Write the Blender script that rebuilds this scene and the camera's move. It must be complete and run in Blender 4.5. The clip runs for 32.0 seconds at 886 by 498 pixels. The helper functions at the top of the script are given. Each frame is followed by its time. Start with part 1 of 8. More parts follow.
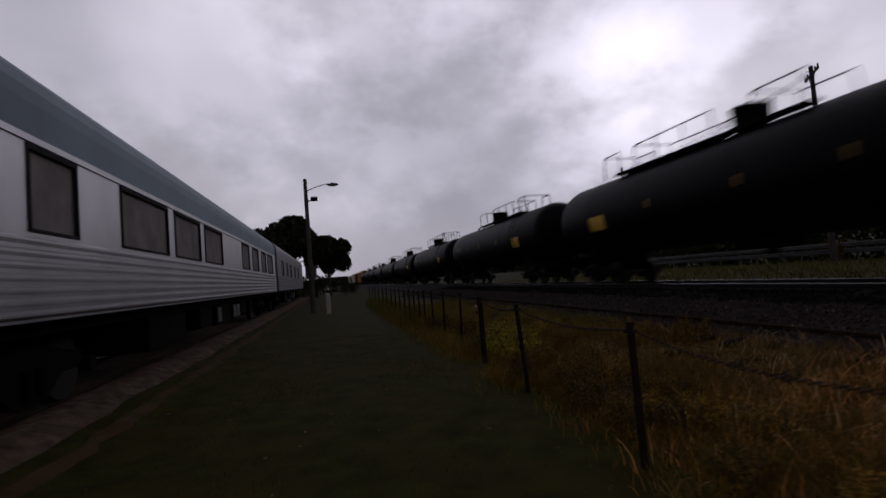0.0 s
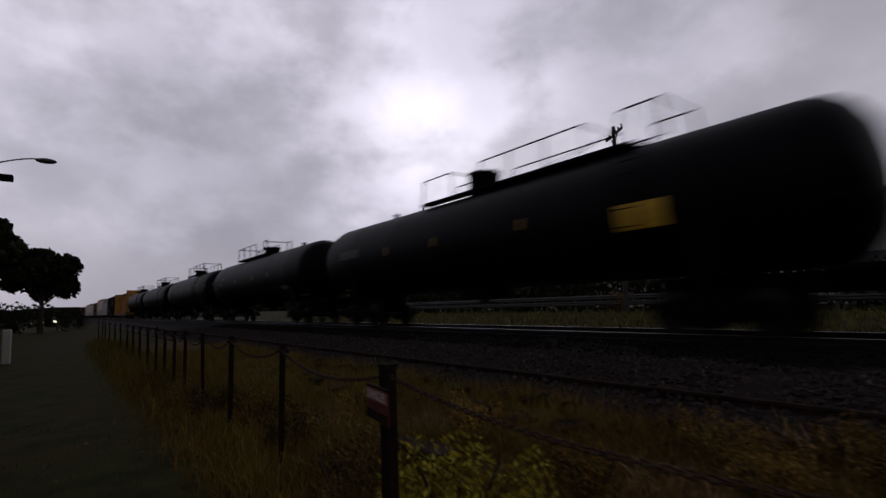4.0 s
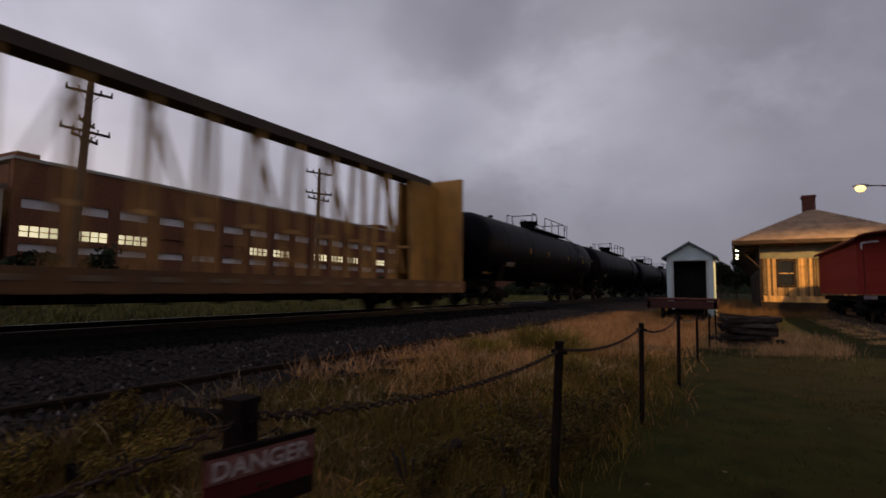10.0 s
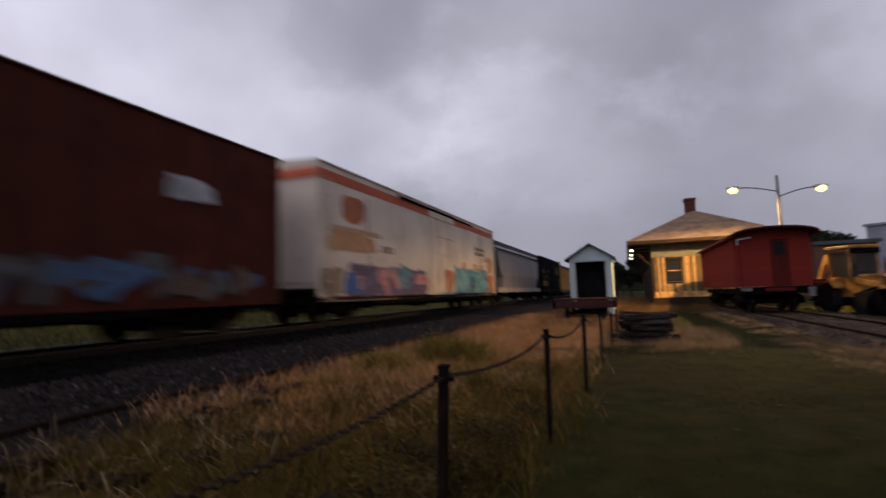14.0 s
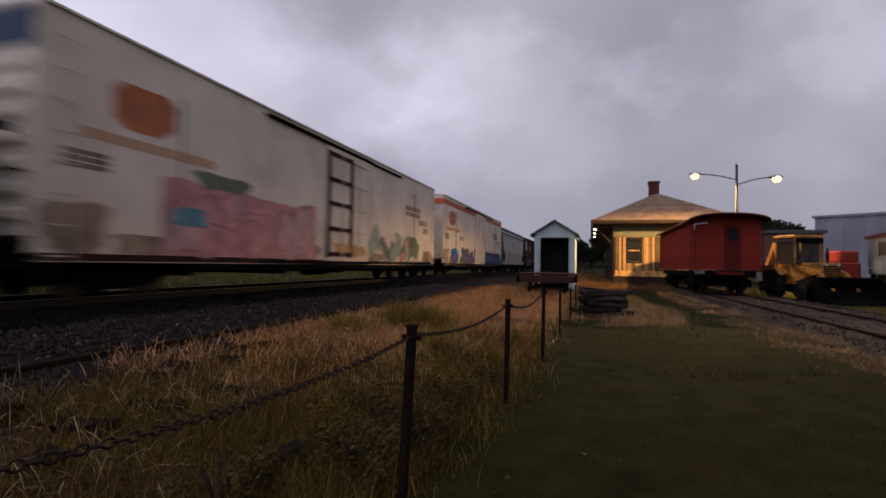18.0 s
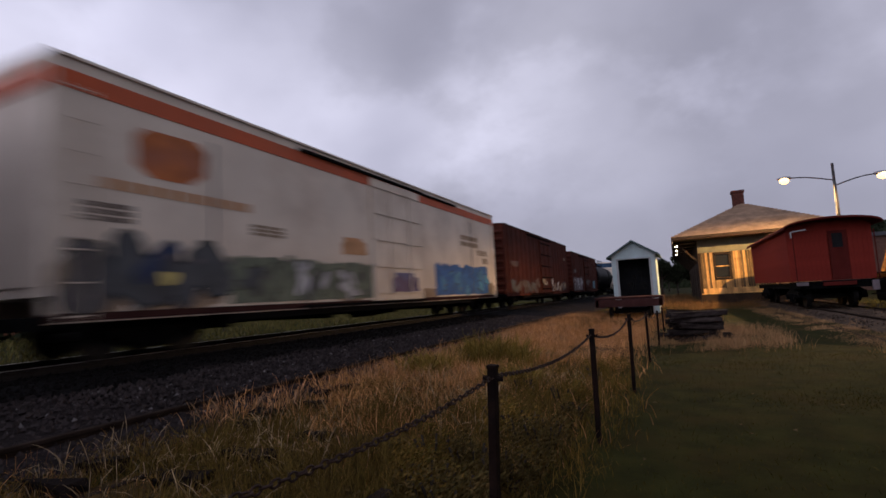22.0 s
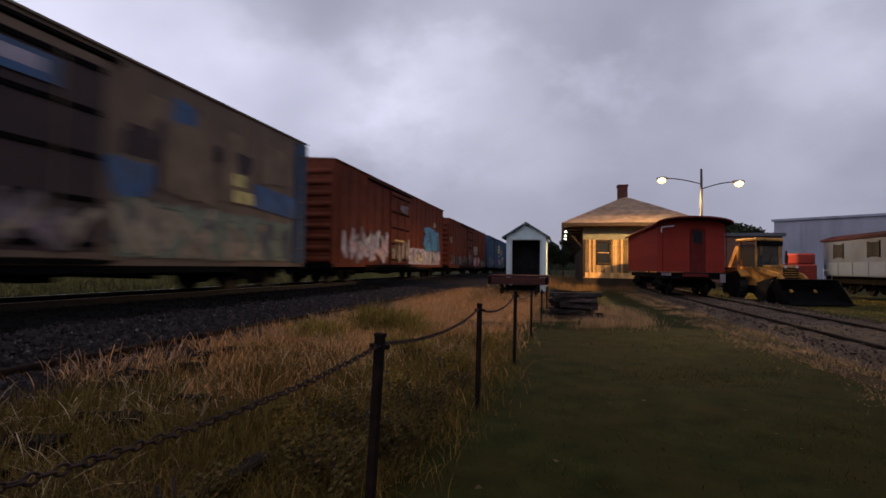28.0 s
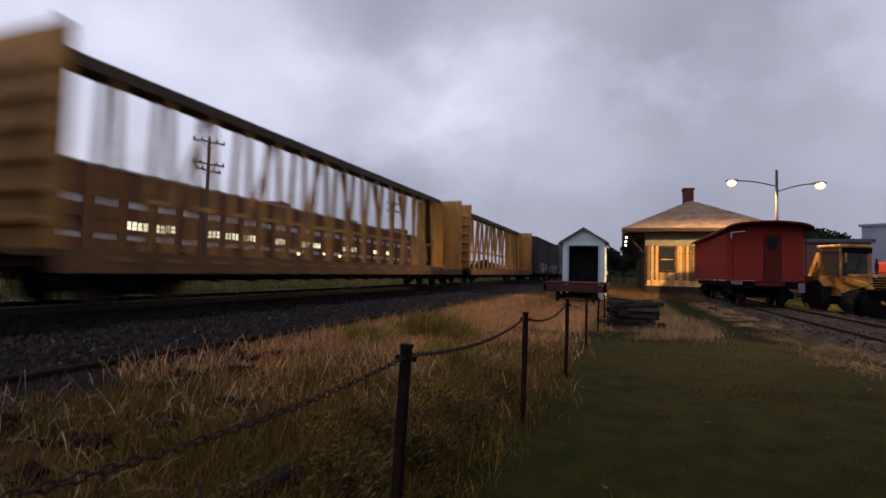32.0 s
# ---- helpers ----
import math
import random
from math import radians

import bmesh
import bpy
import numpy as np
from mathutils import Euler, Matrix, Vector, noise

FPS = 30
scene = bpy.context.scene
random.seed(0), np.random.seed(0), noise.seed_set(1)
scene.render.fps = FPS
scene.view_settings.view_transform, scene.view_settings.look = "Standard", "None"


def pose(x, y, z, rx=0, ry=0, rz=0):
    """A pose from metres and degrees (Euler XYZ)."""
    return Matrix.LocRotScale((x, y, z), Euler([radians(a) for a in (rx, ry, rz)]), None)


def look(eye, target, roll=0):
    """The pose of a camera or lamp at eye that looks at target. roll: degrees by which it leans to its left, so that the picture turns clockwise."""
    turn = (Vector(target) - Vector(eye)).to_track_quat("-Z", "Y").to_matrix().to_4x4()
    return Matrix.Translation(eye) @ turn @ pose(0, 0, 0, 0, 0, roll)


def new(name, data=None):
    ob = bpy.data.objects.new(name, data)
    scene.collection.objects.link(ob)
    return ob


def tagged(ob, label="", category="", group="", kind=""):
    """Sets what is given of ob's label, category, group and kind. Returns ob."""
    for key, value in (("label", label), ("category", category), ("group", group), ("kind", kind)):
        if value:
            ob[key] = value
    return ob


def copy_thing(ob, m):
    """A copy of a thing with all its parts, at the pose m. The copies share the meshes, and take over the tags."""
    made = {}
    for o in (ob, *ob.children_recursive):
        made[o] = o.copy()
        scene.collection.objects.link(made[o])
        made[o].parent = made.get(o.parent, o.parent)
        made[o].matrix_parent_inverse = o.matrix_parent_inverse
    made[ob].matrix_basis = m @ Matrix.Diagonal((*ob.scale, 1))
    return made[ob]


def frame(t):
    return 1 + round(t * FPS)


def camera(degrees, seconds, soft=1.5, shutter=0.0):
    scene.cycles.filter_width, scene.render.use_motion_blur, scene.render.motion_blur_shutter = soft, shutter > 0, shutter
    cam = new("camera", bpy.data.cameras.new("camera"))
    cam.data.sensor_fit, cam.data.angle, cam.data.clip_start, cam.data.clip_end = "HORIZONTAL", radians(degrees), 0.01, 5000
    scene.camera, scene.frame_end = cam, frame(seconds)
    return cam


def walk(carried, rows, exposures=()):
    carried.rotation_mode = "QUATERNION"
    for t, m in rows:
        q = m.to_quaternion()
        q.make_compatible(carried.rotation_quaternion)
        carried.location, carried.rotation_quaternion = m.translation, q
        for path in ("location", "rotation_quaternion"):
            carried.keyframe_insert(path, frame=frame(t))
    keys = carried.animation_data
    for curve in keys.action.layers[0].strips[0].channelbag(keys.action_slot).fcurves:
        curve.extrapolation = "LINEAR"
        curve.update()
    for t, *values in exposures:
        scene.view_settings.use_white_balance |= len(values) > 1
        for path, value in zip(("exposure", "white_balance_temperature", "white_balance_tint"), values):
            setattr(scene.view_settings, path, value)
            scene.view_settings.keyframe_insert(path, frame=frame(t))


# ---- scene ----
cam = camera(83.0, 32.0, shutter=0.7)
PATH = [
    (0, (0.885, 7.995, 1.473), (0.446, 6.047, 1.579), -4.6),
    (0.5, (0.801, 7.207, 1.434), (0.338, 5.262, 1.491), -5.7),
    (0.8, (0.569, 6.664, 1.421), (-0.015, 4.755, 1.555), -1.9),
    (1, (0.54, 6.381, 1.397), (0.041, 4.454, 1.585), 2.0),
    (1.2, (0.489, 6.072, 1.417), (-0.036, 4.145, 1.516), 0.7),
    (1.6, (0.501, 5.524, 1.399), (0.055, 3.575, 1.418), 0.1),
    (2, (0.378, 4.968, 1.378), (-0.418, 3.151, 1.637), -2.1),
    (2.5, (0.3, 4.31, 1.397), (-0.946, 2.757, 1.586), -2.3),
    (4.5, (-0.142, 1.756, 1.381), (-1.346, 0.175, 1.605), -2.0),
    (5, (-0.089, 1.179, 1.443), (-1.438, -0.289, 1.6), -4.2),
    (5.5, (-0.25, 0.524, 1.424), (-1.555, -0.977, 1.629), -3.3),
    (6, (-0.389, -0.316, 1.345), (-1.798, -1.713, 1.591), -4.7),
    (6.5, (-0.537, -1.089, 1.346), (-1.912, -2.486, 1.744), -5.7),
    (7, (-0.543, -0.583, 1.357), (-1.627, -2.248, 1.592), -11.2),
    (7.5, (-0.422, -0.048, 1.361), (-1.498, -1.707, 1.657), -3.3),
    (7.7, (-0.452, -0.221, 1.379), (-1.555, -1.86, 1.685), -2.5),
    (8, (-0.481, -0.427, 1.342), (-1.579, -2.07, 1.652), -1.7),
    (8.1, (-0.425, -0.566, 1.351), (-1.752, -2.009, 1.748), 0.1),
    (8.2, (-0.4, -0.702, 1.361), (-1.954, -1.869, 1.833), 1.9),
    (8.3, (-0.375, -0.838, 1.37), (-2.127, -1.678, 1.844), 1.3),
    (8.4, (-0.35, -0.974, 1.38), (-2.238, -1.455, 1.831), 0.7),
    (8.5, (-0.325, -1.11, 1.389), (-2.284, -1.213, 1.78), 0.5),
    (8.6, (-0.3, -1.246, 1.399), (-2.255, -0.957, 1.705), 0.9),
    (8.7, (-0.275, -1.382, 1.409), (-2.143, -0.71, 1.652), 2.3),
    (8.8, (-0.25, -1.518, 1.418), (-1.965, -0.508, 1.61), 3.8),
    (8.9, (-0.225, -1.654, 1.428), (-1.766, -0.397, 1.637), 2.7),
    (9, (-0.16, -1.78, 1.437), (-1.515, -0.326, 1.663), 1.5),
    (9.5, (-0.354, -1.172, 1.437), (-1.331, 0.559, 1.658), 3.1),
    (10, (-0.317, -0.83, 1.375), (-1.321, 0.892, 1.529), 0.7),
    (10.5, (-0.343, -0.416, 1.41), (-1.108, 1.428, 1.527), 1.6),
    (11, (-0.419, -0.188, 1.403), (-1.057, 1.705, 1.503), 1.4),
    (11.5, (-0.43, -0.077, 1.399), (-1.078, 1.813, 1.479), 1.8),
    (12, (-0.409, -0.09, 1.394), (-1.074, 1.794, 1.474), 0.5),
    (12.5, (-0.416, -0.074, 1.389), (-1.069, 1.815, 1.463), 1.8),
    (13, (-0.4, -0.103, 1.394), (-1.06, 1.785, 1.44), 0.5),
    (13.5, (-0.395, -0.094, 1.384), (-1.003, 1.809, 1.487), 2.2),
    (14, (-0.414, -0.028, 1.381), (-1.102, 1.841, 1.565), -1.9),
    (14.5, (-0.447, -0.047, 1.401), (-1.342, 1.717, 1.697), -3.2),
    (15, (-0.441, -0.059, 1.396), (-1.356, 1.705, 1.621), -0.4),
    (15.5, (-0.415, -0.06, 1.377), (-1.224, 1.76, 1.565), 0.7),
    (17.5, (-0.368, -0.207, 1.374), (-0.976, 1.696, 1.458), 2.9),
    (18, (-0.385, -0.196, 1.366), (-0.953, 1.721, 1.427), 0.9),
    (18.5, (-0.375, -0.196, 1.362), (-0.888, 1.737, 1.377), 0.5),
    (19, (-0.352, -0.214, 1.363), (-0.895, 1.711, 1.387), -0.6),
    (19.5, (-0.367, -0.178, 1.371), (-0.908, 1.747, 1.431), -1.4),
    (20, (-0.382, -0.154, 1.363), (-0.951, 1.757, 1.514), -0.7),
    (20.5, (-0.373, -0.146, 1.393), (-1.033, 1.728, 1.625), -5.8),
    (21, (-0.385, -0.135, 1.377), (-1.097, 1.729, 1.515), -6.4),
    (21.5, (-0.402, -0.126, 1.392), (-1.181, 1.704, 1.61), -4.9),
    (22, (-0.426, -0.101, 1.387), (-1.254, 1.709, 1.583), -3.0),
    (22.5, (-0.426, -0.096, 1.376), (-1.268, 1.717, 1.463), -3.3),
    (23, (-0.423, -0.102, 1.379), (-1.254, 1.715, 1.463), -3.2),
    (23.5, (-0.409, -0.139, 1.387), (-1.267, 1.664, 1.502), -3.9),
    (24, (-0.423, -0.079, 1.381), (-1.206, 1.758, 1.502), -3.2),
    (24.5, (-0.43, -0.098, 1.385), (-1.265, 1.716, 1.489), -2.7),
    (26.5, (-0.387, -0.123, 1.393), (-1.02, 1.773, 1.455), 2.6),
    (27, (-0.347, -0.183, 1.401), (-0.936, 1.727, 1.464), 1.2),
    (27.5, (-0.343, -0.195, 1.401), (-0.847, 1.739, 1.487), 0.5),
    (28, (-0.392, -0.119, 1.39), (-0.854, 1.826, 1.459), 0.9),
    (28.5, (-0.412, -0.11, 1.378), (-0.858, 1.839, 1.423), 2.2),
    (29, (-0.426, -0.04, 1.393), (-0.954, 1.879, 1.593), -1.2),
    (29.5, (-0.424, 0.004, 1.376), (-1.064, 1.893, 1.522), -1.3),
    (30, (-0.397, 0.026, 1.376), (-1.027, 1.922, 1.451), -1.1),
    (30.5, (-0.301, -0.012, 1.383), (-0.944, 1.878, 1.499), 5.9),
    (31, (-0.26, -0.037, 1.398), (-1.012, 1.816, 1.433), 2.3),
    (31.5, (-0.355, 0.052, 1.375), (-1.051, 1.927, 1.404), 4.0),
    (32, (-0.325, 0.093, 1.397), (-1.002, 1.973, 1.484), 1.4),
]
# the lens stops down a little towards the brighter southern sky
EXPOSURES = [(0.0, -0.95, 6750, 11), (8.2, -0.95, 6750, 11), (9.0, -0.85, 6650, 10), (10.0, -0.55, 6600, 10), (13.0, -0.10, 6650, 10), (15.0, -0.12, 6250, 10), (18.0, -0.05, 6450, 12), (20.0, 0.0, 6250, 10), (22.0, 0.0, 6250, 12), (24.0, 0.05, 6100, 10), (28.0, 0.08, 6200, 11), (32.0, 0.12, 6150, 10)]
walk(cam, [(t, look(eye, target, roll)) for t, eye, target, roll in PATH], EXPOSURES)

# ---- light ----
world = bpy.data.worlds.new("dusk_sky")
scene.world = world
world.use_nodes = True
wn, wl = world.node_tree.nodes, world.node_tree.links
wn.clear()


def wnode(kind, **values):
    n = wn.new(kind)
    for key, value in values.items():
        n.inputs[key].default_value = value
    return n


w_out = wn.new("ShaderNodeOutputWorld")
w_bg = wnode("ShaderNodeBackground", Strength=1.0)
w_sky = wn.new("ShaderNodeTexSky")
w_sky.sky_type, w_sky.sun_disc = "NISHITA", False
w_sky.sun_elevation, w_sky.sun_rotation = radians(6), radians(290)
w_dim = wn.new("ShaderNodeVectorMath")
w_dim.operation = "SCALE"
w_dim.inputs["Scale"].default_value = 0.06
w_tc = wn.new("ShaderNodeTexCoord")
w_map = wn.new("ShaderNodeMapping")
w_map.inputs["Scale"].default_value = (1.0, 1.0, 1.5)
w_n1 = wnode("ShaderNodeTexNoise", Scale=1.9, Detail=3.5, Roughness=0.42, Distortion=0.15)
w_r1 = wn.new("ShaderNodeValToRGB")
w_r1.color_ramp.elements[0].position, w_r1.color_ramp.elements[1].position = 0.30, 0.72
w_r1.color_ramp.elements[0].color = (0.345, 0.339, 0.420, 1)
w_r1.color_ramp.elements[1].color = (0.60, 0.587, 0.695, 1)
w_mid = w_r1.color_ramp.elements.new(0.5)
w_mid.color = (0.42, 0.412, 0.505, 1)
w_mix = wn.new("ShaderNodeMix")
w_mix.data_type = "RGBA"
w_mix.inputs["Factor"].default_value = 0.92
wl.new(w_tc.outputs["Generated"], w_map.inputs["Vector"])
wl.new(w_map.outputs["Vector"], w_n1.inputs["Vector"])
wl.new(w_n1.outputs["Fac"], w_r1.inputs["Fac"])
wl.new(w_sky.outputs["Color"], w_dim.inputs[0])
wl.new(w_dim.outputs["Vector"], w_mix.inputs["A"])
wl.new(w_r1.outputs["Color"], w_mix.inputs["B"])
# dusk: the cloud deck is brightest towards the south-west, dimmest in the north-east
w_dot = wn.new("ShaderNodeVectorMath")
w_dot.operation = "DOT_PRODUCT"
w_dot.inputs[1].default_value = (-0.72, -0.68, 0.0)
w_rng = wn.new("ShaderNodeMapRange")
w_rng.interpolation_type = "SMOOTHSTEP"
w_rng.inputs["From Min"].default_value, w_rng.inputs["From Max"].default_value = -0.3, 0.85
w_rng.inputs["To Min"].default_value, w_rng.inputs["To Max"].default_value = 0.86, 2.0
w_mul = wn.new("ShaderNodeVectorMath")
w_mul.operation = "SCALE"
wl.new(w_tc.outputs["Generated"], w_dot.inputs[0])
wl.new(w_dot.outputs["Value"], w_rng.inputs["Value"])
wl.new(w_rng.outputs["Result"], w_mul.inputs["Scale"])
wl.new(w_mix.outputs["Result"], w_mul.inputs[0])
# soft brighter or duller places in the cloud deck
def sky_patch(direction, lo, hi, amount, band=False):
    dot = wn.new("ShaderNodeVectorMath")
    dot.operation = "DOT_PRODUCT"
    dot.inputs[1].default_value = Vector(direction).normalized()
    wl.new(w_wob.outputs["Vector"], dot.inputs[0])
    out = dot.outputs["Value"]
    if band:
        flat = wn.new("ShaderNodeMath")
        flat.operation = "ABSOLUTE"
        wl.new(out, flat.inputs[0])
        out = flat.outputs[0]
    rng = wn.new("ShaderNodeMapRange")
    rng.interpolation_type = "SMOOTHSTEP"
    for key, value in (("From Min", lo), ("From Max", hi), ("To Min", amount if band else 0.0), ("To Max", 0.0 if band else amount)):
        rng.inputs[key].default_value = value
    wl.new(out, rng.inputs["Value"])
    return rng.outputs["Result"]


w_wn = wnode("ShaderNodeTexNoise", Scale=3.2, Detail=5.0, Roughness=0.55)
wl.new(w_map.outputs["Vector"], w_wn.inputs["Vector"])
w_wof = wn.new("ShaderNodeVectorMath")
w_wof.operation = "MULTIPLY_ADD"
w_wof.inputs[1].default_value, w_wof.inputs[2].default_value = (0.3, 0.3, 0.3), (-0.15, -0.15, -0.15)
wl.new(w_wn.outputs["Color"], w_wof.inputs[0])
w_wob = wn.new("ShaderNodeVectorMath")
w_wob.operation = "ADD"
wl.new(w_tc.outputs["Generated"], w_wob.inputs[0])
wl.new(w_wof.outputs["Vector"], w_wob.inputs[1])
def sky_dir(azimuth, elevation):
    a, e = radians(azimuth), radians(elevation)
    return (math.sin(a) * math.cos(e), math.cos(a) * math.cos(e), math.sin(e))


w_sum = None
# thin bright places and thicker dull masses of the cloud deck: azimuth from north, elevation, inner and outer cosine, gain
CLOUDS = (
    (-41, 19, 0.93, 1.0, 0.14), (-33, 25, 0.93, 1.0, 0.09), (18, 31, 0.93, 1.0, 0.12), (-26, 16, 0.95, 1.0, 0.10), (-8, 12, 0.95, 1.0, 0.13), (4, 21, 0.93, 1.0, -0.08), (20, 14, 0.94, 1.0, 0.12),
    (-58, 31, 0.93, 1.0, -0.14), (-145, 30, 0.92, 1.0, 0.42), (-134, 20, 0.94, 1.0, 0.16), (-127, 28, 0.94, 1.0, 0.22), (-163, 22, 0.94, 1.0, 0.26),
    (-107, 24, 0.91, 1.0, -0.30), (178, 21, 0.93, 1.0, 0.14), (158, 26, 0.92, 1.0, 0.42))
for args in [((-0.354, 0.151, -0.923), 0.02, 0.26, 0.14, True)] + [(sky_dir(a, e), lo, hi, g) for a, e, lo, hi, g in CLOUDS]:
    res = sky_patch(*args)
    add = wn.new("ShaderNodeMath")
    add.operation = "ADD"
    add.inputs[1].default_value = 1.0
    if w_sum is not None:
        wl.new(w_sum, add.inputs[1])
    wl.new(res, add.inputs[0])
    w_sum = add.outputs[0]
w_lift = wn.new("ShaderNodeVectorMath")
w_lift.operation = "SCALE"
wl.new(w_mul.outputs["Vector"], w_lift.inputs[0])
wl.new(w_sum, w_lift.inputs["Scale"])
# the far deck hangs duller just over the horizon
w_sep = wn.new("ShaderNodeSeparateXYZ")
wl.new(w_wob.outputs["Vector"], w_sep.inputs[0])
w_low = wn.new("ShaderNodeMapRange")
w_low.interpolation_type = "SMOOTHSTEP"
for key, value in (("From Min", 0.04), ("From Max", 0.24), ("To Min", 0.91), ("To Max", 1.0)):
    w_low.inputs[key].default_value = value
wl.new(w_sep.outputs["Z"], w_low.inputs["Value"])
w_haze = wn.new("ShaderNodeVectorMath")
w_haze.operation = "SCALE"
wl.new(w_lift.outputs["Vector"], w_haze.inputs[0])
wl.new(w_low.outputs["Result"], w_haze.inputs["Scale"])
wl.new(w_haze.outputs["Vector"], w_bg.inputs["Color"])
wl.new(w_bg.outputs["Background"], w_out.inputs["Surface"])

sun_data = bpy.data.lights.new("sun", "SUN")
sun_data.energy, sun_data.angle, sun_data.color = 0.08, radians(30), (1.0, 0.95, 0.9)
sun = new("sun", sun_data)
sun.matrix_basis = look((-60, 20, 40), (0, 0, 0))


def point_lamp(name, place, watts, color, radius=0.12):
    data = bpy.data.lights.new(name, "POINT")
    data.energy, data.color, data.shadow_soft_size = watts, color, radius
    ob = new(name, data)
    ob.location = place
    return ob


def down_lamp(name, place, watts, color, spread=172, blend=0.3, radius=0.1):
    """A street lamp's light: a wide cone pointing straight down."""
    data = bpy.data.lights.new(name, "SPOT")
    data.energy, data.color, data.shadow_soft_size = watts, color, radius
    data.spot_size, data.spot_blend = radians(spread), blend
    ob = new(name, data)
    ob.location = place
    return ob


# ---- materials ----
def mat(name, color, rough=0.7, metal=0.0, var=0.25, scale=3.0, bump=0.0, bump_scale=40.0, dirt=None, dirt_scale=0.8, dirt_amt=0.5, emit=None, emit_strength=0.0, rand=0.0, alt=None, streak=0.0, spec=None):
    m = bpy.data.materials.new(name)
    m.use_nodes = True
    n, l = m.node_tree.nodes, m.node_tree.links
    b = n["Principled BSDF"]
    b.inputs["Roughness"].default_value = rough
    b.inputs["Metallic"].default_value = metal
    b.inputs["Specular IOR Level"].default_value = spec if spec is not None else (0.04 if rough > 0.84 else 0.3)
    tc = n.new("ShaderNodeTexCoord")
    noi = n.new("ShaderNodeTexNoise")
    noi.inputs["Scale"].default_value = scale
    noi.inputs["Detail"].default_value = 6.0
    l.new(tc.outputs["Object"], noi.inputs["Vector"])
    ramp = n.new("ShaderNodeValToRGB")
    c = Vector(color)
    lo, hi = c * (1 - var), c * (1 + var)
    ramp.color_ramp.elements[0].position, ramp.color_ramp.elements[1].position = 0.3, 0.7
    ramp.color_ramp.elements[0].color = (*lo, 1)
    ramp.color_ramp.elements[1].color = (*[min(v, 1) for v in hi], 1)
    l.new(noi.outputs["Fac"], ramp.inputs["Fac"])
    out = ramp.outputs["Color"]
    if dirt is not None:
        n2 = n.new("ShaderNodeTexNoise")
        n2.inputs["Scale"].default_value = dirt_scale
        n2.inputs["Detail"].default_value = 8.0
        n2.inputs["Roughness"].default_value = 0.65
        if streak:
            mp = n.new("ShaderNodeMapping")
            mp.inputs["Scale"].default_value = (1, 1, 1 / streak)
            l.new(tc.outputs["Object"], mp.inputs["Vector"])
            l.new(mp.outputs["Vector"], n2.inputs["Vector"])
        else:
            l.new(tc.outputs["Object"], n2.inputs["Vector"])
        r2 = n.new("ShaderNodeValToRGB")
        r2.color_ramp.elements[0].position, r2.color_ramp.elements[1].position = 0.45, 0.72
        r2.color_ramp.elements[0].color, r2.color_ramp.elements[1].color = (0, 0, 0, 1), (dirt_amt,) * 3 + (1,)
        l.new(n2.outputs["Fac"], r2.inputs["Fac"])
        mx = n.new("ShaderNodeMix")
        mx.data_type = "RGBA"
        l.new(r2.outputs["Color"], mx.inputs["Factor"])
        l.new(out, mx.inputs["A"])
        mx.inputs["B"].default_value = (*dirt, 1)
        out = mx.outputs["Result"]
    if alt:
        isl = n.new("ShaderNodeNewGeometry")
        mul = n.new("ShaderNodeMath")
        mul.operation = "MULTIPLY"
        mul.inputs[1].default_value = 7.31
        fra = n.new("ShaderNodeMath")
        fra.operation = "FRACT"
        l.new(isl.outputs["Random Per Island"], mul.inputs[0])
        l.new(mul.outputs[0], fra.inputs[0])
        ma = n.new("ShaderNodeMix")
        ma.data_type = "RGBA"
        l.new(fra.outputs[0], ma.inputs["Factor"])
        l.new(out, ma.inputs["A"])
        ma.inputs["B"].default_value = (*alt, 1)
        out = ma.outputs["Result"]
    if rand:
        info = n.new("ShaderNodeObjectInfo")
        geo = n.new("ShaderNodeNewGeometry")
        add = n.new("ShaderNodeMath")
        add.operation = "ADD"
        l.new(info.outputs["Random"], add.inputs[0])
        l.new(geo.outputs["Random Per Island"], add.inputs[1])
        hsv = n.new("ShaderNodeHueSaturation")
        mr = n.new("ShaderNodeMapRange")
        mr.inputs["From Max"].default_value = 2.0
        mr.inputs["To Min"].default_value, mr.inputs["To Max"].default_value = 1 - rand, 1 + rand
        l.new(add.outputs[0], mr.inputs["Value"])
        l.new(mr.outputs["Result"], hsv.inputs["Value"])
        l.new(out, hsv.inputs["Color"])
        out = hsv.outputs["Color"]
    l.new(out, b.inputs["Base Color"])
    if bump:
        n3 = n.new("ShaderNodeTexNoise")
        n3.inputs["Scale"].default_value = bump_scale
        n3.inputs["Detail"].default_value = 4.0
        l.new(tc.outputs["Object"], n3.inputs["Vector"])
        bp = n.new("ShaderNodeBump")
        bp.inputs["Strength"].default_value = bump
        bp.inputs["Distance"].default_value = 0.02
        l.new(n3.outputs["Fac"], bp.inputs["Height"])
        l.new(bp.outputs["Normal"], b.inputs["Normal"])
    if emit:
        b.inputs["Emission Color"].default_value = (*emit, 1)
        b.inputs["Emission Strength"].default_value = emit_strength
    return m


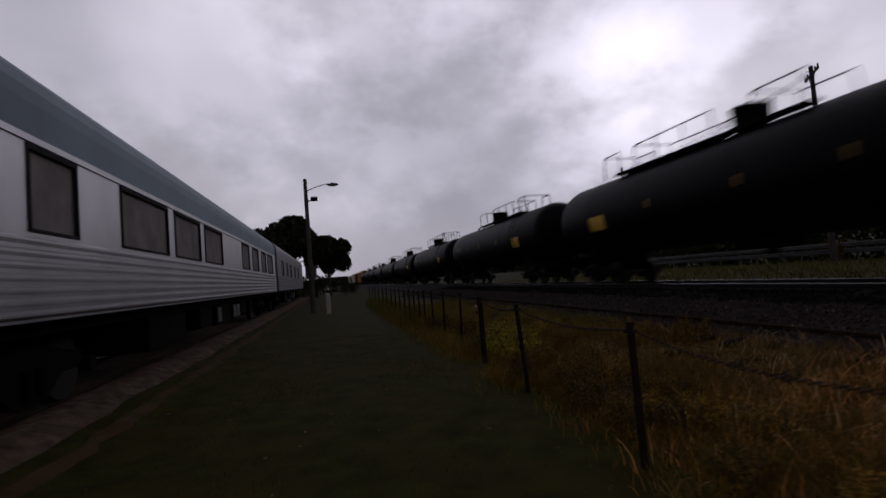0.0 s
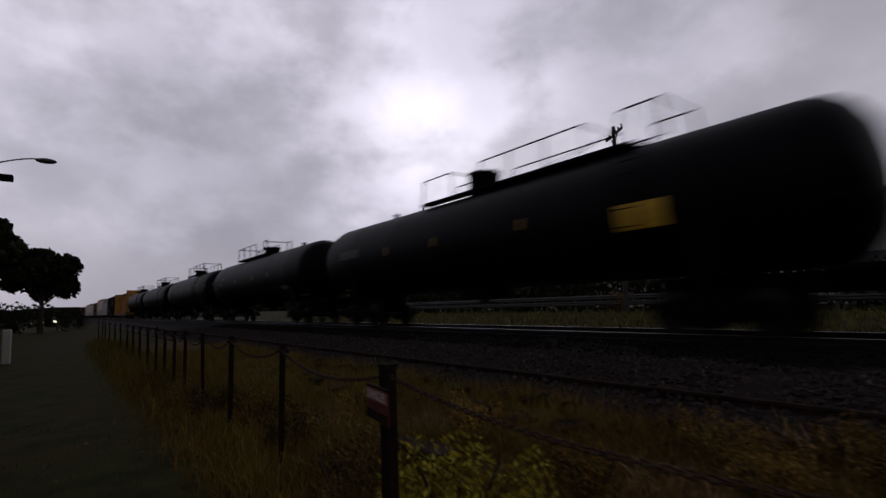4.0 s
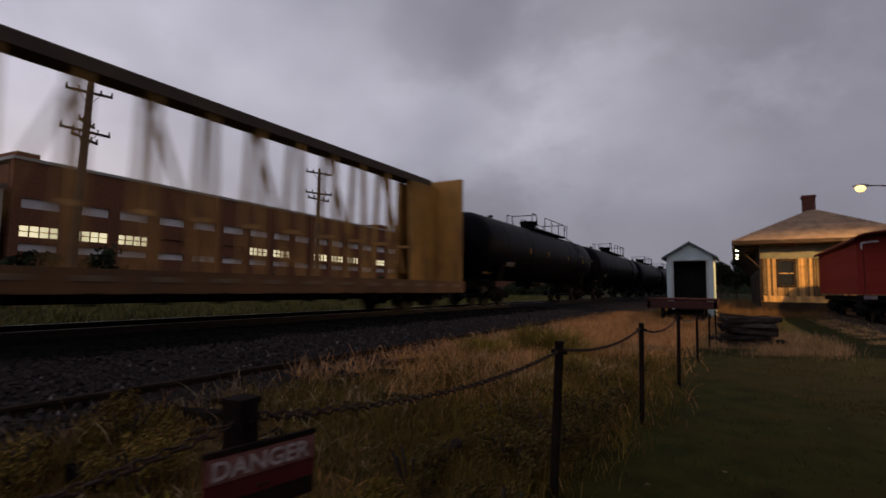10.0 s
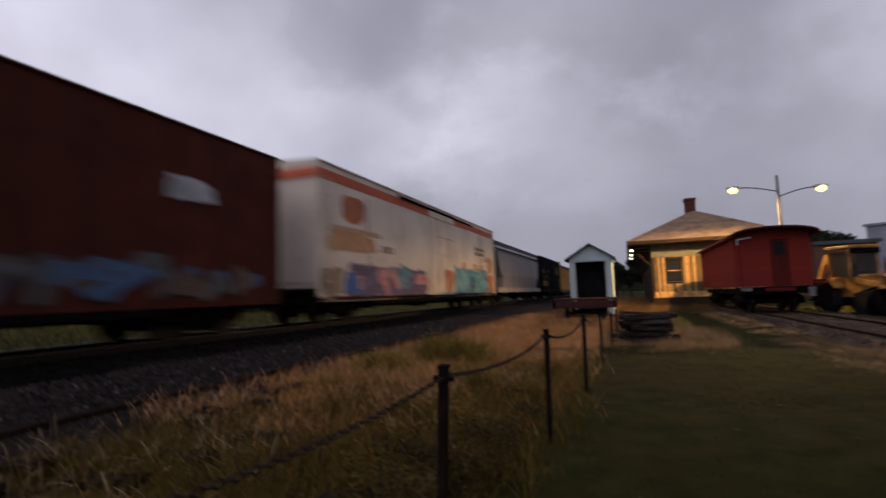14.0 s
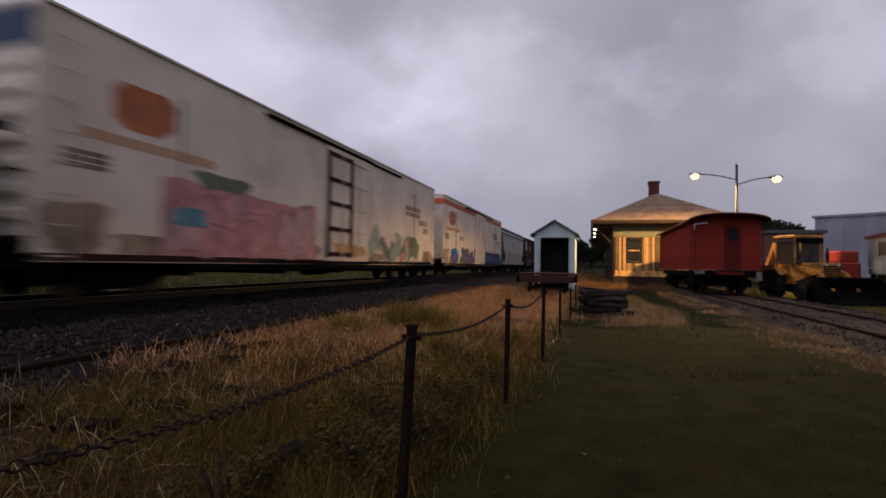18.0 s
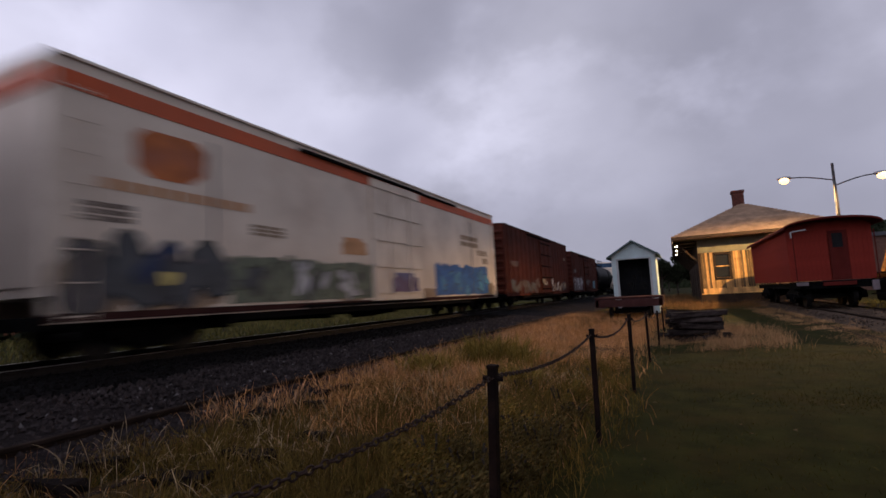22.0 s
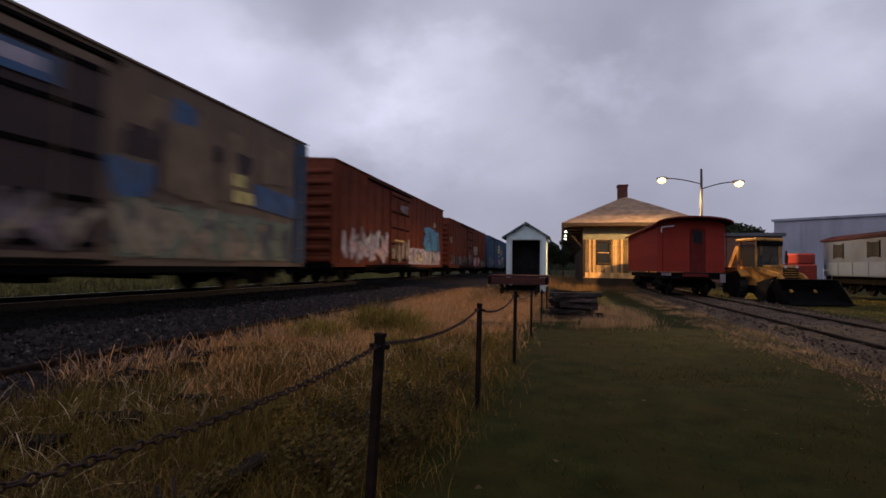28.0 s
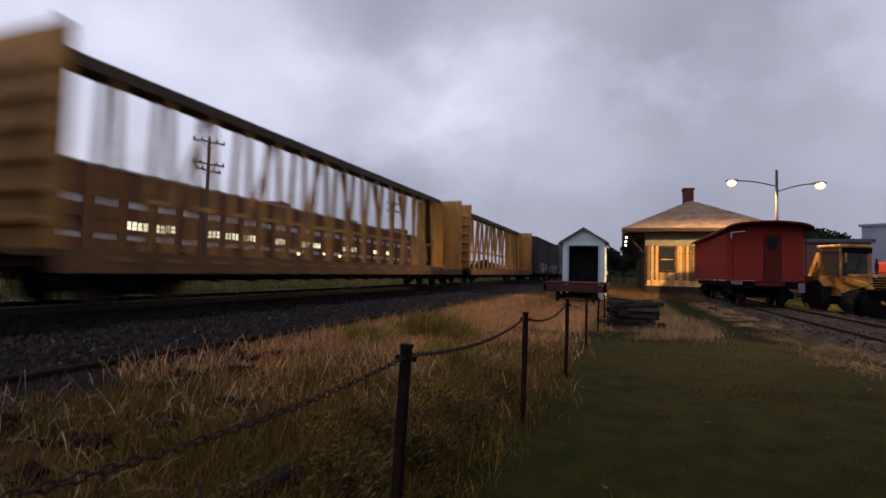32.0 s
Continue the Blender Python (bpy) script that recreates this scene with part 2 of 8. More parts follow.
M = {}
M["tank"] = mat("tank_black", (0.0026, 0.0022, 0.0038), 0.5, 0, 0.3, 1.5, dirt=(0.008, 0.007, 0.0072), dirt_scale=0.9, dirt_amt=0.3, streak=3, spec=0.045)
M["black"] = mat("black_steel", (0.004, 0.0037, 0.0037), 0.88, 0, 0.3, 4)
M["wheel"] = mat("wheel_steel", (0.012, 0.010, 0.009), 0.6, 0.4, 0.3, 6)
M["yellow_mark"] = mat("yellow_reflective", (0.55, 0.33, 0.03), 0.5, 0, 0.15, 4)
M["dim_mark"] = mat("dull_orange_reflector", (0.24, 0.125, 0.018), 0.6, 0, 0.25, 4)
M["olive_mark"] = mat("faded_olive_placard", (0.10, 0.075, 0.012), 0.7, 0, 0.25, 4)
M["dull_mark"] = mat("faded_lettering", (0.045, 0.043, 0.045), 0.7, 0, 0.25, 6)
M["stencil_mark"] = mat("worn_stencil_lettering", (0.011, 0.010, 0.011), 0.8, 0, 0.5, 9)
M["pale_mark"] = mat("pale_lettering", (0.11, 0.10, 0.10), 0.7, 0, 0.25, 6)
M["brown"] = mat("boxcar_brown", (0.070, 0.0175, 0.0105), 0.8, 0, 0.25, 1.5, 0.1, 30, (0.032, 0.012, 0.009), 0.7, 0.6, streak=4, spec=0.1)
M["redbrown"] = mat("boxcar_red_brown", (0.122, 0.030, 0.0140), 0.8, 0, 0.25, 1.5, 0.1, 30, (0.05, 0.016, 0.009), 0.7, 0.6, streak=4, spec=0.1)
M["darkbrown"] = mat("boxcar_dark_brown", (0.045, 0.028, 0.028), 0.8, 0, 0.2, 1.5, 0.1, 30, (0.03, 0.02, 0.018), 0.7, 0.6, streak=4)
M["blackbox"] = mat("boxcar_black", (0.0034, 0.0034, 0.0055), 0.8, 0, 0.25, 1.5, 0.1, 30, (0.006, 0.005, 0.0048), 0.7, 0.6, streak=4, spec=0.05)
M["blue"] = mat("boxcar_blue", (0.022, 0.053, 0.102), 0.7, 0, 0.25, 1.5, 0.1, 30, (0.036, 0.044, 0.058), 0.8, 0.5, streak=4)
M["beige"] = mat("boxcar_beige", (0.145, 0.098, 0.064), 0.75, 0, 0.2, 1.2, 0.1, 30, (0.10, 0.075, 0.055), 0.8, 0.6, streak=4)
M["white"] = mat("reefer_white", (0.70, 0.60, 0.485), 0.6, 0, 0.08, 0.8, 0.05, 30, (0.36, 0.26, 0.18), 0.55, 0.5)
M["grime"] = mat("brown_road_grime", (0.30, 0.22, 0.15), 0.85, 0, 0.4, 1.2, dirt=(0.14, 0.10, 0.075), dirt_scale=1.5, dirt_amt=0.8)
M["orange"] = mat("reefer_orange", (0.50, 0.095, 0.03), 0.6, 0, 0.15, 2, dirt=(0.25, 0.1, 0.06), dirt_amt=0.4)
M["grey"] = mat("hopper_grey", (0.43, 0.39, 0.355), 0.6, 0, 0.12, 1.2, 0.05, 30, (0.16, 0.13, 0.11), 0.7, 0.5, streak=4)
M["greyviolet"] = mat("hopper_violet_grey", (0.25, 0.235, 0.24), 0.6, 0, 0.12, 1.2, 0.05, 30, (0.11, 0.09, 0.09), 0.7, 0.5, streak=4)
M["sill"] = mat("stained_pale_sill", (0.42, 0.38, 0.31), 0.7, 0, 0.15, 2, dirt=(0.12, 0.06, 0.03), dirt_scale=1.6, dirt_amt=0.8)
M["greydark"] = mat("hopper_dark_grey", (0.06, 0.06, 0.065), 0.7, 0, 0.2, 2)
M["cbyellow"] = mat("flatcar_yellow", (0.37, 0.185, 0.04), 0.75, 0, 0.2, 1.5, 0.05, 30, (0.10, 0.05, 0.025), 1.0, 0.75, streak=3)
M["cbpost"] = mat("flatcar_yellow_upright", (0.33, 0.17, 0.042), 0.8, 0, 0.3, 1.5, dirt=(0.11, 0.06, 0.025), dirt_scale=1.2, dirt_amt=0.7)
M["cbdeck"] = mat("flatcar_rusty_deck", (0.135, 0.066, 0.027), 0.8, 0, 0.3, 1.5, 0.05, 30, (0.06, 0.035, 0.02), 1.2, 0.8)
M["cbplate"] = mat("worn_winch_plate", (0.17, 0.115, 0.07), 0.8, 0, 0.5, 2.5, dirt=(0.07, 0.04, 0.022), dirt_scale=1.2, dirt_amt=0.9)
M["cbrail"] = mat("flatcar_brown_chord", (0.06, 0.04, 0.025), 0.7, 0, 0.25, 2)
M["graf_blue"] = mat("spray_blue", (0.02, 0.10, 0.30), 0.6, 0, 0.4, 2.5, dirt=(0.05, 0.13, 0.24), dirt_scale=1.6, dirt_amt=0.7)
M["graf_teal"] = mat("spray_teal", (0.10, 0.255, 0.32), 0.6, 0, 0.4, 2.5, dirt=(0.04, 0.06, 0.1), dirt_scale=1.6, dirt_amt=0.8)
M["graf_pale"] = mat("spray_pale", (0.42, 0.42, 0.43), 0.6, 0, 0.35, 2.5, dirt=(0.1, 0.1, 0.11), dirt_scale=1.8, dirt_amt=0.8)
M["graf_pink"] = mat("spray_pink", (0.50, 0.22, 0.22), 0.6, 0, 0.3, 2.5, dirt=(0.25, 0.12, 0.12), dirt_scale=1.6, dirt_amt=0.7)
M["graf_green"] = mat("spray_green", (0.25, 0.36, 0.26), 0.6, 0, 0.3, 2.5, dirt=(0.3, 0.15, 0.25), dirt_scale=1.4, dirt_amt=0.7)
M["graf_yellow"] = mat("spray_yellow", (0.52, 0.42, 0.14), 0.6, 0, 0.3, 2.5)
M["graf_purple"] = mat("spray_purple", (0.11, 0.065, 0.12), 0.6, 0, 0.3, 2.5, dirt=(0.12, 0.2, 0.4), dirt_scale=1.4, dirt_amt=0.7)
M["graf_orange"] = mat("spray_orange", (0.42, 0.125, 0.035), 0.6, 0, 0.3, 2.5, dirt=(0.2, 0.1, 0.1), dirt_scale=1.4, dirt_amt=0.6)
M["graf_red"] = mat("spray_red", (0.27, 0.07, 0.07), 0.6, 0, 0.3, 2.5)
M["graf_tealpale"] = mat("spray_pale_teal", (0.17, 0.32, 0.37), 0.6, 0, 0.3, 2.5, dirt=(0.1, 0.25, 0.3), dirt_scale=1.6, dirt_amt=0.7)
M["graf_navy"] = mat("spray_navy", (0.025, 0.04, 0.09), 0.6, 0, 0.4, 2.5)
M["graf_sky"] = mat("spray_sky_blue", (0.06, 0.21, 0.35), 0.6, 0, 0.3, 2.5, dirt=(0.03, 0.12, 0.27), dirt_scale=1.6, dirt_amt=0.7)
M["graf_peach"] = mat("spray_peach", (0.5, 0.26, 0.12), 0.6, 0, 0.25, 2.5, dirt=(0.35, 0.22, 0.13), dirt_scale=1.6, dirt_amt=0.7)
M["graf_pinkpale"] = mat("spray_pale_pink", (0.45, 0.27, 0.26), 0.6, 0, 0.25, 2.5, dirt=(0.4, 0.2, 0.2), dirt_scale=1.6, dirt_amt=0.6)
M["graf_rose"] = mat("spray_rose", (0.24, 0.08, 0.1), 0.6, 0, 0.3, 2.5)
M["graf_tan"] = mat("spray_faded_tan", (0.27, 0.22, 0.15), 0.7, 0, 0.3, 2.5, dirt=(0.12, 0.07, 0.05), dirt_scale=1.4, dirt_amt=0.8)
M["graf_lilac"] = mat("spray_lilac_grey", (0.17, 0.135, 0.145), 0.7, 0, 0.35, 2.5, dirt=(0.07, 0.05, 0.05), dirt_scale=1.4, dirt_amt=0.8)
M["graf_mist"] = mat("spray_pale_lavender", (0.34, 0.30, 0.36), 0.7, 0, 0.35, 2.5, dirt=(0.16, 0.13, 0.13), dirt_scale=1.8, dirt_amt=0.8)
M["graf_slate"] = mat("spray_slate_grey", (0.075, 0.08, 0.085), 0.7, 0, 0.3, 2.0, dirt=(0.05, 0.05, 0.05), dirt_scale=1.4, dirt_amt=0.8)
M["graf_umber"] = mat("spray_faded_umber", (0.175, 0.118, 0.07), 0.75, 0, 0.2, 1.5, dirt=(0.10, 0.07, 0.05), dirt_scale=0.9, dirt_amt=0.7)
M["graf_dullblue"] = mat("spray_dull_blue", (0.045, 0.095, 0.19), 0.7, 0, 0.3, 1.8, dirt=(0.09, 0.085, 0.08), dirt_scale=1.2, dirt_amt=0.7)
M["graf_rust"] = mat("spray_rust", (0.22, 0.07, 0.04), 0.7, 0, 0.3, 2.5, dirt=(0.12, 0.05, 0.04), dirt_scale=1.4, dirt_amt=0.6)
M["graf_olive"] = mat("spray_dark_olive", (0.05, 0.055, 0.035), 0.7, 0, 0.3, 2.5)
M["graf_dust"] = mat("spray_dusty_brown", (0.08, 0.05, 0.04), 0.75, 0, 0.4, 1.5, dirt=(0.12, 0.10, 0.085), dirt_scale=1.1, dirt_amt=0.7)
M["dullgreen"] = mat("spray_faded_green", (0.15, 0.17, 0.12), 0.7, 0, 0.3, 2.5, dirt=(0.08, 0.08, 0.07), dirt_scale=1.4, dirt_amt=0.8)
M["oldgalv"] = mat("dull_galvanised_rail", (0.06, 0.06, 0.06), 0.7, 0.2, 0.2, 3, dirt=(0.06, 0.045, 0.035), dirt_amt=0.5)
M["leaf"] = mat("dry_fallen_leaf", (0.11, 0.08, 0.042), 0.9, 0, 0.3, 4, rand=0.7)
M["darktie"] = mat("old_dark_timber", (0.022, 0.0165, 0.015), 0.9, 0, 0.4, 3, 0.3, 30, (0.085, 0.068, 0.058), 4.0, 0.7, rand=0.6, streak=0.3)
M["rail"] = mat("rail_steel", (0.009, 0.0065, 0.0055), 0.7, 0.3, 0.3, 6)
M["railhead"] = mat("polished_rail_head", (0.45, 0.44, 0.43), 0.3, 0.9, 0.15, 6)
M["tie"] = mat("creosoted_tie", (0.011, 0.008, 0.007), 0.9, 0, 0.35, 5, 0.4, 30, rand=0.35)
M["ballast"] = mat("ballast_grey", (0.0165, 0.0132, 0.0128), 0.95, 0, 0.5, 14, 0.9, 26, rand=0.0)
# near-black ballast: the train's shade on the track bed is in its colour
M["shadeballast"] = mat("oil_stained_ballast", (0.0065, 0.006, 0.006), 0.95, 0, 0.5, 14, 0.9, 26)
M["stone"] = mat("ballast_stone", (0.034, 0.0275, 0.0265), 0.9, 0, 0.3, 10, 0.3, 40, rand=0.7)
# near-black stones for the same shaded strip, shade in their colour
M["shadestone"] = mat("oily_black_stone", (0.0065, 0.0058, 0.0056), 0.9, 0, 0.3, 10, 0.3, 40, rand=0.5)
M["palestone"] = mat("pale_stone", (0.12, 0.108, 0.105), 0.88, 0, 0.3, 10, rand=0.6)
M["drygrass"] = mat("dry_grass", (0.54, 0.26, 0.092), 0.9, 0, 0.5, 1.0, rand=0.85, alt=(0.25, 0.135, 0.035))
M["greengrass"] = mat("green_weeds", (0.086, 0.068, 0.0135), 0.9, 0, 0.35, 2.5, rand=0.6, alt=(0.20, 0.115, 0.026))
M["darkweed"] = mat("dark_broadleaf_weed", (0.070, 0.056, 0.018), 0.9, 0, 0.4, 3, rand=0.8, alt=(0.12, 0.075, 0.025))
M["yellowweed"] = mat("yellow_turned_weed", (0.36, 0.30, 0.03), 0.85, 0, 0.3, 4, rand=0.5, alt=(0.2, 0.19, 0.03))
M["oliveweed"] = mat("olive_brown_weed", (0.115, 0.085, 0.019), 0.9, 0, 0.55, 1.2, rand=0.8, alt=(0.23, 0.14, 0.038))
M["softweed"] = mat("soft_olive_weed", (0.092, 0.078, 0.017), 0.9, 0, 0.5, 1.0, rand=0.6, alt=(0.135, 0.098, 0.024))
M["goldenrod"] = mat("yellow_flower_weed", (0.25, 0.165, 0.034), 0.9, 0, 0.3, 3, rand=0.6, alt=(0.125, 0.098, 0.024))
M["vergegrass"] = mat("green_verge", (0.088, 0.088, 0.025), 0.9, 0, 0.5, 0.35, rand=0.5, alt=(0.125, 0.098, 0.034))
M["yardgrass"] = mat("yard_grass", (0.17, 0.15, 0.03), 0.9, 0, 0.4, 0.6, rand=0.6, alt=(0.22, 0.15, 0.04))
M["strawgrass"] = mat("pale_golden_grass", (0.74, 0.365, 0.158), 0.9, 0, 0.4, 0.8, rand=0.8, alt=(0.42, 0.20, 0.055))
M["rustgrass"] = mat("rust_brown_dead_grass", (0.22, 0.10, 0.05), 0.9, 0, 0.35, 1.5, rand=0.6)
M["browngrass"] = mat("dull_brown_grass", (0.125, 0.066, 0.028), 0.9, 0, 0.4, 1.0, rand=0.7, alt=(0.19, 0.11, 0.045))
M["deadstraw"] = mat("dead_straw", (0.44, 0.255, 0.12), 0.9, 0, 0.35, 1.5, rand=0.6)
M["lawngrass"] = mat("mown_grass", (0.052, 0.054, 0.009), 0.9, 0, 0.6, 0.5, rand=0.75, alt=(0.086, 0.064, 0.014))
M["palestraw"] = mat("bleached_seed_heads", (0.38, 0.27, 0.15), 0.9, 0, 0.3, 4, rand=0.5)
M["strawhead"] = mat("pinkish_seed_heads", (0.52, 0.29, 0.155), 0.9, 0, 0.3, 4, rand=0.6, alt=(0.30, 0.19, 0.10))
M["seed"] = mat("pale_seed_heads", (0.27, 0.195, 0.11), 0.9, 0, 0.3, 4, rand=0.4)
M["oldrail"] = mat("corroded_rail", (0.026, 0.018, 0.014), 0.95, 0, 0.4, 4)
M["post"] = mat("rusty_dark_steel", (0.012, 0.008, 0.007), 0.92, 0.0, 0.4, 10, 0.3, 60, (0.04, 0.02, 0.012), 7.0, 0.7)
M["chain"] = mat("rusty_chain", (0.034, 0.017, 0.011), 0.75, 0.3, 0.4, 20)
M["redbox"] = mat("faded_red_paint", (0.10, 0.010, 0.009), 0.6, 0, 0.3, 8)
M["signwhite"] = mat("worn_white_enamel", (0.46, 0.36, 0.34), 0.6, 0, 0.3, 40)
M["boxtop"] = mat("worn_pink_board", (0.22, 0.085, 0.07), 0.8, 0, 0.35, 30)
M["stainless"] = mat("stainless_steel", (0.35, 0.34, 0.35), 0.38, 0.75, 0.1, 1.5, dirt=(0.28, 0.27, 0.27), dirt_scale=1.2, dirt_amt=0.5, streak=3)
M["coachroof"] = mat("blue_grey_roof", (0.075, 0.12, 0.155), 0.55, 0, 0.15, 1.0, dirt=(0.05, 0.06, 0.07), dirt_amt=0.4)
M["windowboard"] = mat("grey_window_board", (0.16, 0.145, 0.14), 0.85, 0, 0.2, 2, 0.2, 30, (0.09, 0.08, 0.08), 1.5, 0.6)
M["boarded"] = mat("weathered_board", (0.14, 0.125, 0.12), 0.85, 0, 0.2, 2, 0.2, 30, (0.06, 0.05, 0.05), 1.5, 0.7)
M["glass"] = mat("dark_glass", (0.02, 0.022, 0.025), 0.08, 0, 0.1, 2)
M["cabglass"] = mat("dusty_cab_glass", (0.05, 0.056, 0.052), 0.06, 0, 0.2, 2, spec=0.9)
M["cabglass"].node_tree.nodes["Principled BSDF"].inputs["Alpha"].default_value = 0.45
M["caboose"] = mat("caboose_red", (0.172, 0.024, 0.016), 0.9, 0, 0.18, 2, 0.1, 30, (0.09, 0.014, 0.011), 1.2, 0.5, streak=3)
M["caboosedoor"] = mat("caboose_dark_red", (0.075, 0.013, 0.010), 0.88, 0, 0.2, 2)
M["shed"] = mat("pale_green_white_paint", (0.40, 0.48, 0.475), 0.7, 0, 0.08, 3)
M["shingle"] = mat("brown_shingles", (0.235, 0.16, 0.108), 0.9, 0, 0.25, 2, 0.3, 18, rand=0.18)
M["shedroof"] = mat("dark_green_shingles", (0.09, 0.12, 0.115), 0.9, 0, 0.25, 3, 0.4, 18)
M["depotpaint"] = mat("worn_painted_boards", (0.075, 0.048, 0.026), 0.85, 0, 0.35, 2.2, 0.2, 30, (0.34, 0.23, 0.11), 3.4, 0.85, rand=0.5, streak=9)
M["depotwood"] = mat("bare_depot_boards", (0.48, 0.27, 0.092), 0.8, 0, 0.45, 2.2, 0.2, 30, (0.07, 0.04, 0.018), 4.0, 0.98, rand=0.85, streak=9)
M["depotgrey"] = mat("dull_green_grey_boards", (0.16, 0.15, 0.105), 0.85, 0, 0.2, 2, 0.2, 30)
# dark eaves wood, also the painted shade on the depot's track-side wall
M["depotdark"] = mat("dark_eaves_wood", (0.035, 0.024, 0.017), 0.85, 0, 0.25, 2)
M["brick"] = mat("red_brick", (0.165, 0.072, 0.042), 0.9, 0, 0.2, 6, 0.3, 30, rand=0.15)
M["shopbrick"] = mat("dark_shop_brick", (0.11, 0.06, 0.045), 0.9, 0, 0.25, 5, 0.3, 30)
M["chimneybrick"] = mat("chimney_brick", (0.085, 0.034, 0.026), 0.9, 0, 0.3, 8, 0.3, 30)
M["panelwhite"] = mat("white_window_panel", (0.62, 0.58, 0.56), 0.7, 0, 0.12, 1)
M["pale"] = mat("pale_stucco", (0.36, 0.34, 0.30), 0.85, 0, 0.12, 0.4)
M["litwin"] = mat("lit_window", (0.5, 0.45, 0.3), 0.5, emit=(1.0, 0.88, 0.55), emit_strength=1.3)
M["sodium"] = mat("sodium_bulb", (1, 0.8, 0.5), 0.5, emit=(1.0, 0.63, 0.22), emit_strength=3.0)
M["whitebulb"] = mat("white_bulb", (1, 0.9, 0.7), 0.5, emit=(1.0, 0.85, 0.6), emit_strength=12)
M["wood"] = mat("weathered_grey_wood", (0.10, 0.085, 0.075), 0.9, 0, 0.3, 3, 0.3, 30)
M["polewood"] = mat("utility_pole_wood", (0.06, 0.05, 0.045), 0.9, 0, 0.3, 3)
M["galv"] = mat("galvanised_steel", (0.3, 0.3, 0.31), 0.5, 0.6, 0.15, 4)
M["loader"] = mat("loader_yellow", (0.38, 0.18, 0.034), 0.7, 0, 0.35, 2.6, dirt=(0.035, 0.02, 0.012), dirt_scale=2.2, dirt_amt=0.95)
M["tyre"] = mat("black_rubber", (0.018, 0.017, 0.016), 0.9, 0, 0.3, 8)
M["rustred"] = mat("rusty_red_planks", (0.042, 0.018, 0.016), 0.9, 0, 0.3, 3, 0.3, 30, rand=0.3)
M["redroof"] = mat("maroon_metal", (0.020, 0.007, 0.008), 0.95, 0, 0.3, 1, spec=0.08)
M["brightred"] = mat("bright_red_paint", (0.16, 0.018, 0.010), 0.6, 0, 0.15, 2)
M["greyclad"] = mat("grey_cladding", (0.20, 0.20, 0.235), 0.7, 0, 0.12, 0.3, dirt=(0.13, 0.13, 0.15), dirt_scale=0.4, dirt_amt=0.6, streak=6)
M["coachlower"] = mat("paler_grey_coach_paint", (0.054, 0.076, 0.124), 0.7, 0, 0.12, 1.5)
M["dullsteel"] = mat("dull_weathered_steel", (0.14, 0.13, 0.14), 0.55, 0.4, 0.12, 1.2, dirt=(0.09, 0.08, 0.08), dirt_scale=1.0, dirt_amt=0.6, streak=3)
M["darktrim"] = mat("dark_rubber_trim", (0.018, 0.017, 0.018), 0.85, 0, 0.2, 3)
M["coachgrey"] = mat("pale_grey_coach_paint", (0.036, 0.052, 0.090), 0.75, 0, 0.25, 1, dirt=(0.035, 0.035, 0.042), dirt_scale=0.8, dirt_amt=0.7, streak=3)
M["foliage"] = mat("oak_leaves", (0.022, 0.027, 0.014), 0.9, 0, 0.4, 1.5, rand=0.5)
M["bark"] = mat("bark", (0.05, 0.04, 0.032), 0.9, 0, 0.3, 4, 0.4, 20)
M["whitepost"] = mat("white_marker_paint", (0.36, 0.36, 0.35), 0.7, 0, 0.1, 3)
M["interior"] = mat("dark_interior", (0.015, 0.015, 0.016), 0.9)
M["litter"] = mat("matted_dry_grass", (0.056, 0.034, 0.013), 0.95, 0, 0.6, 9, 0.8, 45, (0.020, 0.020, 0.007), 1.3, 0.95)
M["straw"] = mat("pale_straw_edge", (0.045, 0.028, 0.014), 0.95, 0, 0.3, 3, 0.4, 30)
M["gravel"] = mat("gravel_track_bed", (0.070, 0.050, 0.036), 0.95, 0, 0.5, 6, 0.9, 18, (0.034, 0.025, 0.018), 0.9, 0.9)
M["gravelstone"] = mat("dusty_gravel_stone", (0.088, 0.064, 0.048), 0.9, 0, 0.3, 10, rand=0.7)
M["asphalt"] = mat("asphalt", (0.05, 0.05, 0.052), 0.9, 0, 0.2, 3)


# ---- mesh helpers ----
def part(name, bm, material, parent=None, label="", smooth=False):
    me = bpy.data.meshes.new(name)
    bm.normal_update()
    bm.to_mesh(me)
    bm.free()
    if smooth:
        me.polygons.foreach_set("use_smooth", [True] * len(me.polygons))
    for m in material if isinstance(material, (list, tuple)) else [material]:
        me.materials.append(m)
    ob = new(name, me)
    if parent is not None:
        ob.parent = parent
    if label:
        ob["label"] = label
    return ob


def again(ob, m, parent=None):
    """Another object on the same mesh."""
    o = new(ob.name.split(".")[0], ob.data)
    o.parent = parent if parent is not None else ob.parent
    o.matrix_basis = m
    return o


def empty(name, m=None):
    ob = new(name)
    if m is not None:
        ob.matrix_basis = m
    return ob


def box(bm, x0, x1, y0, y1, z0, z1, bevel=0.0, mi=0):
    r = bmesh.ops.create_cube(bm, size=1.0, matrix=Matrix.LocRotScale(((x0 + x1) / 2, (y0 + y1) / 2, (z0 + z1) / 2), None, (abs(x1 - x0), abs(y1 - y0), abs(z1 - z0))))
    if bevel:
        edges = list({e for v in r["verts"] for e in v.link_edges})
        bmesh.ops.bevel(bm, geom=edges, offset=bevel, segments=1, affect="EDGES")
    elif mi:
        for f in {f for v in r["verts"] for f in v.link_faces}:
            f.material_index = mi
    return bm


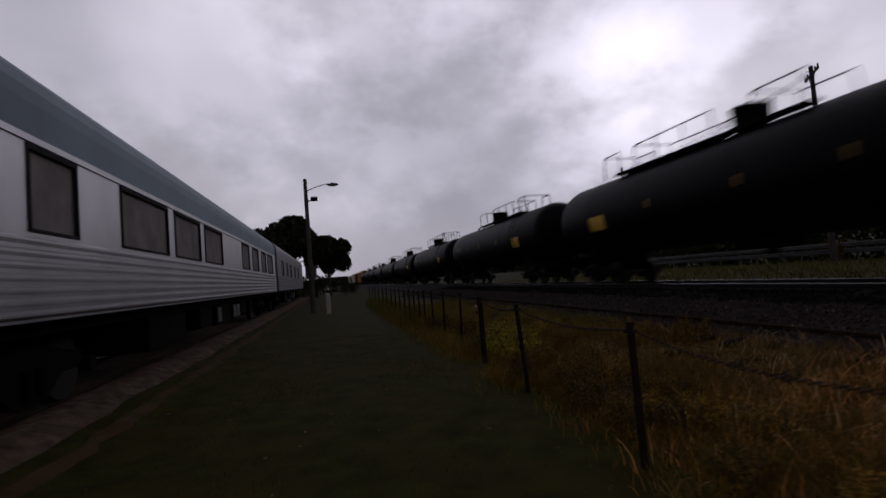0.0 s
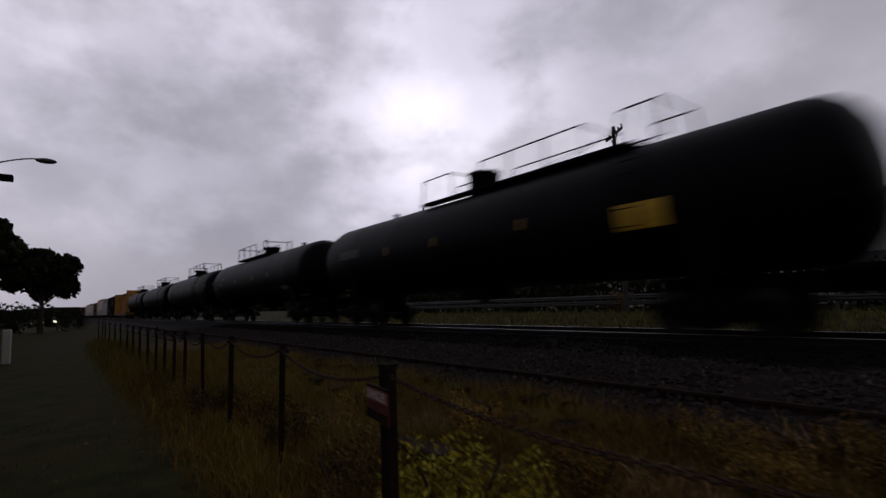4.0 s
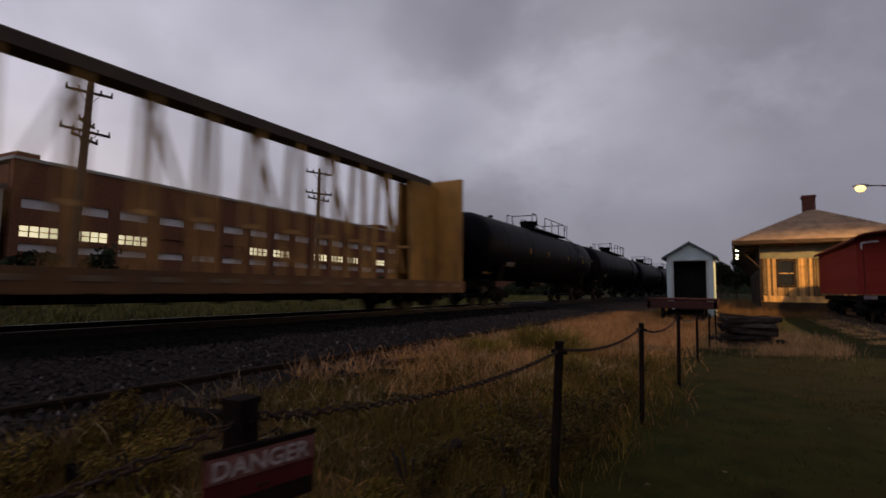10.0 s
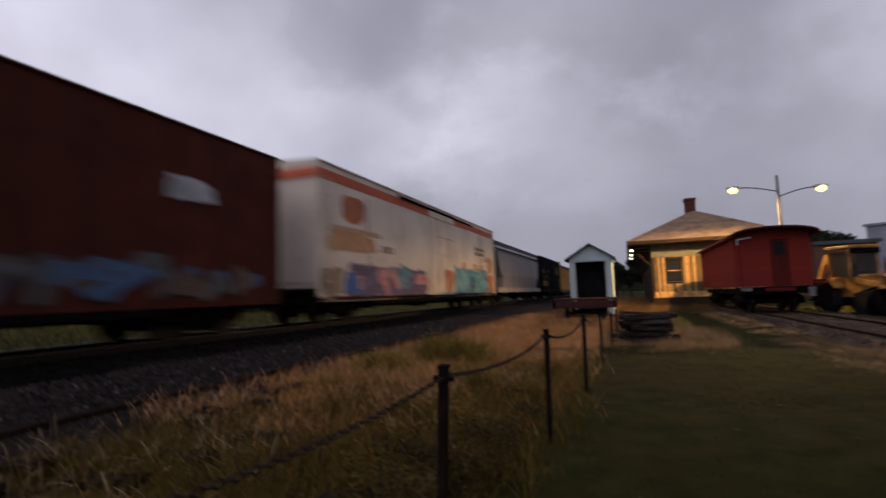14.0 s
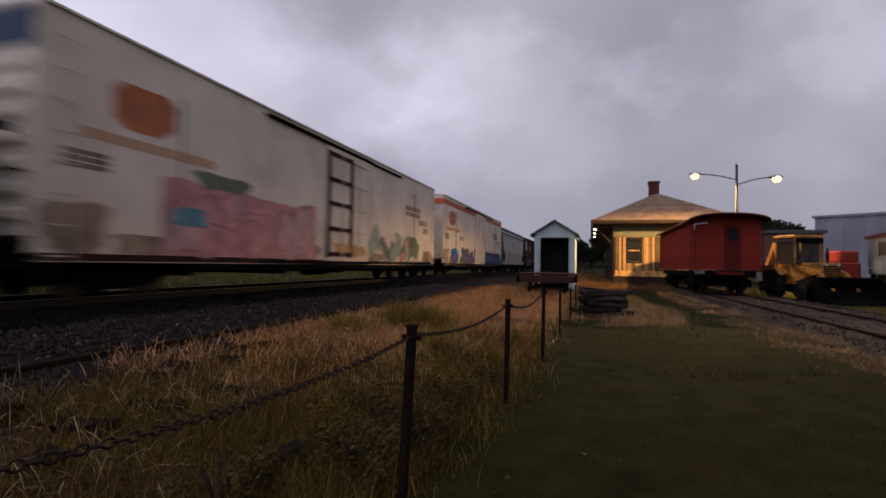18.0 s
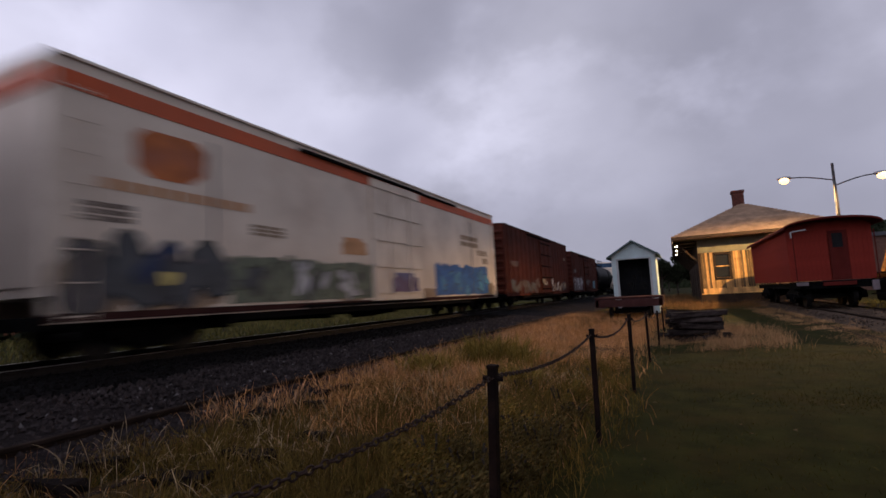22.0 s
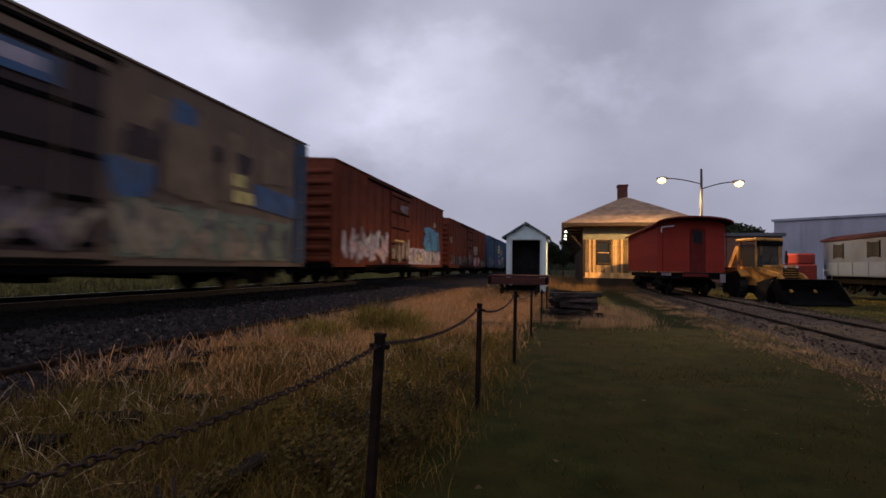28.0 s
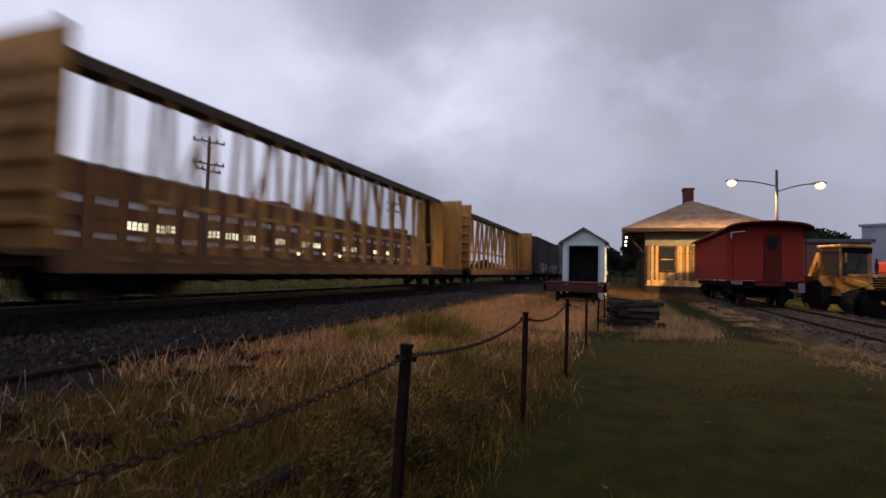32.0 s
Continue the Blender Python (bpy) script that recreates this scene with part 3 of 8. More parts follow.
def rod(bm, a, b, r, seg=6):
    a, b = Vector(a), Vector(b)
    d = b - a
    q = d.to_track_quat("Z", "Y")
    bmesh.ops.create_cone(bm, cap_ends=True, segments=seg, radius1=r, radius2=r, depth=d.length, matrix=Matrix.Translation((a + b) / 2) @ q.to_matrix().to_4x4())
    return bm


def bar(bm, a, b, w, h):
    """A square bar from a to b."""
    a, b = Vector(a), Vector(b)
    d = b - a
    q = d.to_track_quat("Z", "Y")
    bmesh.ops.create_cube(bm, size=1.0, matrix=Matrix.Translation((a + b) / 2) @ q.to_matrix().to_4x4() @ Matrix.Diagonal((w, h, d.length, 1)))
    return bm


def prism(bm, outline, axis, a, b):
    """Extrudes a closed outline (pairs) along an axis from a to b. axis 0: pairs are y, z; 1: x, z; 2: x, y."""
    def at(p, s):
        v = list(p)
        v.insert(axis, s)
        return bm.verts.new(v)
    lo, hi = [at(p, a) for p in outline], [at(p, b) for p in outline]
    n = len(outline)
    for i in range(n):
        bm.faces.new((lo[i], lo[(i + 1) % n], hi[(i + 1) % n], hi[i]))
    bm.faces.new(lo[::-1])
    bm.faces.new(hi)
    bmesh.ops.recalc_face_normals(bm, faces=bm.faces)
    return bm


def B():
    return bmesh.new()


def quads(name, verts, faces, material, parent=None):
    me = bpy.data.meshes.new(name)
    me.from_pydata([tuple(v) for v in verts], [], faces)
    me.update()
    me.materials.append(material)
    ob = new(name, me)
    if parent is not None:
        ob.parent = parent
    return ob


# ---- ground ----
TRACK_X, RAIL_Z = -10.8, 0.60


def ground_z(x, y):
    pts = [(-900, 1.0), (-60, 0.5), (-30, 0.35), (-16, 0.28), (-13.6, 0.30), (-12.9, 0.36), (-8.6, 0.34), (-6.6, 0.20), (-4.0, 0.13), (-2.2, 0.02), (-1.2, 0.0), (3.0, 0.0), (3.9, 0.03), (7.0, 0.03), (20, 0.05), (900, 0.3)]
    return float(np.interp(x, [p[0] for p in pts], [p[1] for p in pts]))


def build_ground():
    xs = [-1500, -600, -200, -100, -60, -40, -30, -22, -16, -14.6, -13.6, -12.9, -10.8, -8.6, -7.6, -6.6, -5.8, -5, -4, -3.2, -2.6, -2.2, -1.8, -1.2, -0.6, 0, 0.6, 1.2, 1.8, 2.4, 3.0, 3.5, 3.9, 4.6, 5.4, 6.2, 7, 8, 10, 13, 17, 24, 40, 80, 200, 600, 1500]
    ys = [-2000, -700, -250, -120, -80, -50, -35] + list(np.arange(-25, 45, 0.8)) + [50, 70, 100, 160, 300, 700, 2000]
    verts, faces = [], []
    for y in ys:
        for x in xs:
            near = -6 < x < 8 and -25 < y < 45
            dz = 0.03 * noise.noise((x * 0.9, y * 0.9, 0)) if near else 0.0
            verts.append((x, y, ground_z(x, y) + dz))
    w = len(xs)
    for j in range(len(ys) - 1):
        for i in range(w - 1):
            faces.append((j * w + i, j * w + i + 1, (j + 1) * w + i + 1, (j + 1) * w + i))
    m = mat("lawn_and_soil", (0.0190, 0.0200, 0.0040), 0.95, 0, 0.5, 2.6, 0.3, 90, (0.032, 0.022, 0.005), 0.8, 0.95)
    ob = quads("ground", verts, faces, m)
    ob.data.polygons.foreach_set("use_smooth", [True] * len(ob.data.polygons))
    tagged(ob, "dark mown lawn and rough soil beside the tracks", "ground", kind="structure")


build_ground()


def strip(name, x0, x1, y0, y1, z, thick, material, label, cat="ground", rough=0.05, step=0.5):
    """A bed of loose material with a low uneven surface."""
    bm = B()
    nx = max(2, int((x1 - x0) / 0.4))
    ny = int((y1 - y0) / step)
    grid = []
    for j in range(ny + 1):
        y = y0 + (y1 - y0) * j / ny
        row = []
        for i in range(nx + 1):
            s = i / nx
            x = x0 + (x1 - x0) * s + (0.18 * noise.noise((y * 0.7, i * 3.1, 2)) if i in (0, nx) else 0)
            edge = 0 if i in (0, nx) else 1
            zz = ground_z(x, y) + (z if edge else -thick) + (rough * noise.noise((x * 2.1, y * 2.1, 5)) if edge else 0)
            row.append(bm.verts.new((x, y, zz)))
        grid.append(row)
    for j in range(ny):
        for i in range(nx):
            bm.faces.new((grid[j][i], grid[j][i + 1], grid[j + 1][i + 1], grid[j + 1][i]))
    ob = part(name, bm, material, smooth=True)
    tagged(ob, label, cat, kind="structure")
    return ob


# ballast of the main line: crown and shoulders
def build_ballast():
    prof = [(-14.0, 0.26), (-13.3, 0.38), (-12.6, 0.46), (-11.9, 0.45), (-9.7, 0.45), (-9.0, 0.45), (-8.3, 0.39), (-7.4, 0.33), (-6.4, 0.28), (-5.6, 0.22), (-4.9, 0.17), (-4.4, 0.10)]
    bm = B()
    ys = [-900, -300, -120, -60, -40, -30] + list(np.arange(-24, 42, 0.45)) + [50, 70, 120, 300, 900]
    rows = []
    for y in ys:
        near = -25 < y < 43
        rows.append([bm.verts.new((x + (0.12 * noise.noise((x, y * 0.8, 1)) if near else 0), y, z + (0.05 * noise.noise((x * 3, y * 3, 3)) if near and 0 < i < len(prof) - 1 else 0))) for i, (x, z) in enumerate(prof)])
    for a, b in zip(rows, rows[1:]):
        for i in range(len(prof) - 1):
            bm.faces.new((a[i], a[i + 1], b[i + 1], b[i]))
    # the strip under and beside the train gets the ballast with shade painted in
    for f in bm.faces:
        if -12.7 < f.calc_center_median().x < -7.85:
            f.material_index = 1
    ob = part("ballast_bed", bm, [M["ballast"], M["shadeballast"]], smooth=True)
    tagged(ob, "grey crushed-stone ballast under the main railway track", "ballast", kind="structure")


build_ballast()


def rail_profile(c, top, h=0.16):
    return [(c - 0.07, top - h), (c + 0.07, top - h), (c + 0.07, top - h + 0.02), (c + 0.012, top - h + 0.04), (c + 0.012, top - 0.045), (c + 0.036, top - 0.035), (c + 0.036, top - 0.004), (c + 0.028, top), (c - 0.028, top), (c - 0.036, top - 0.004), (c - 0.036, top - 0.035), (c - 0.012, top - 0.045), (c - 0.012, top - h + 0.04), (c - 0.07, top - h + 0.02)]


def build_track(name, cx, top, y0, y1, label, ty0, ty1, shiny, tie_z=0.0, lift=(0.0, 0.0)):
    tr = empty(name)
    tagged(tr, label, "railway track", kind="structure")
    for s in (-0.7525, 0.7525):
        bm = prism(B(), rail_profile(cx + s, top + lift[0 if s < 0 else 1]), 1, y0, y1)
        part("rail", bm, M["rail"] if shiny else M["oldrail"], tr)
        if shiny:
            bm = box(B(), cx + s - 0.027, cx + s + 0.027, y0, y1, top - 0.002, top + 0.003)
            part("rail_head", bm, M["railhead"], tr, "polished bright running surface")
    first = None
    y = ty0
    while y < ty1:
        m = pose(cx + random.uniform(-0.05, 0.05), y, top - 0.16 - 0.09 + tie_z, 0, 0, random.uniform(-2, 2))
        if first is None:
            bm = box(B(), -1.28, 1.28, -0.11, 0.11, -0.085, 0.085, bevel=0.012)
            first = part("tie", bm, M["tie"], tr)
            first.matrix_basis = m
        else:
            again(first, m, tr)
        y += 0.55
    return tr


build_track("main_track", TRACK_X, RAIL_Z, -900, 900, "main railway line with polished rails on dark wooden ties", -40, 60, True)
build_track("disused_siding", -4.94, 0.25, -60, 24, "half-buried rusty siding rails in weeds", -14, 22, False, 0.02, (0.07, -0.07))


def build_tie_stubs():
    """Rotten tie ends that show between the weeds of the siding."""
    rnd = random.Random(41)
    siding = bpy.data.objects["disused_siding"]
    shapes = []
    for k in range(4):
        bm = box(B(), -0.10 - 0.04 * k, 0.10 + 0.04 * k, -0.08, 0.08, -0.07, 0.06, bevel=0.016)
        for v in bm.verts:
            v.co += Vector((rnd.uniform(-0.05, 0.05), rnd.uniform(-0.02, 0.02), rnd.uniform(-0.02, 0.025)))
        shapes.append(part("tie_stub", bm, M["tie"], siding, "rotten dark tie end"))
    spots = []
    y = -9.0
    while y < 6.2:
        if rnd.random() < 0.75:
            spots.append((-4.55 + rnd.uniform(-0.2, 0.15), y + rnd.uniform(-0.08, 0.08)))
        if rnd.random() < 0.6:
            spots.append((-3.75 + rnd.uniform(-0.2, 0.3), y + rnd.uniform(-0.1, 0.1)))
        y += 0.55
    for i, (x, y) in enumerate(spots):
        m = pose(x, y, ground_z(x, y) + 0.055, rnd.uniform(-9, 9), rnd.uniform(-6, 6), rnd.uniform(-22, 22))
        if i < 4:
            shapes[i].matrix_basis = m
        else:
            again(shapes[i % 4], m, siding)


build_tie_stubs()
build_track("museum_track", 5.25, 0.26, -120, 70, "old rusty display track in gravel", -12, 34, False, -0.03)
strip("museum_track_bed", 3.75, 7.3, -60, 50, 0.165, 0.05, M["gravel"], "gravel bed under the display track")
strip("matted_grass", -4.75, -1.35, -22, 30, 0.03, 0.05, M["litter"], "matted dry grass and leaf litter beside the fence", rough=0.06, step=0.4)
strip("straw_edge", 3.1, 3.8, -45, 40, 0.03, 0.05, M["straw"], "pale dead grass along the edge of the lawn")


# ---- rolling stock ----
def make_bogie(parent, y, wheel_r=0.42, wb=1.73):
    """Three-piece freight bogie: side frames and bolster, with two wheelsets."""
    bm = B()
    for s in (-1, 1):
        xa, xb = s * 0.93, s * 1.09
        out = [(-1.15, wheel_r - 0.02), (-1.15, wheel_r + 0.2), (-0.75, wheel_r + 0.24), (-0.3, wheel_r + 0.36), (0.3, wheel_r + 0.36), (0.75, wheel_r + 0.24), (1.15, wheel_r + 0.2), (1.15, wheel_r - 0.02), (0.65, wheel_r - 0.02), (0.3, wheel_r - 0.26), (-0.3, wheel_r - 0.26), (-0.65, wheel_r - 0.02)]
        prism(bm, out, 0, min(xa, xb), max(xa, xb))
        for k in (-0.12, 0.12):
            rod(bm, (s * 1.12, k, wheel_r - 0.2), (s * 1.12, k, wheel_r + 0.12), 0.06, 8)
        for k in (-wb / 2, wb / 2):
            rod(bm, (s * 1.05, k, wheel_r), (s * 1.2, k, wheel_r), 0.1, 10)
    box(bm, -1.05, 1.05, -0.2, 0.2, wheel_r + 0.1, wheel_r + 0.42)
    b = part("bogie", bm, M["black"], parent)
    b.location = (0, y, 0)
    for k in (-wb / 2, wb / 2):
        bm = B()
        for s in (-1, 1):
            rod(bm, (s * 0.70, 0, 0), (s * 0.83, 0, 0), wheel_r, 20)
            rod(bm, (s * 0.665, 0, 0), (s * 0.70, 0, 0), wheel_r + 0.028, 20)
        rod(bm, (-0.7, 0, 0), (0.7, 0, 0), 0.08, 8)
        w = part("wheelset", bm, M["wheel"], b)
        w.location = (0, k, wheel_r)
    return b


def make_coupler(parent, y, s):
    bm = B()
    box(bm, -0.1, 0.1, min(y, y + s * 0.55), max(y, y + s * 0.55), 0.74, 0.96)
    prism(bm, [(-0.2, y + s * 0.5), (0.2, y + s * 0.5), (0.24, y + s * 0.78), (0.05, y + s * 0.86), (-0.16, y + s * 0.78)], 2, 0.7, 1.0)
    part("coupler", bm, M["black"], parent)


def tube(bm, pts, r, seg=8, up=(0, 0, 1)):
    """One continuous bent tube along pts; up is never along it."""
    rings = []
    for i, c_ in enumerate(pts):
        d = (Vector(pts[min(i + 1, len(pts) - 1)]) - Vector(pts[max(i - 1, 0)])).normalized()
        u_ = d.cross(Vector(up)).normalized()
        v_ = u_.cross(d)
        rings.append([bm.verts.new(Vector(c_) + (u_ * math.cos(t) + v_ * math.sin(t)) * r) for t in (k * math.tau / seg for k in range(seg))])
    for a, b in zip(rings, rings[1:]):
        for k in range(seg):
            bm.faces.new((a[k], a[(k + 1) % seg], b[(k + 1) % seg], b[k]))
    bm.faces.new(rings[0])
    bm.faces.new(rings[-1])
    bmesh.ops.recalc_face_normals(bm, faces=bm.faces[:])
    return bm


def ladder(parent, x, y, z0, z1, n, material, w=0.42):
    bm = B()
    for s in (-1, 1):
        rod(bm, (x, y + s * w / 2, z0 - 0.1), (x, y + s * w / 2, z1 + 0.05), 0.016, 5)
    lad = part("ladder", bm, material, parent)
    first = part("rung", rod(B(), (x, y - w / 2, z0), (x, y + w / 2, z0), 0.014, 5), material, lad)
    for k in range(1, n):
        again(first, pose(0, 0, (z1 - z0) * k / (n - 1)), lad)


def stroke(bm, x, a, b, w):
    """A flat round-ended sprayed stroke from a to b (y, z pairs)."""
    ang = math.atan2(b[1] - a[1], b[0] - a[0])
    pts = []
    for c_, t0 in ((b, -math.pi / 2), (a, math.pi / 2)):
        for k in range(5):
            t = ang + t0 + k * math.pi / 4
            pts.append(bm.verts.new((x, c_[0] + w * math.cos(t), c_[1] + w * math.sin(t))))
    bm.faces.new(pts)


def patch_shape(parent, x, y0, y1, z0, z1, material, seed, label="sprayed patch"):
    """One uneven sprayed or worn patch."""
    rnd = random.Random(seed)
    bm, pts = B(), []
    ph = rnd.uniform(0, 6)
    for i in range(26):
        a = i / 26 * math.tau
        r = 0.86 + 0.1 * math.sin(3 * a + ph) + 0.06 * math.sin(7 * a + 2 * ph)
        ca, sa = math.cos(a), math.sin(a)
        pts.append(bm.verts.new((x, (y0 + y1) / 2 + (y1 - y0) / 2 * r * math.copysign(abs(ca) ** 0.5, ca), (z0 + z1) / 2 + (z1 - z0) / 2 * r * math.copysign(abs(sa) ** 0.5, sa))))
    bm.faces.new(pts)
    part("sprayed_patch", bm, material, parent, label)


def mural(parent, x, y0, y1, z0, z1, base, fills, line, seed, n=6, weight=0.15):
    """Sprayed lettering: an uneven ground, fat crossing strokes with dark outlines and thin highlights."""
    rnd = random.Random(seed)
    hgt = z1 - z0
    if base:
        bm = B()
        m = 3 * n
        top = [(y0 + (y1 - y0) * k / m, z1 - hgt * (0.04 + 0.13 * rnd.random())) for k in range(m + 1)]
        low = [(y0 + (y1 - y0) * k / m, z0 + 0.04 * rnd.random()) for k in range(m + 1)]
        for k in range(m):
            bm.faces.new([bm.verts.new((x, *q)) for q in (low[k], low[k + 1], top[k + 1], top[k])])
        part("sprayed_ground", bm, M[base], parent, "sprayed background colour")
    k = 0
    for i in range(n):
        c0, w_ = y0 + (y1 - y0) * (i + 0.5) / n, (y1 - y0) / n
        low, high = z0 + weight, z1 - weight - hgt * 0.3 * rnd.random()
        spots = [(c0 + w_ * rnd.uniform(-0.6, 0.6), rnd.uniform(low, high)) for _ in range(6)]
        main = rnd.choice(fills)
        cans, out = {}, B()
        for a, b in zip(spots, spots[1:]):
            k += 1
            wt = weight * rnd.uniform(0.8, 1.7)
            stroke(out, x + 0.003 + 0.0001 * k, a, b, wt + 0.035)
            stroke(cans.setdefault(main if rnd.random() < 0.7 else rnd.choice(fills), B()), x + 0.010 + 0.0001 * k, a, b, wt)
        part("sprayed_outline", out, M[line], parent, "sprayed outline")
        for name in cans:
            part("sprayed_letter", cans[name], M[name], parent, "fat sprayed strokes")
        if i % 2 == 0:
            a = spots[1]
            shine = B()
            stroke(shine, x + 0.018 + 0.00005 * k, (a[0] - 0.08, a[1] - 0.05), (a[0] + w_ * 0.1, a[1] + 0.03), 0.025)
            part("sprayed_highlight", shine, M["graf_lilac"], parent, "pale sprayed highlight")


def letters(parent, x, y, z, w, h, material, rows=1, gap=0.35, n=6, name="lettering"):
    """Plain bars in place of lettering, each a part of its own."""
    first = None
    for r in range(rows):
        zz = z - r * h * (1 + gap)
        for k in range(n):
            m = pose(x, y + w * k / n, zz)
            if first is None:
                first = part(name, box(B(), -0.002, 0.006, 0, w / n * 0.78, -h, 0), material, parent)
                first.matrix_basis = m
            else:
                again(first, m, parent)


TANK_L = 20.2


def make_tank_car(half=9.25, kind="mid"):
    car = empty("tank_car")
    what = {"mid": "black railway tank car with a railed top platform", "long": "long black tank car with a railed top walkway and hoops", "short": "black tank car with a short railing by its dome"}[kind]
    tagged(car, what, "tank car", "freight train")
    r, zc = 1.52, 2.68
    ex = half - 9.25
    bm = B()
    prof = [(-half, 0.0), (-half + 0.02, 0.55), (-half + 0.12, 0.95), (-half + 0.32, 1.27), (-half + 0.6, 1.46), (-half + 0.9, r)]
    prof += [(y, r) for y in (-6.2, -3.1, 0, 3.1, 6.2)] + [(-y, q) for y, q in prof[::-1]]
    seg, rings = 40, []
    for y, q in prof:
        if q == 0:
            rings.append([bm.verts.new((0, y, zc))])
        else:
            rings.append([bm.verts.new((q * math.cos(a), y, zc + q * math.sin(a))) for a in np.linspace(0, math.tau, seg, endpoint=False)])
    for a, b in zip(rings, rings[1:]):
        for i in range(seg):
            j = (i + 1) % seg
            if len(a) == 1:
                bm.faces.new((a[0], b[i], b[j]))
            elif len(b) == 1:
                bm.faces.new((a[i], b[0], a[j]))
            else:
                bm.faces.new((a[i], b[i], b[j], a[j]))
    bmesh.ops.recalc_face_normals(bm, faces=bm.faces)
    part("tank", bm, M["tank"], car, "black painted steel tank", smooth=True)
    for y in (-6.6, -3.4, 3.4, 6.6):
        bm, ring = B(), []
        for a0 in range(28):
            t = a0 / 28 * math.tau
            ring.append([bm.verts.new((q * math.cos(t), y + d, zc + q * math.sin(t))) for q, d in ((r - 0.01, -0.05), (r + 0.012, -0.035), (r + 0.012, 0.035), (r - 0.01, 0.05))])
        for u, v in zip(ring, ring[1:] + ring[:1]):
            for i in range(3):
                bm.faces.new((u[i], v[i], v[i + 1], u[i + 1]))
        bmesh.ops.recalc_face_normals(bm, faces=bm.faces)
        part("weld_band", bm, M["tank"], car)
    # manway dome and valve housing
    bm = B()
    dome = 0.6 if kind == "long" else 0.42
    rod(bm, (0, -0.2, zc + r - 0.1), (0, -0.2, zc + r + dome), 0.5 if kind == "long" else 0.42, 20)
    rod(bm, (0, -0.2, zc + r + dome), (0, -0.2, zc + r + dome + 0.08), 0.52, 20)
    for k in range(8):
        a = k / 8 * math.tau
        rod(bm, (0.47 * math.cos(a), -0.2 + 0.47 * math.sin(a), zc + r + dome - 0.08), (0.47 * math.cos(a), -0.2 + 0.47 * math.sin(a), zc + r + dome + 0.14), 0.03, 6)
    part("manway", bm, M["black"], car, "round bolted manway cover")
    bm = B()
    rod(bm, (0, -5.5, zc + r - 0.05), (0, -5.5, zc + r + 0.16), 0.09, 10)
    rod(bm, (0, -5.5, zc + r + 0.16), (0, -5.5, zc + r + 0.2), 0.14, 10)
    part("vent_valve", bm, M["black"], car)
    spans = {"mid": ((0.5, 4.6), (-1.7, -0.75)), "long": ((0.35, 4.3), (-2.6, -0.9), (5.1, 6.3)), "short": ((0.4, 1.7), (-1.5, -0.75))}[kind]
    lo_w, hi_w = min(a for a, b in spans), {"mid": 4.6, "long": 5.5, "short": 1.7}[kind]
    for s in (-1, 1):
        part("side_walkway", box(B(), min(s * 0.5, s * 0.8), max(s * 0.5, s * 0.8), lo_w, hi_w, zc + r - 0.06, zc + r + 0.03, bevel=0.005), M["black"], car)
    part("walkway", box(B(), -0.5, 0.5, 0.45, hi_w, zc + r - 0.02, zc + r + 0.02), M["black"], car, "top walkway grating")
    for lo, hi in spans:
        bm = B()
        top = zc + r + 0.8
        for s in (-0.75, 0.75):
            rod(bm, (s, lo + 0.12, top), (s, hi - 0.12, top), 0.024, 6)
            for k in np.linspace(lo, hi, 4 if hi - lo > 2 else 2):
                kk = k + (0.12 if k == lo else -0.12 if k == hi else 0)
                rod(bm, (s, k, zc + r - 0.1), (s, kk, top), 0.024, 6)
        rod(bm, (-0.75, hi - 0.12, top), (0.75, hi - 0.12, top), 0.024, 6)
        part("railing", bm, M["black"], car, "bent pipe guard rail")
    ly = {"mid": 5.0, "long": 5.7, "short": 2.2}[kind]
    bm = B()
    for s in (-0.3, 0.3):
        a0 = np.linspace(math.radians(80), math.radians(-30), 9)
        pts = [((r + 0.12) * math.cos(a), ly + s, zc + (r + 0.12) * math.sin(a)) for a in a0]
        pts = [(0.75, ly + s * 0.6, zc + r + 0.8)] + pts[1:]
        tube(bm, pts, 0.018, 6, (0, 1, 0))
    lad = part("ladder", bm, M["black"], car)
    for a in np.linspace(math.radians(75), math.radians(-30), 9):
        bm = rod(B(), ((r + 0.12) * math.cos(a), ly - 0.3, zc + (r + 0.12) * math.sin(a)), ((r + 0.12) * math.cos(a), ly + 0.3, zc + (r + 0.12) * math.sin(a)), 0.014, 5)
        part("rung", bm, M["black"], lad)
    part("rung", rod(B(), (0.75, ly - 0.18, zc + r + 0.8), (0.75, ly + 0.18, zc + r + 0.8), 0.018, 5), M["black"], lad)
    # stub sills, saddles, end platforms
    for s in (-1, 1):
        bm = B()
        box(bm, -0.35, 0.35, min(s * 5.6, s * (9.55 + ex)), max(s * 5.6, s * (9.55 + ex)), 0.74, 1.12)
        prism(bm, [(-1.35, 1.95), (-1.15, 1.1), (1.15, 1.1), (1.35, 1.95), (0.9, 1.5), (0, 1.2), (-0.9, 1.5)], 1, s * 7.0 - 0.25, s * 7.0 + 0.25)
        box(bm, -1.5, 1.5, min(s * 8.8, s * (9.6 + ex)), max(s * 8.8, s * (9.6 + ex)), 1.08, 1.16)
        part("stub_sill", bm, M["black"], car)
        bm = B()
        for x in (-1.45, 1.45):
            for y in (8.85, 9.55):
                rod(bm, (x, s * y, 0.5), (x, s * y, 2.2), 0.02, 5)
            rod(bm, (x, s * 8.85, 2.2), (x, s * 9.55, 2.2), 0.02, 5)
        rod(bm, (-1.45, s * 9.55, 2.2), (1.45, s * 9.55, 2.2), 0.02, 5)
        part("end_handrail", bm, M["black"], car)
        make_bogie(car, s * 7.0)
        make_coupler(car, s * (9.5 + ex), s)
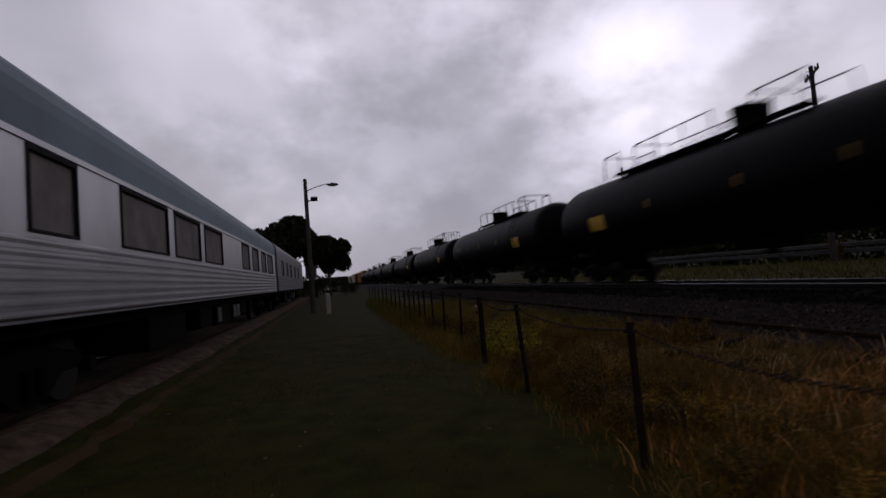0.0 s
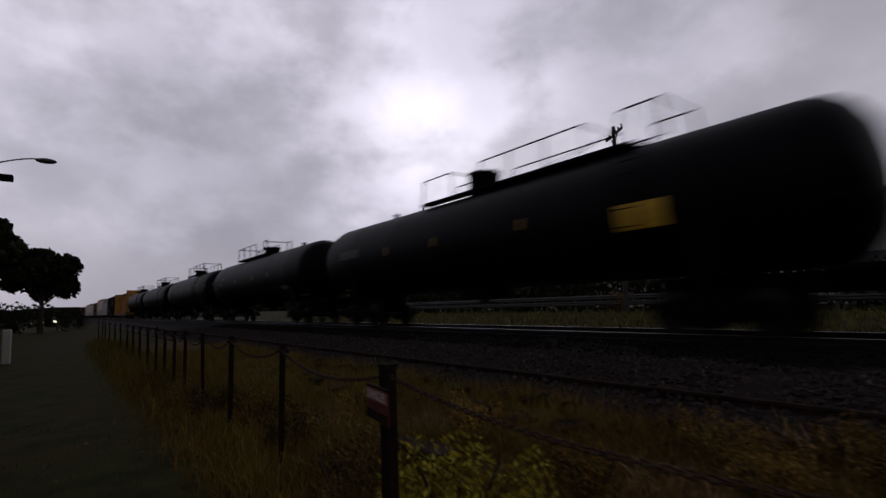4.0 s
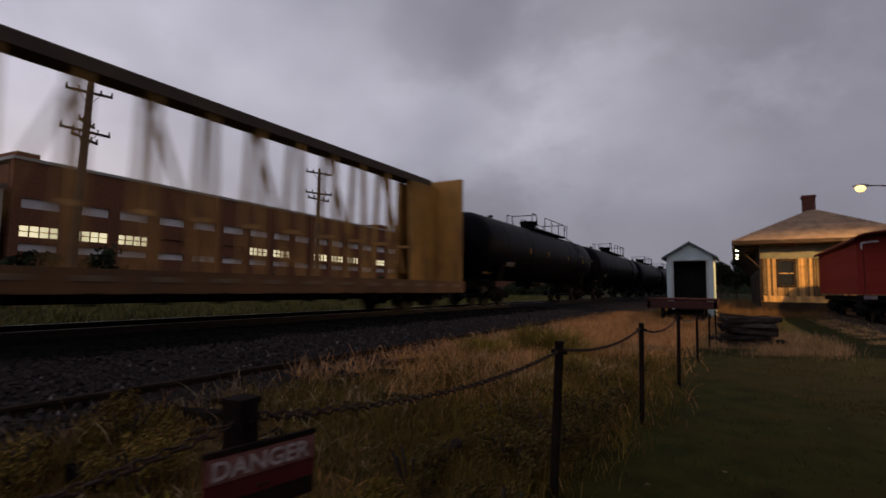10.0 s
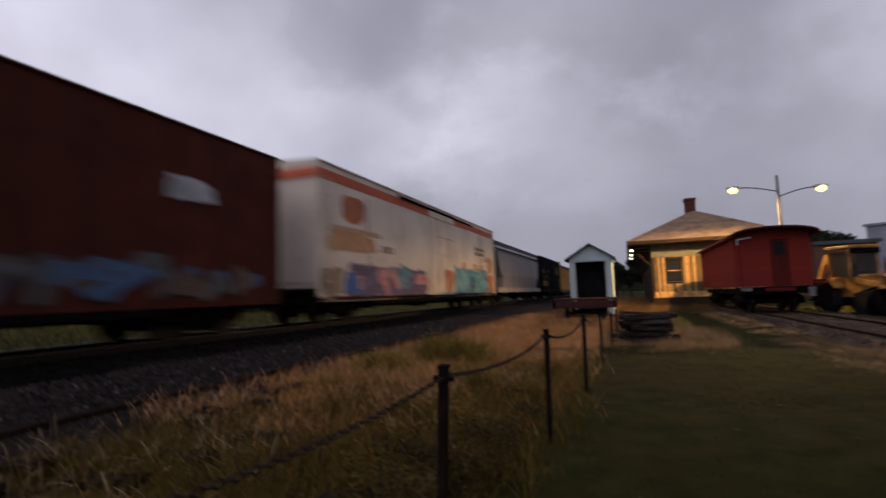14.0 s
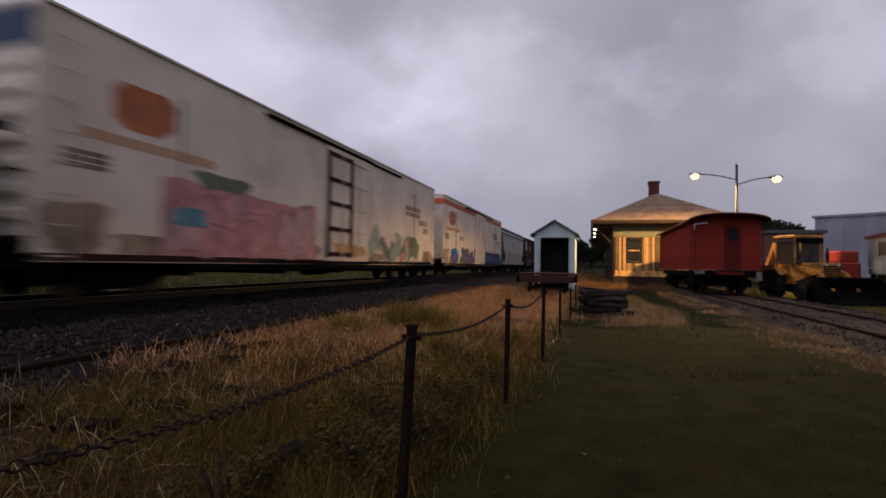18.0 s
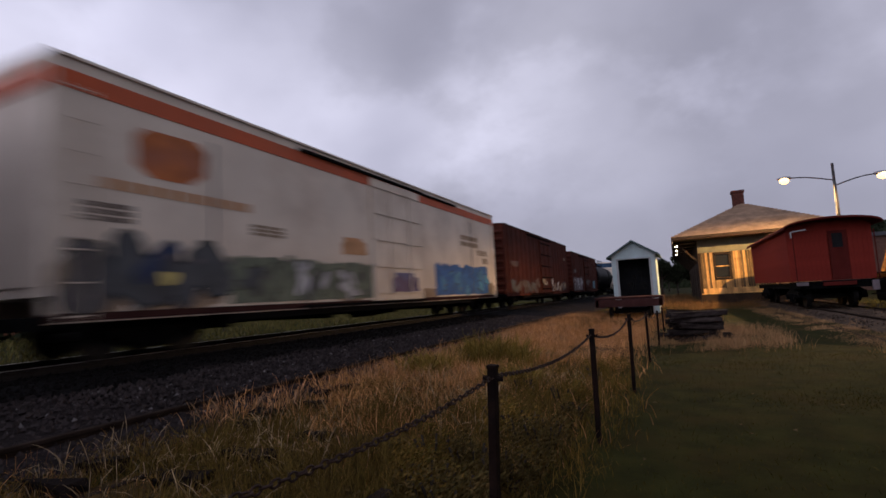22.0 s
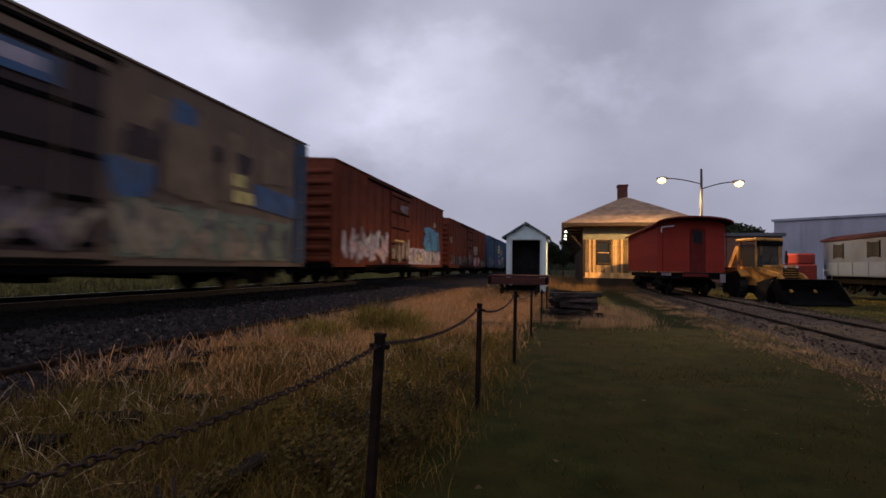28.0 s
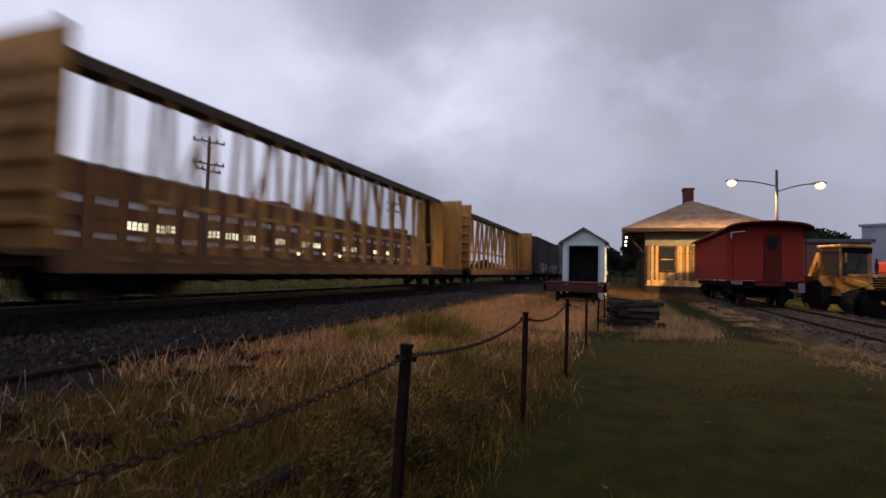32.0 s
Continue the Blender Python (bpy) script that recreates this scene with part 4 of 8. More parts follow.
    bm = B()
    rod(bm, (0, -0.4, 0.75), (0, -0.4, 1.25), 0.16, 10)
    box(bm, -0.5, 0.5, -1.0, 0.4, 0.9, 1.2)
    part("bottom_outlet", bm, M["black"], car)
    # yellow reflectors and pale marks that hug the shell on the lower half
    def curved(name, y0, y1, a0, a1, material):
        n = 4
        for side in (1, -1):
            bm = B()
            col = [[bm.verts.new((side * (r + 0.008) * math.cos(a), y, zc + (r + 0.008) * math.sin(a))) for y in (y0, y1)] for a in np.linspace(a0, a1, n)]
            for u, v in zip(col, col[1:]):
                bm.faces.new((u[0], u[1], v[1], v[0]) if side < 0 else (u[1], u[0], v[0], v[1]))
            part(name, bm, material, car)
    for y in (-3.95, -1.1, 2.65):
        curved("reflector", y, y + 0.12, -0.08, 0.10, M["dim_mark"])
    curved("reflector", -8.3, -7.4, -0.95, -0.88, M["yellow_mark"])
    if kind == "long":
        curved("placard", 5.45, 6.5, -0.36, 0.0, M["yellow_mark"])
        curved("lettering", -7.6, -6.0, 0.0, 0.22, M["dull_mark"])
    else:
        curved("placard", 6.1, 6.45, -0.10, 0.08, M["olive_mark"])
        curved("lettering", 6.75, 9.0, 0.06, 0.16, M["stencil_mark"])
        curved("lettering", 6.75, 8.4, -0.10, -0.03, M["stencil_mark"])
        curved("lettering", -6.6, -5.6, -0.60, -0.45, M["pale_mark"])
        curved("lettering", -9.2 + 0.8, -7.3, -0.98, -0.88, M["pale_mark"])
        curved("lettering", 6.2, 7.8, -1.05, -0.98, M["pale_mark"])
        curved("lettering", 5.4, 6.4, 0.14, 0.26, M["dull_mark"])
    return car


def make_box_car(L, H, body, roof, label, door=(0.5, 3.0), style="ribbed", end=None, W=1.5, floor=0.70):
    """Steel box car, L long over its ends and H high over the rail."""
    car = empty("box_car")
    tagged(car, label, "boxcar", "freight train")
    h = L / 2
    eave = H - 0.14
    bm = box(B(), -W, W, -h, h, 1.14, eave)
    part("body", bm, body, car)
    for s in (-1, 1):
        part("side_skirt", box(B(), min(s * (W - 0.06), s * W), max(s * (W - 0.06), s * W), -h, h, floor, 1.14), body, car)
    if style == "ribbed":
        for s in (-1, 1):
            y = -h + 0.55
            while y < h - 0.4:
                if not door[0] - door[1] / 2 - 0.2 < y * s < door[0] + door[1] / 2 + 0.2:
                    bm = B()
                    prism(bm, [(s * W, y - 0.07), (s * (W + 0.035), y - 0.035), (s * (W + 0.035), y + 0.035), (s * W, y + 0.07)], 2, floor + 0.1, eave - 0.08)
                    part("side_post", bm, body, car)
                y += 1.02
    for s in (-1, 1):
        y0, y1 = sorted((s * (door[0] - door[1] / 2), s * (door[0] + door[1] / 2)))
        bm = box(B(), min(s * W, s * (W + 0.09)), max(s * W, s * (W + 0.09)), y0, y1, floor + 0.12, eave - 0.25, bevel=0.015)
        d = part("side_door", bm, body, car)
        for k in range(5):
            z = floor + 0.4 + k * (eave - floor - 0.9) / 4
            # ribs on brown and beige doors are black to paint in their shadow lines
            part("door_rib", box(B(), min(s * (W + 0.09), s * (W + 0.13)), max(s * (W + 0.09), s * (W + 0.13)), y0 + 0.1, y1 - 0.1, z - 0.05, z + 0.05), M["black"] if body in (M["brown"], M["redbrown"], M["beige"]) else body, d)
        for k in (0.3, 0.7):
            yy = y0 + (y1 - y0) * k
            part("lock_rod", rod(B(), (s * (W + 0.15), yy, floor + 0.3), (s * (W + 0.15), yy, eave - 0.4), 0.025, 6), body, d)
        for z in (floor + 0.04, eave - 0.2):
            part("door_track", box(B(), min(s * W, s * (W + 0.12)), max(s * W, s * (W + 0.12)), y0 - (y1 - y0), y1 + 0.3, z, z + 0.07), M["black"], d)
    bm = B()
    prism(bm, [(-W - 0.05, eave), (W + 0.05, eave), (W + 0.05, eave + 0.05), (0, H), (-W - 0.05, eave + 0.05)], 1, -h - 0.03, h + 0.03)
    y = -h + 0.4
    while y < h:
        prism(bm, [(-W - 0.05, eave + 0.06), (-W - 0.05, eave + 0.02), (0, H - 0.02), (W + 0.05, eave + 0.02), (W + 0.05, eave + 0.06), (0, H + 0.03)], 1, y, y + 0.06)
        y += 1.1
    part("roof", bm, roof, car)
    for s in (-1, 1):
        n = 9 if style == "ribbed" else 0
        if not n:
            for x in (-W + 0.06, W - 0.06):
                part("corner_post", box(B(), x - 0.06, x + 0.06, min(s * h, s * (h + 0.05)), max(s * h, s * (h + 0.05)), 1.14, eave), body, car)
            part("end_panel", box(B(), -W + 0.14, W - 0.14, min(s * h, s * (h + 0.03)), max(s * h, s * (h + 0.03)), 1.3, eave - 0.1, bevel=0.01), body, car)
        for k in range(n):
            z = floor + 0.15 + k * (eave - floor - 0.3) / n
            part("end_rib", prism(B(), [(s * h, z), (s * (h + 0.09), z + 0.09), (s * (h + 0.09), z + 0.17), (s * h, z + 0.27)], 0, -W + 0.12, W - 0.12), end or body, car)
        bm = box(B(), -W - 0.02, W + 0.02, min(s * (h - 0.05), s * (h + 0.12)), max(s * (h - 0.05), s * (h + 0.12)), floor - 0.1, floor + 0.12)
        part("end_sill", bm, M["black"], car)
        ladder(car, W + 0.09, s * (h - 0.4), floor + 0.1, eave - 0.5, 8, body)
        make_bogie(car, s * (h - 2.1))
        make_coupler(car, s * (h + 0.1), s)
    bm = B()
    box(bm, -W, -W + 0.12, -h + 3.6, h - 3.6, floor - 0.16, floor)
    box(bm, W - 0.12, W, -h + 3.6, h - 3.6, floor - 0.16, floor)
    box(bm, -0.3, 0.3, -h + 3.4, h - 3.4, floor - 0.25, floor)
    for y in np.linspace(-h + 3.6, h - 3.6, 5):
        box(bm, -W + 0.05, W - 0.05, y - 0.08, y + 0.08, floor - 0.3, floor)
    part("underframe", bm, M["black"], car)
    part("air_reservoir", rod(B(), (0.5, -1.2, floor - 0.2), (0.5, 0.2, floor - 0.2), 0.2, 12), M["black"], car)
    part("brake_valve", box(B(), -0.9, -0.3, 1.4, 2.2, floor - 0.4, floor, bevel=0.03), M["black"], car)
    return car


def make_hopper(L, H, label, paint):
    car = empty("hopper_car")
    tagged(car, label, "hopper car", "freight train")
    h, zl, zu = L / 2, 1.15, H - 0.34
    def sect(y0, y1, za):
        return [(-1.5, zl), (-1.58, zl + 1.0), (-1.5, zu - 0.4), (-1.1, zu), (1.1, zu), (1.5, zu - 0.4), (1.58, zl + 1.0), (1.5, zl)]
    bm = prism(B(), sect(0, 0, 0), 1, -h + 1.9, h - 1.9)
    for s in (-1, 1):
        out = sect(0, 0, 0)
        a = [bm.verts.new((x, s * (h - 1.9), z)) for x, z in out]
        b = [bm.verts.new((x, s * (h - (1.9 if z < zl + 0.5 else 1.2 if z < zl + 1.6 else 0.35)), z if z > zl + 0.5 else z + 0.9)) for x, z in out]
        n = len(out)
        for i in range(n):
            bm.faces.new((a[i], a[(i + 1) % n], b[(i + 1) % n], b[i]))
        bm.faces.new(b)
    bmesh.ops.recalc_face_normals(bm, faces=bm.faces)
    part("body", bm, paint, car)
    for s in (-1, 1):
        bm = box(B(), min(s * 1.46, s * 1.6), max(s * 1.46, s * 1.6), -h + 0.3, h - 0.3, zl - 0.3, zl + 0.06)
        part("side_sill", bm, M["sill"], car, "pale stained side sill")
        bm = box(B(), min(s * 1.0, s * 1.56), max(s * 1.0, s * 1.56), -h + 0.4, h - 0.4, zu - 0.42, zu - 0.36)
        part("eave_bead", bm, paint, car)
        bm = box(B(), min(s * 0.9, s * 1.5), max(s * 0.9, s * 1.5), -h + 0.4, h - 0.4, zu - 0.24, zu - 0.19)
        part("eave_bead", bm, M["greydark"], car)
        bm = box(B(), min(s * 1.0, s * 1.42), max(s * 1.0, s * 1.42), -h + 0.3, h - 0.3, zu - 0.14, zu + 0.0)
        part("roof_edge", bm, M["panelwhite"], car, "thin white roof edge")
        bm = box(B(), min(s * 1.1, s * 1.40), max(s * 1.1, s * 1.40), -h + 0.2, h - 0.2, zu + 0.01, zu + 0.34)
        part("running_board", bm, M["greydark"], car, "dark roof running board")
    part("hatch_trough", box(B(), -0.55, 0.55, -h + 0.8, h - 0.8, zu, zu + 0.2, bevel=0.03), M["greydark"], car)
    for y in np.linspace(-h + 4.2, h - 4.2, 3):
        part("outlet_chute", prism(B(), [(y - 1.5, zl), (y + 1.5, zl), (y + 0.35, 0.55), (y - 0.35, 0.55)], 0, -1.1, 1.1), M["black"], car)
    for s in (-1, 1):
        bm = B()
        box(bm, -1.5, 1.5, min(s * (h - 1.6), s * h), max(s * (h - 1.6), s * h), zl - 0.25, zl - 0.12)
        for x in (-1.4, 1.4):
            bar(bm, (x, s * (h - 0.15), zl - 0.2), (x, s * (h - 0.25), zu - 0.4), 0.1, 0.1)
        bar(bm, (-0.8, s * (h - 0.2), zl - 0.2), (-0.8, s * (h - 0.9), zu - 1.0), 0.1, 0.1)
        bar(bm, (0.8, s * (h - 0.2), zl - 0.2), (0.8, s * (h - 0.9), zu - 1.0), 0.1, 0.1)
        part("end_frame", bm, M["greydark"], car)
        ladder(car, 1.52, s * (h - 0.3), zl, zu - 0.5, 8, M["greydark"])
        make_bogie(car, s * (h - 2.0))
        make_coupler(car, s * (h + 0.05), s)
    return car


def make_centerbeam(L, H, label):
    car = empty("centerbeam_flatcar")
    tagged(car, label, "flatcar", "freight train")
    h, deck = L / 2, 1.02
    bm = B()
    box(bm, -1.45, 1.45, -h, h, deck - 0.12, deck)
    for s in (-1, 1):
        prism(bm, [(s * 1.45, deck), (s * 1.52, deck), (s * 1.52, deck - 0.42), (s * 1.38, deck - 0.42), (s * 1.38, deck - 0.36), (s * 1.45, deck - 0.36)], 1, -h, h)
    for y in np.arange(-h + 0.6, h, 1.22):
        box(bm, -1.5, 1.5, y - 0.06, y + 0.06, deck - 0.34, deck - 0.1)
    part("deck", bm, M["cbdeck"], car, "rusty yellow-brown deck")
    plate = None
    for y in np.arange(-h + 1.2, h - 0.6, 1.22):
        if plate is None:
            plate = part("winch_plate", box(B(), 1.52, 1.545, -0.28, 0.28, deck - 0.22, deck - 0.12, bevel=0.008), M["cbplate"], car, "worn tan winch plate")
            plate.location = (0, y, 0)
        else:
            again(plate, pose(0, y, 0), car)
    bm = B()
    box(bm, -0.35, 0.35, -h + 1.6, h - 1.6, deck - 0.62, deck - 0.3)
    for y in np.arange(-h + 3.6, h - 3.2, 1.22):
        box(bm, 1.35, 1.56, y - 0.1, y + 0.1, deck - 0.62, deck - 0.4)
        box(bm, -1.56, -1.35, y - 0.1, y + 0.1, deck - 0.62, deck - 0.4)
    part("underframe", bm, M["black"], car)
    bm = B()
    prism(bm, [(-0.28, H - 0.3), (0.28, H - 0.3), (0.28, H - 0.05), (0.2, H), (-0.2, H), (-0.28, H - 0.05)], 1, -h + 0.5, h - 0.5)
    part("top_chord", bm, M["cbrail"], car, "brown top beam")
    n = 15
    ys = np.linspace(-h + 1.9, h - 1.9, n)
    for k, y in enumerate(ys):
        bm = B()
        for s in (-1, 1):
            prism(bm, [(s * 0.32, deck), (s * 0.44, deck), (s * 0.26, H - 0.28), (s * 0.14, H - 0.28)], 1, y - 0.055, y + 0.055)
        box(bm, -0.3, 0.3, y - 0.04, y + 0.04, 2.2, 2.3)
        part("upright", bm, M["cbpost"], car)
    for k in range(n - 1):
        if k % 2 == 0:
            continue
        y0, y1 = ys[k], ys[k + 1]
        flip = k < n // 2
        bm = bar(B(), (0.0, y0 if flip else y1, 1.3), (0.0, y1 if flip else y0, H - 0.35), 0.1, 0.08)
        part("diagonal", bm, M["cbpost"], car)
    for s in (-1, 1):
        bm = B()
        y0, y1 = sorted((s * (h - 0.14), s * h))
        box(bm, -1.42, 1.42, y0, y1, deck, H - 0.02)
        wall = part("bulkhead", bm, M["cbyellow"], car, "yellow end bulkhead")
        for k in range(6):
            z = deck + 0.35 + k * 0.55
            part("rib", prism(B(), [(s * h, z), (s * (h + 0.1), z + 0.08), (s * (h + 0.1), z + 0.16), (s * h, z + 0.24)], 0, -1.36, 1.36), M["cbyellow"], wall)
        if s < 0:
            for x in (-1.44, 1.30):
                part("edge_post", box(B(), x, x + 0.14, -h - 0.06, -h + 0.14, deck, H), M["cbyellow"], wall)
        bm = B()
        ya, yb = sorted((s * (h - (1.9 if s > 0 else 0.7)), s * (h - 0.14)))
        for x in (-0.34, 0.34):
            box(bm, x - 0.03, x + 0.03, ya, yb, deck, H - 0.3)
        part("gusset_panel", bm, M["cbyellow"], car)
        make_bogie(car, s * (h - 2.0))
        make_coupler(car, s * (h + 0.05), s)
    return car


CARS = []  # car, offset of its middle behind the clock


def place(car, front, rear):
    CARS.append((car, (front + rear) / 2))
    return car


# tank cars, built once
tank = make_tank_car()
TURNED = []
place(tank, -178.6 + 19.9, -178.6)
for k in range(1, 4):
    f = -178.6 + 20.15 * k
    t = place(copy_thing(tank, pose(0, 0, 0)), f + 19.9, f)
    if k == 3:
        TURNED.append(t)
tank = make_tank_car(9.6, "long")
for k in range(13):
    mid = -87.5 + 20.95 * k
    t = place(tank if k == 0 else copy_thing(tank, pose(0, 0, 0)), mid + 10.2, mid - 10.2)
    if k == 4:
        TURNED.append(t)
place(make_tank_car(8.4, "short"), -347.4, -365.2)

# centerbeam flatcars
beam = make_centerbeam(22.6, 5.0, "empty yellow centerbeam lumber flatcar with end bulkheads")
place(beam, -179.8, -202.4)
for f in (-574.4, -598.8, -623.2):
    place(copy_thing(beam, pose(0, 0, 0)), f, f - 22.6)

S = 1.5  # near side of a box body


def box_car(front, rear, H, paint, label, roof=None, **kw):
    return place(make_box_car(front - rear, H + 0.06, M[paint], M[roof or paint], label, **kw), front, rear)


c = box_car(-204.1, -219.9, 4.75, "blackbox", "black boxcar with worn yellow lettering and stripes")
for y, w in ((3.2, 0.8), (4.62, 0.72), (5.9, 0.72)):
    for k, z in enumerate((2.95, 3.28, 3.61)):
        bm = box(B(), S + 0.038, S + 0.045, y + 0.03 * k, y + w - 0.04 * k, z, z + 0.30, bevel=0.003)
        part("lettering", bm, M["olive_mark"], c, "faded yellow bar")
for y, z, w in ((-7.0, 3.3, 1.6), (-4.6, 2.7, 1.0), (-6.4, 2.5, 0.7), (5.9, 2.4, 1.1), (-2.9, 3.4, 0.6), (6.4, 1.7, 0.8)):
    letters(c, S + 0.04, y, z, w, 0.11, M["olive_mark"], rows=3, n=4)
letters(c, S + 0.04, -6.8, 2.0, 3.2, 0.22, M["dim_mark"], rows=2, n=6)
for y in (-6.9, -2.6, 2.0, 6.3):
    letters(c, S + 0.04, y, 1.0, 0.7, 0.09, M["dim_mark"], n=1, name="reflector")

hop = make_hopper(18.2, 4.66, "grey covered hopper car with dark roof walkways", M["greyviolet"])
place(hop, -221.2, -239.4)
hop = make_hopper(17.4, 4.75, "pale grey covered hopper car with a rust-stained sill", M["grey"])
place(hop, -284.0, -301.4)
letters(hop, 1.5, 5.9, 1.75, 1.1, 0.3, M["black"], n=1)
letters(hop, 1.53, 5.9, 2.3, 1.0, 0.09, M["dull_mark"], rows=3, n=4)


def reefer(front, rear, label, stripe=True, endband=None):
    L = front - rear
    c = box_car(front, rear, 5.2, "white", label, style="smooth", door=(0.2, 3.4), W=1.52)
    h = L / 2
    if stripe:
        bm = box(B(), 1.52, 1.535, -h, h, 4.6, 4.92)
        part("top_stripe", bm, M["orange"], c, "orange band under the roof")
        for s in (-1, 1):
            bm = box(B(), -1.5, 1.5, min(s * h, s * (h + 0.095)), max(s * h, s * (h + 0.095)), 4.6, 4.92)
            part("end_band", bm, M["orange"], c, "orange band across the end")
    bm = B()
    prism(bm, [(-h + 1.4, 3.55), (-h + 1.7, 3.36), (-h + 2.5, 3.36), (-h + 2.9, 3.6), (-h + 2.95, 4.1), (-h + 2.7, 4.3), (-h + 1.6, 4.28), (-h + 1.38, 4.1)], 0, 1.522, 1.53)
    part("emblem", bm, M["graf_orange"], c, "orange shield shape")
    letters(c, 1.524, -h + 0.8, 3.2, 3.4, 0.2, M["graf_peach"], n=9)
    for k, (y0, y1, z1) in enumerate(((-h, -h + 1.5, 1.9), (-h + 1.3, -h + 3.4, 1.3), (h - 2.2, h, 1.5), (1.9, 3.6, 1.25), (-3.6, -1.7, 1.4))):
        patch_shape(c, 1.5235 + 0.0006 * k, y0, y1, 0.8, z1, M["grime"], 600 + k, "smeared brown grime")
    letters(c, 1.524, -h + 0.5, 2.75, 0.9, 0.09, M["graf_dust"], rows=3, n=2)
    letters(c, 1.524, h - 4.6, 3.7, 2.2, 0.22, M["grime"], rows=2, n=5)
    for y, z, w in ((h - 2.6, 3.1, 1.5), (h - 1.9, 2.7, 0.8), (-h + 4.2, 2.75, 1.1)):
        letters(c, 1.524, y, z, w, 0.07, M["grime"], rows=3, n=3)
    bm = box(B(), 1.52, 1.534, -h, h, 0.72, 0.86)
    part("sill_stripe", bm, M["rustred"], c, "rusty sill strip")
    bm = box(B(), 1.52, 1.6, 2.1, 5.6, 4.9, 4.98)
    part("drip_rail", bm, M["black"], c)
    for y in (-h + 3.1, h - 3.4):
        bm = box(B(), 1.52, 1.534, y, y + 0.05, 0.95, 4.4)
        part("panel_seam", bm, M["boarded"], c)
    return c


Q = 1.532
c = reefer(-240.1, -261.4, "dirty white refrigerator car with an orange band and teal graffiti")
mural(c, Q, 1.9, 8.7, 0.84, 2.4, "graf_teal", ["graf_teal", "graf_tealpale", "graf_navy", "graf_tealpale"], "graf_navy", 11, 8, 0.15)
patch_shape(c, Q, 8.75, 10.55, 0.85, 2.1, M["graf_orange"], 12)
patch_shape(c, Q + 0.002, 8.7, 10.2, 2.0, 3.3, M["graf_peach"], 13)
patch_shape(c, Q + 0.13, 0.2, 1.7, 0.95, 2.2, M["graf_orange"], 14)
for i, y in enumerate((3.4, 5.6, 7.0)):
    patch_shape(c, Q - 0.001, y, y + 0.9, 2.2, 2.65, M["graf_peach"], 140 + i)
mural(c, Q, -8.9, -2.0, 0.84, 2.1, "graf_purple", ["graf_purple", "graf_pink", "graf_teal"], "graf_navy", 15, 7)
patch_shape(c, Q + 0.003, -10.5, -6.8, 2.3, 3.1, M["graf_peach"], 16)
patch_shape(c, Q + 0.02, -9.3, -8.2, 0.85, 1.7, M["graf_blue"], 17)

c = box_car(-263.2, -282.4, 4.72, "brown", "brown boxcar with a pale sprayed patch", door=(0.3, 3.0))
G = S + 0.038
part("sprayed_patch", box(B(), S, G + 0.001, -9.4, -7.7, 2.95, 4.2, bevel=0.02), M["graf_pale"], c, "pale painted-out panel")
patch_shape(c, G + 0.004, -9.5, -7.2, 2.8, 3.6, M["graf_pale"], 21)
patch_shape(c, G, -5.1, -2.5, 2.85, 3.7, M["graf_umber"], 22)
patch_shape(c, G, -9.2, -7.8, 2.3, 2.7, M["graf_lilac"], 23)
mural(c, G, -8.0, -2.3, 0.9, 1.95, None, ["graf_slate", "graf_slate", "graf_dust"], "darkbrown", 24, 10, 0.1)
letters(c, G + 0.03, -9.2, 0.92, 5.4, 0.08, M["graf_tan"], n=4, name="reflector")
patch_shape(c, G, 5.9, 7.3, 2.95, 3.55, M["graf_pale"], 25)
mural(c, G, 2.4, 8.6, 0.86, 1.8, None, ["graf_dust", "graf_slate", "graf_dullblue"], "darkbrown", 26, 8, 0.09)
patch_shape(c, S + 0.135, -1.0, 0.2, 3.1, 3.5, M["graf_dullblue"], 27)
patch_shape(c, S + 0.135, 0.4, 1.5, 2.95, 3.35, M["graf_dullblue"], 28)
mural(c, S + 0.135, -1.0, 1.5, 1.0, 1.9, None, ["graf_dust", "graf_slate"], "darkbrown", 29, 4, 0.08)

c = reefer(-302.0, -323.0, "white refrigerator car with an orange roof band and blue graffiti")
mural(c, Q, -8.6, -0.6, 0.84, 2.2, None, ["graf_blue", "graf_purple", "boarded"], "graf_navy", 31, 7)
mural(c, Q, 2.6, 9.6, 0.84, 2.0, "graf_navy", ["graf_blue", "graf_purple"], "black", 32, 6)
c = reefer(-325.0, -347.0, "white refrigerator car with rust streaks and pink and green graffiti", stripe=False)
mural(c, Q, -8.4, -2.1, 0.84, 2.75, "graf_pink", ["graf_pink", "graf_pinkpale", "graf_pinkpale"], "graf_rose", 41, 5, 0.24)
patch_shape(c, Q + 0.022, -8.2, -7.0, 1.5, 2.0, M["graf_teal"], 42)
patch_shape(c, Q - 0.001, -7.6, -5.4, 2.4, 2.95, M["dullgreen"], 43)
mural(c, Q, 2.2, 8.2, 0.84, 2.6, None, ["graf_pink", "graf_green", "dullgreen"], "boarded", 44, 5)
patch_shape(c, Q + 0.12, -1.3, 1.6, 0.95, 1.5, M["graf_peach"], 45)
for k in range(7):
    z = 1.35 + k * 0.43
    part("end_rib", prism(B(), [(-11.03, z), (-11.13, z + 0.08), (-11.13, z + 0.2), (-11.03, z + 0.29)], 0, -1.36, 1.36), M["white"], c)
for z in (1.0, 1.9, 2.8, 3.65, 4.55):
    part("door_brace", box(B(), 1.61, 1.66, -1.4, 0.25, z, z + 0.14), M["rustred"], c, "rusty brown door brace")
for y in (-1.5, 0.2):
    part("door_post", box(B(), 1.61, 1.665, y, y + 0.16, 0.95, 4.7), M["rustred"], c, "rusty brown door post")
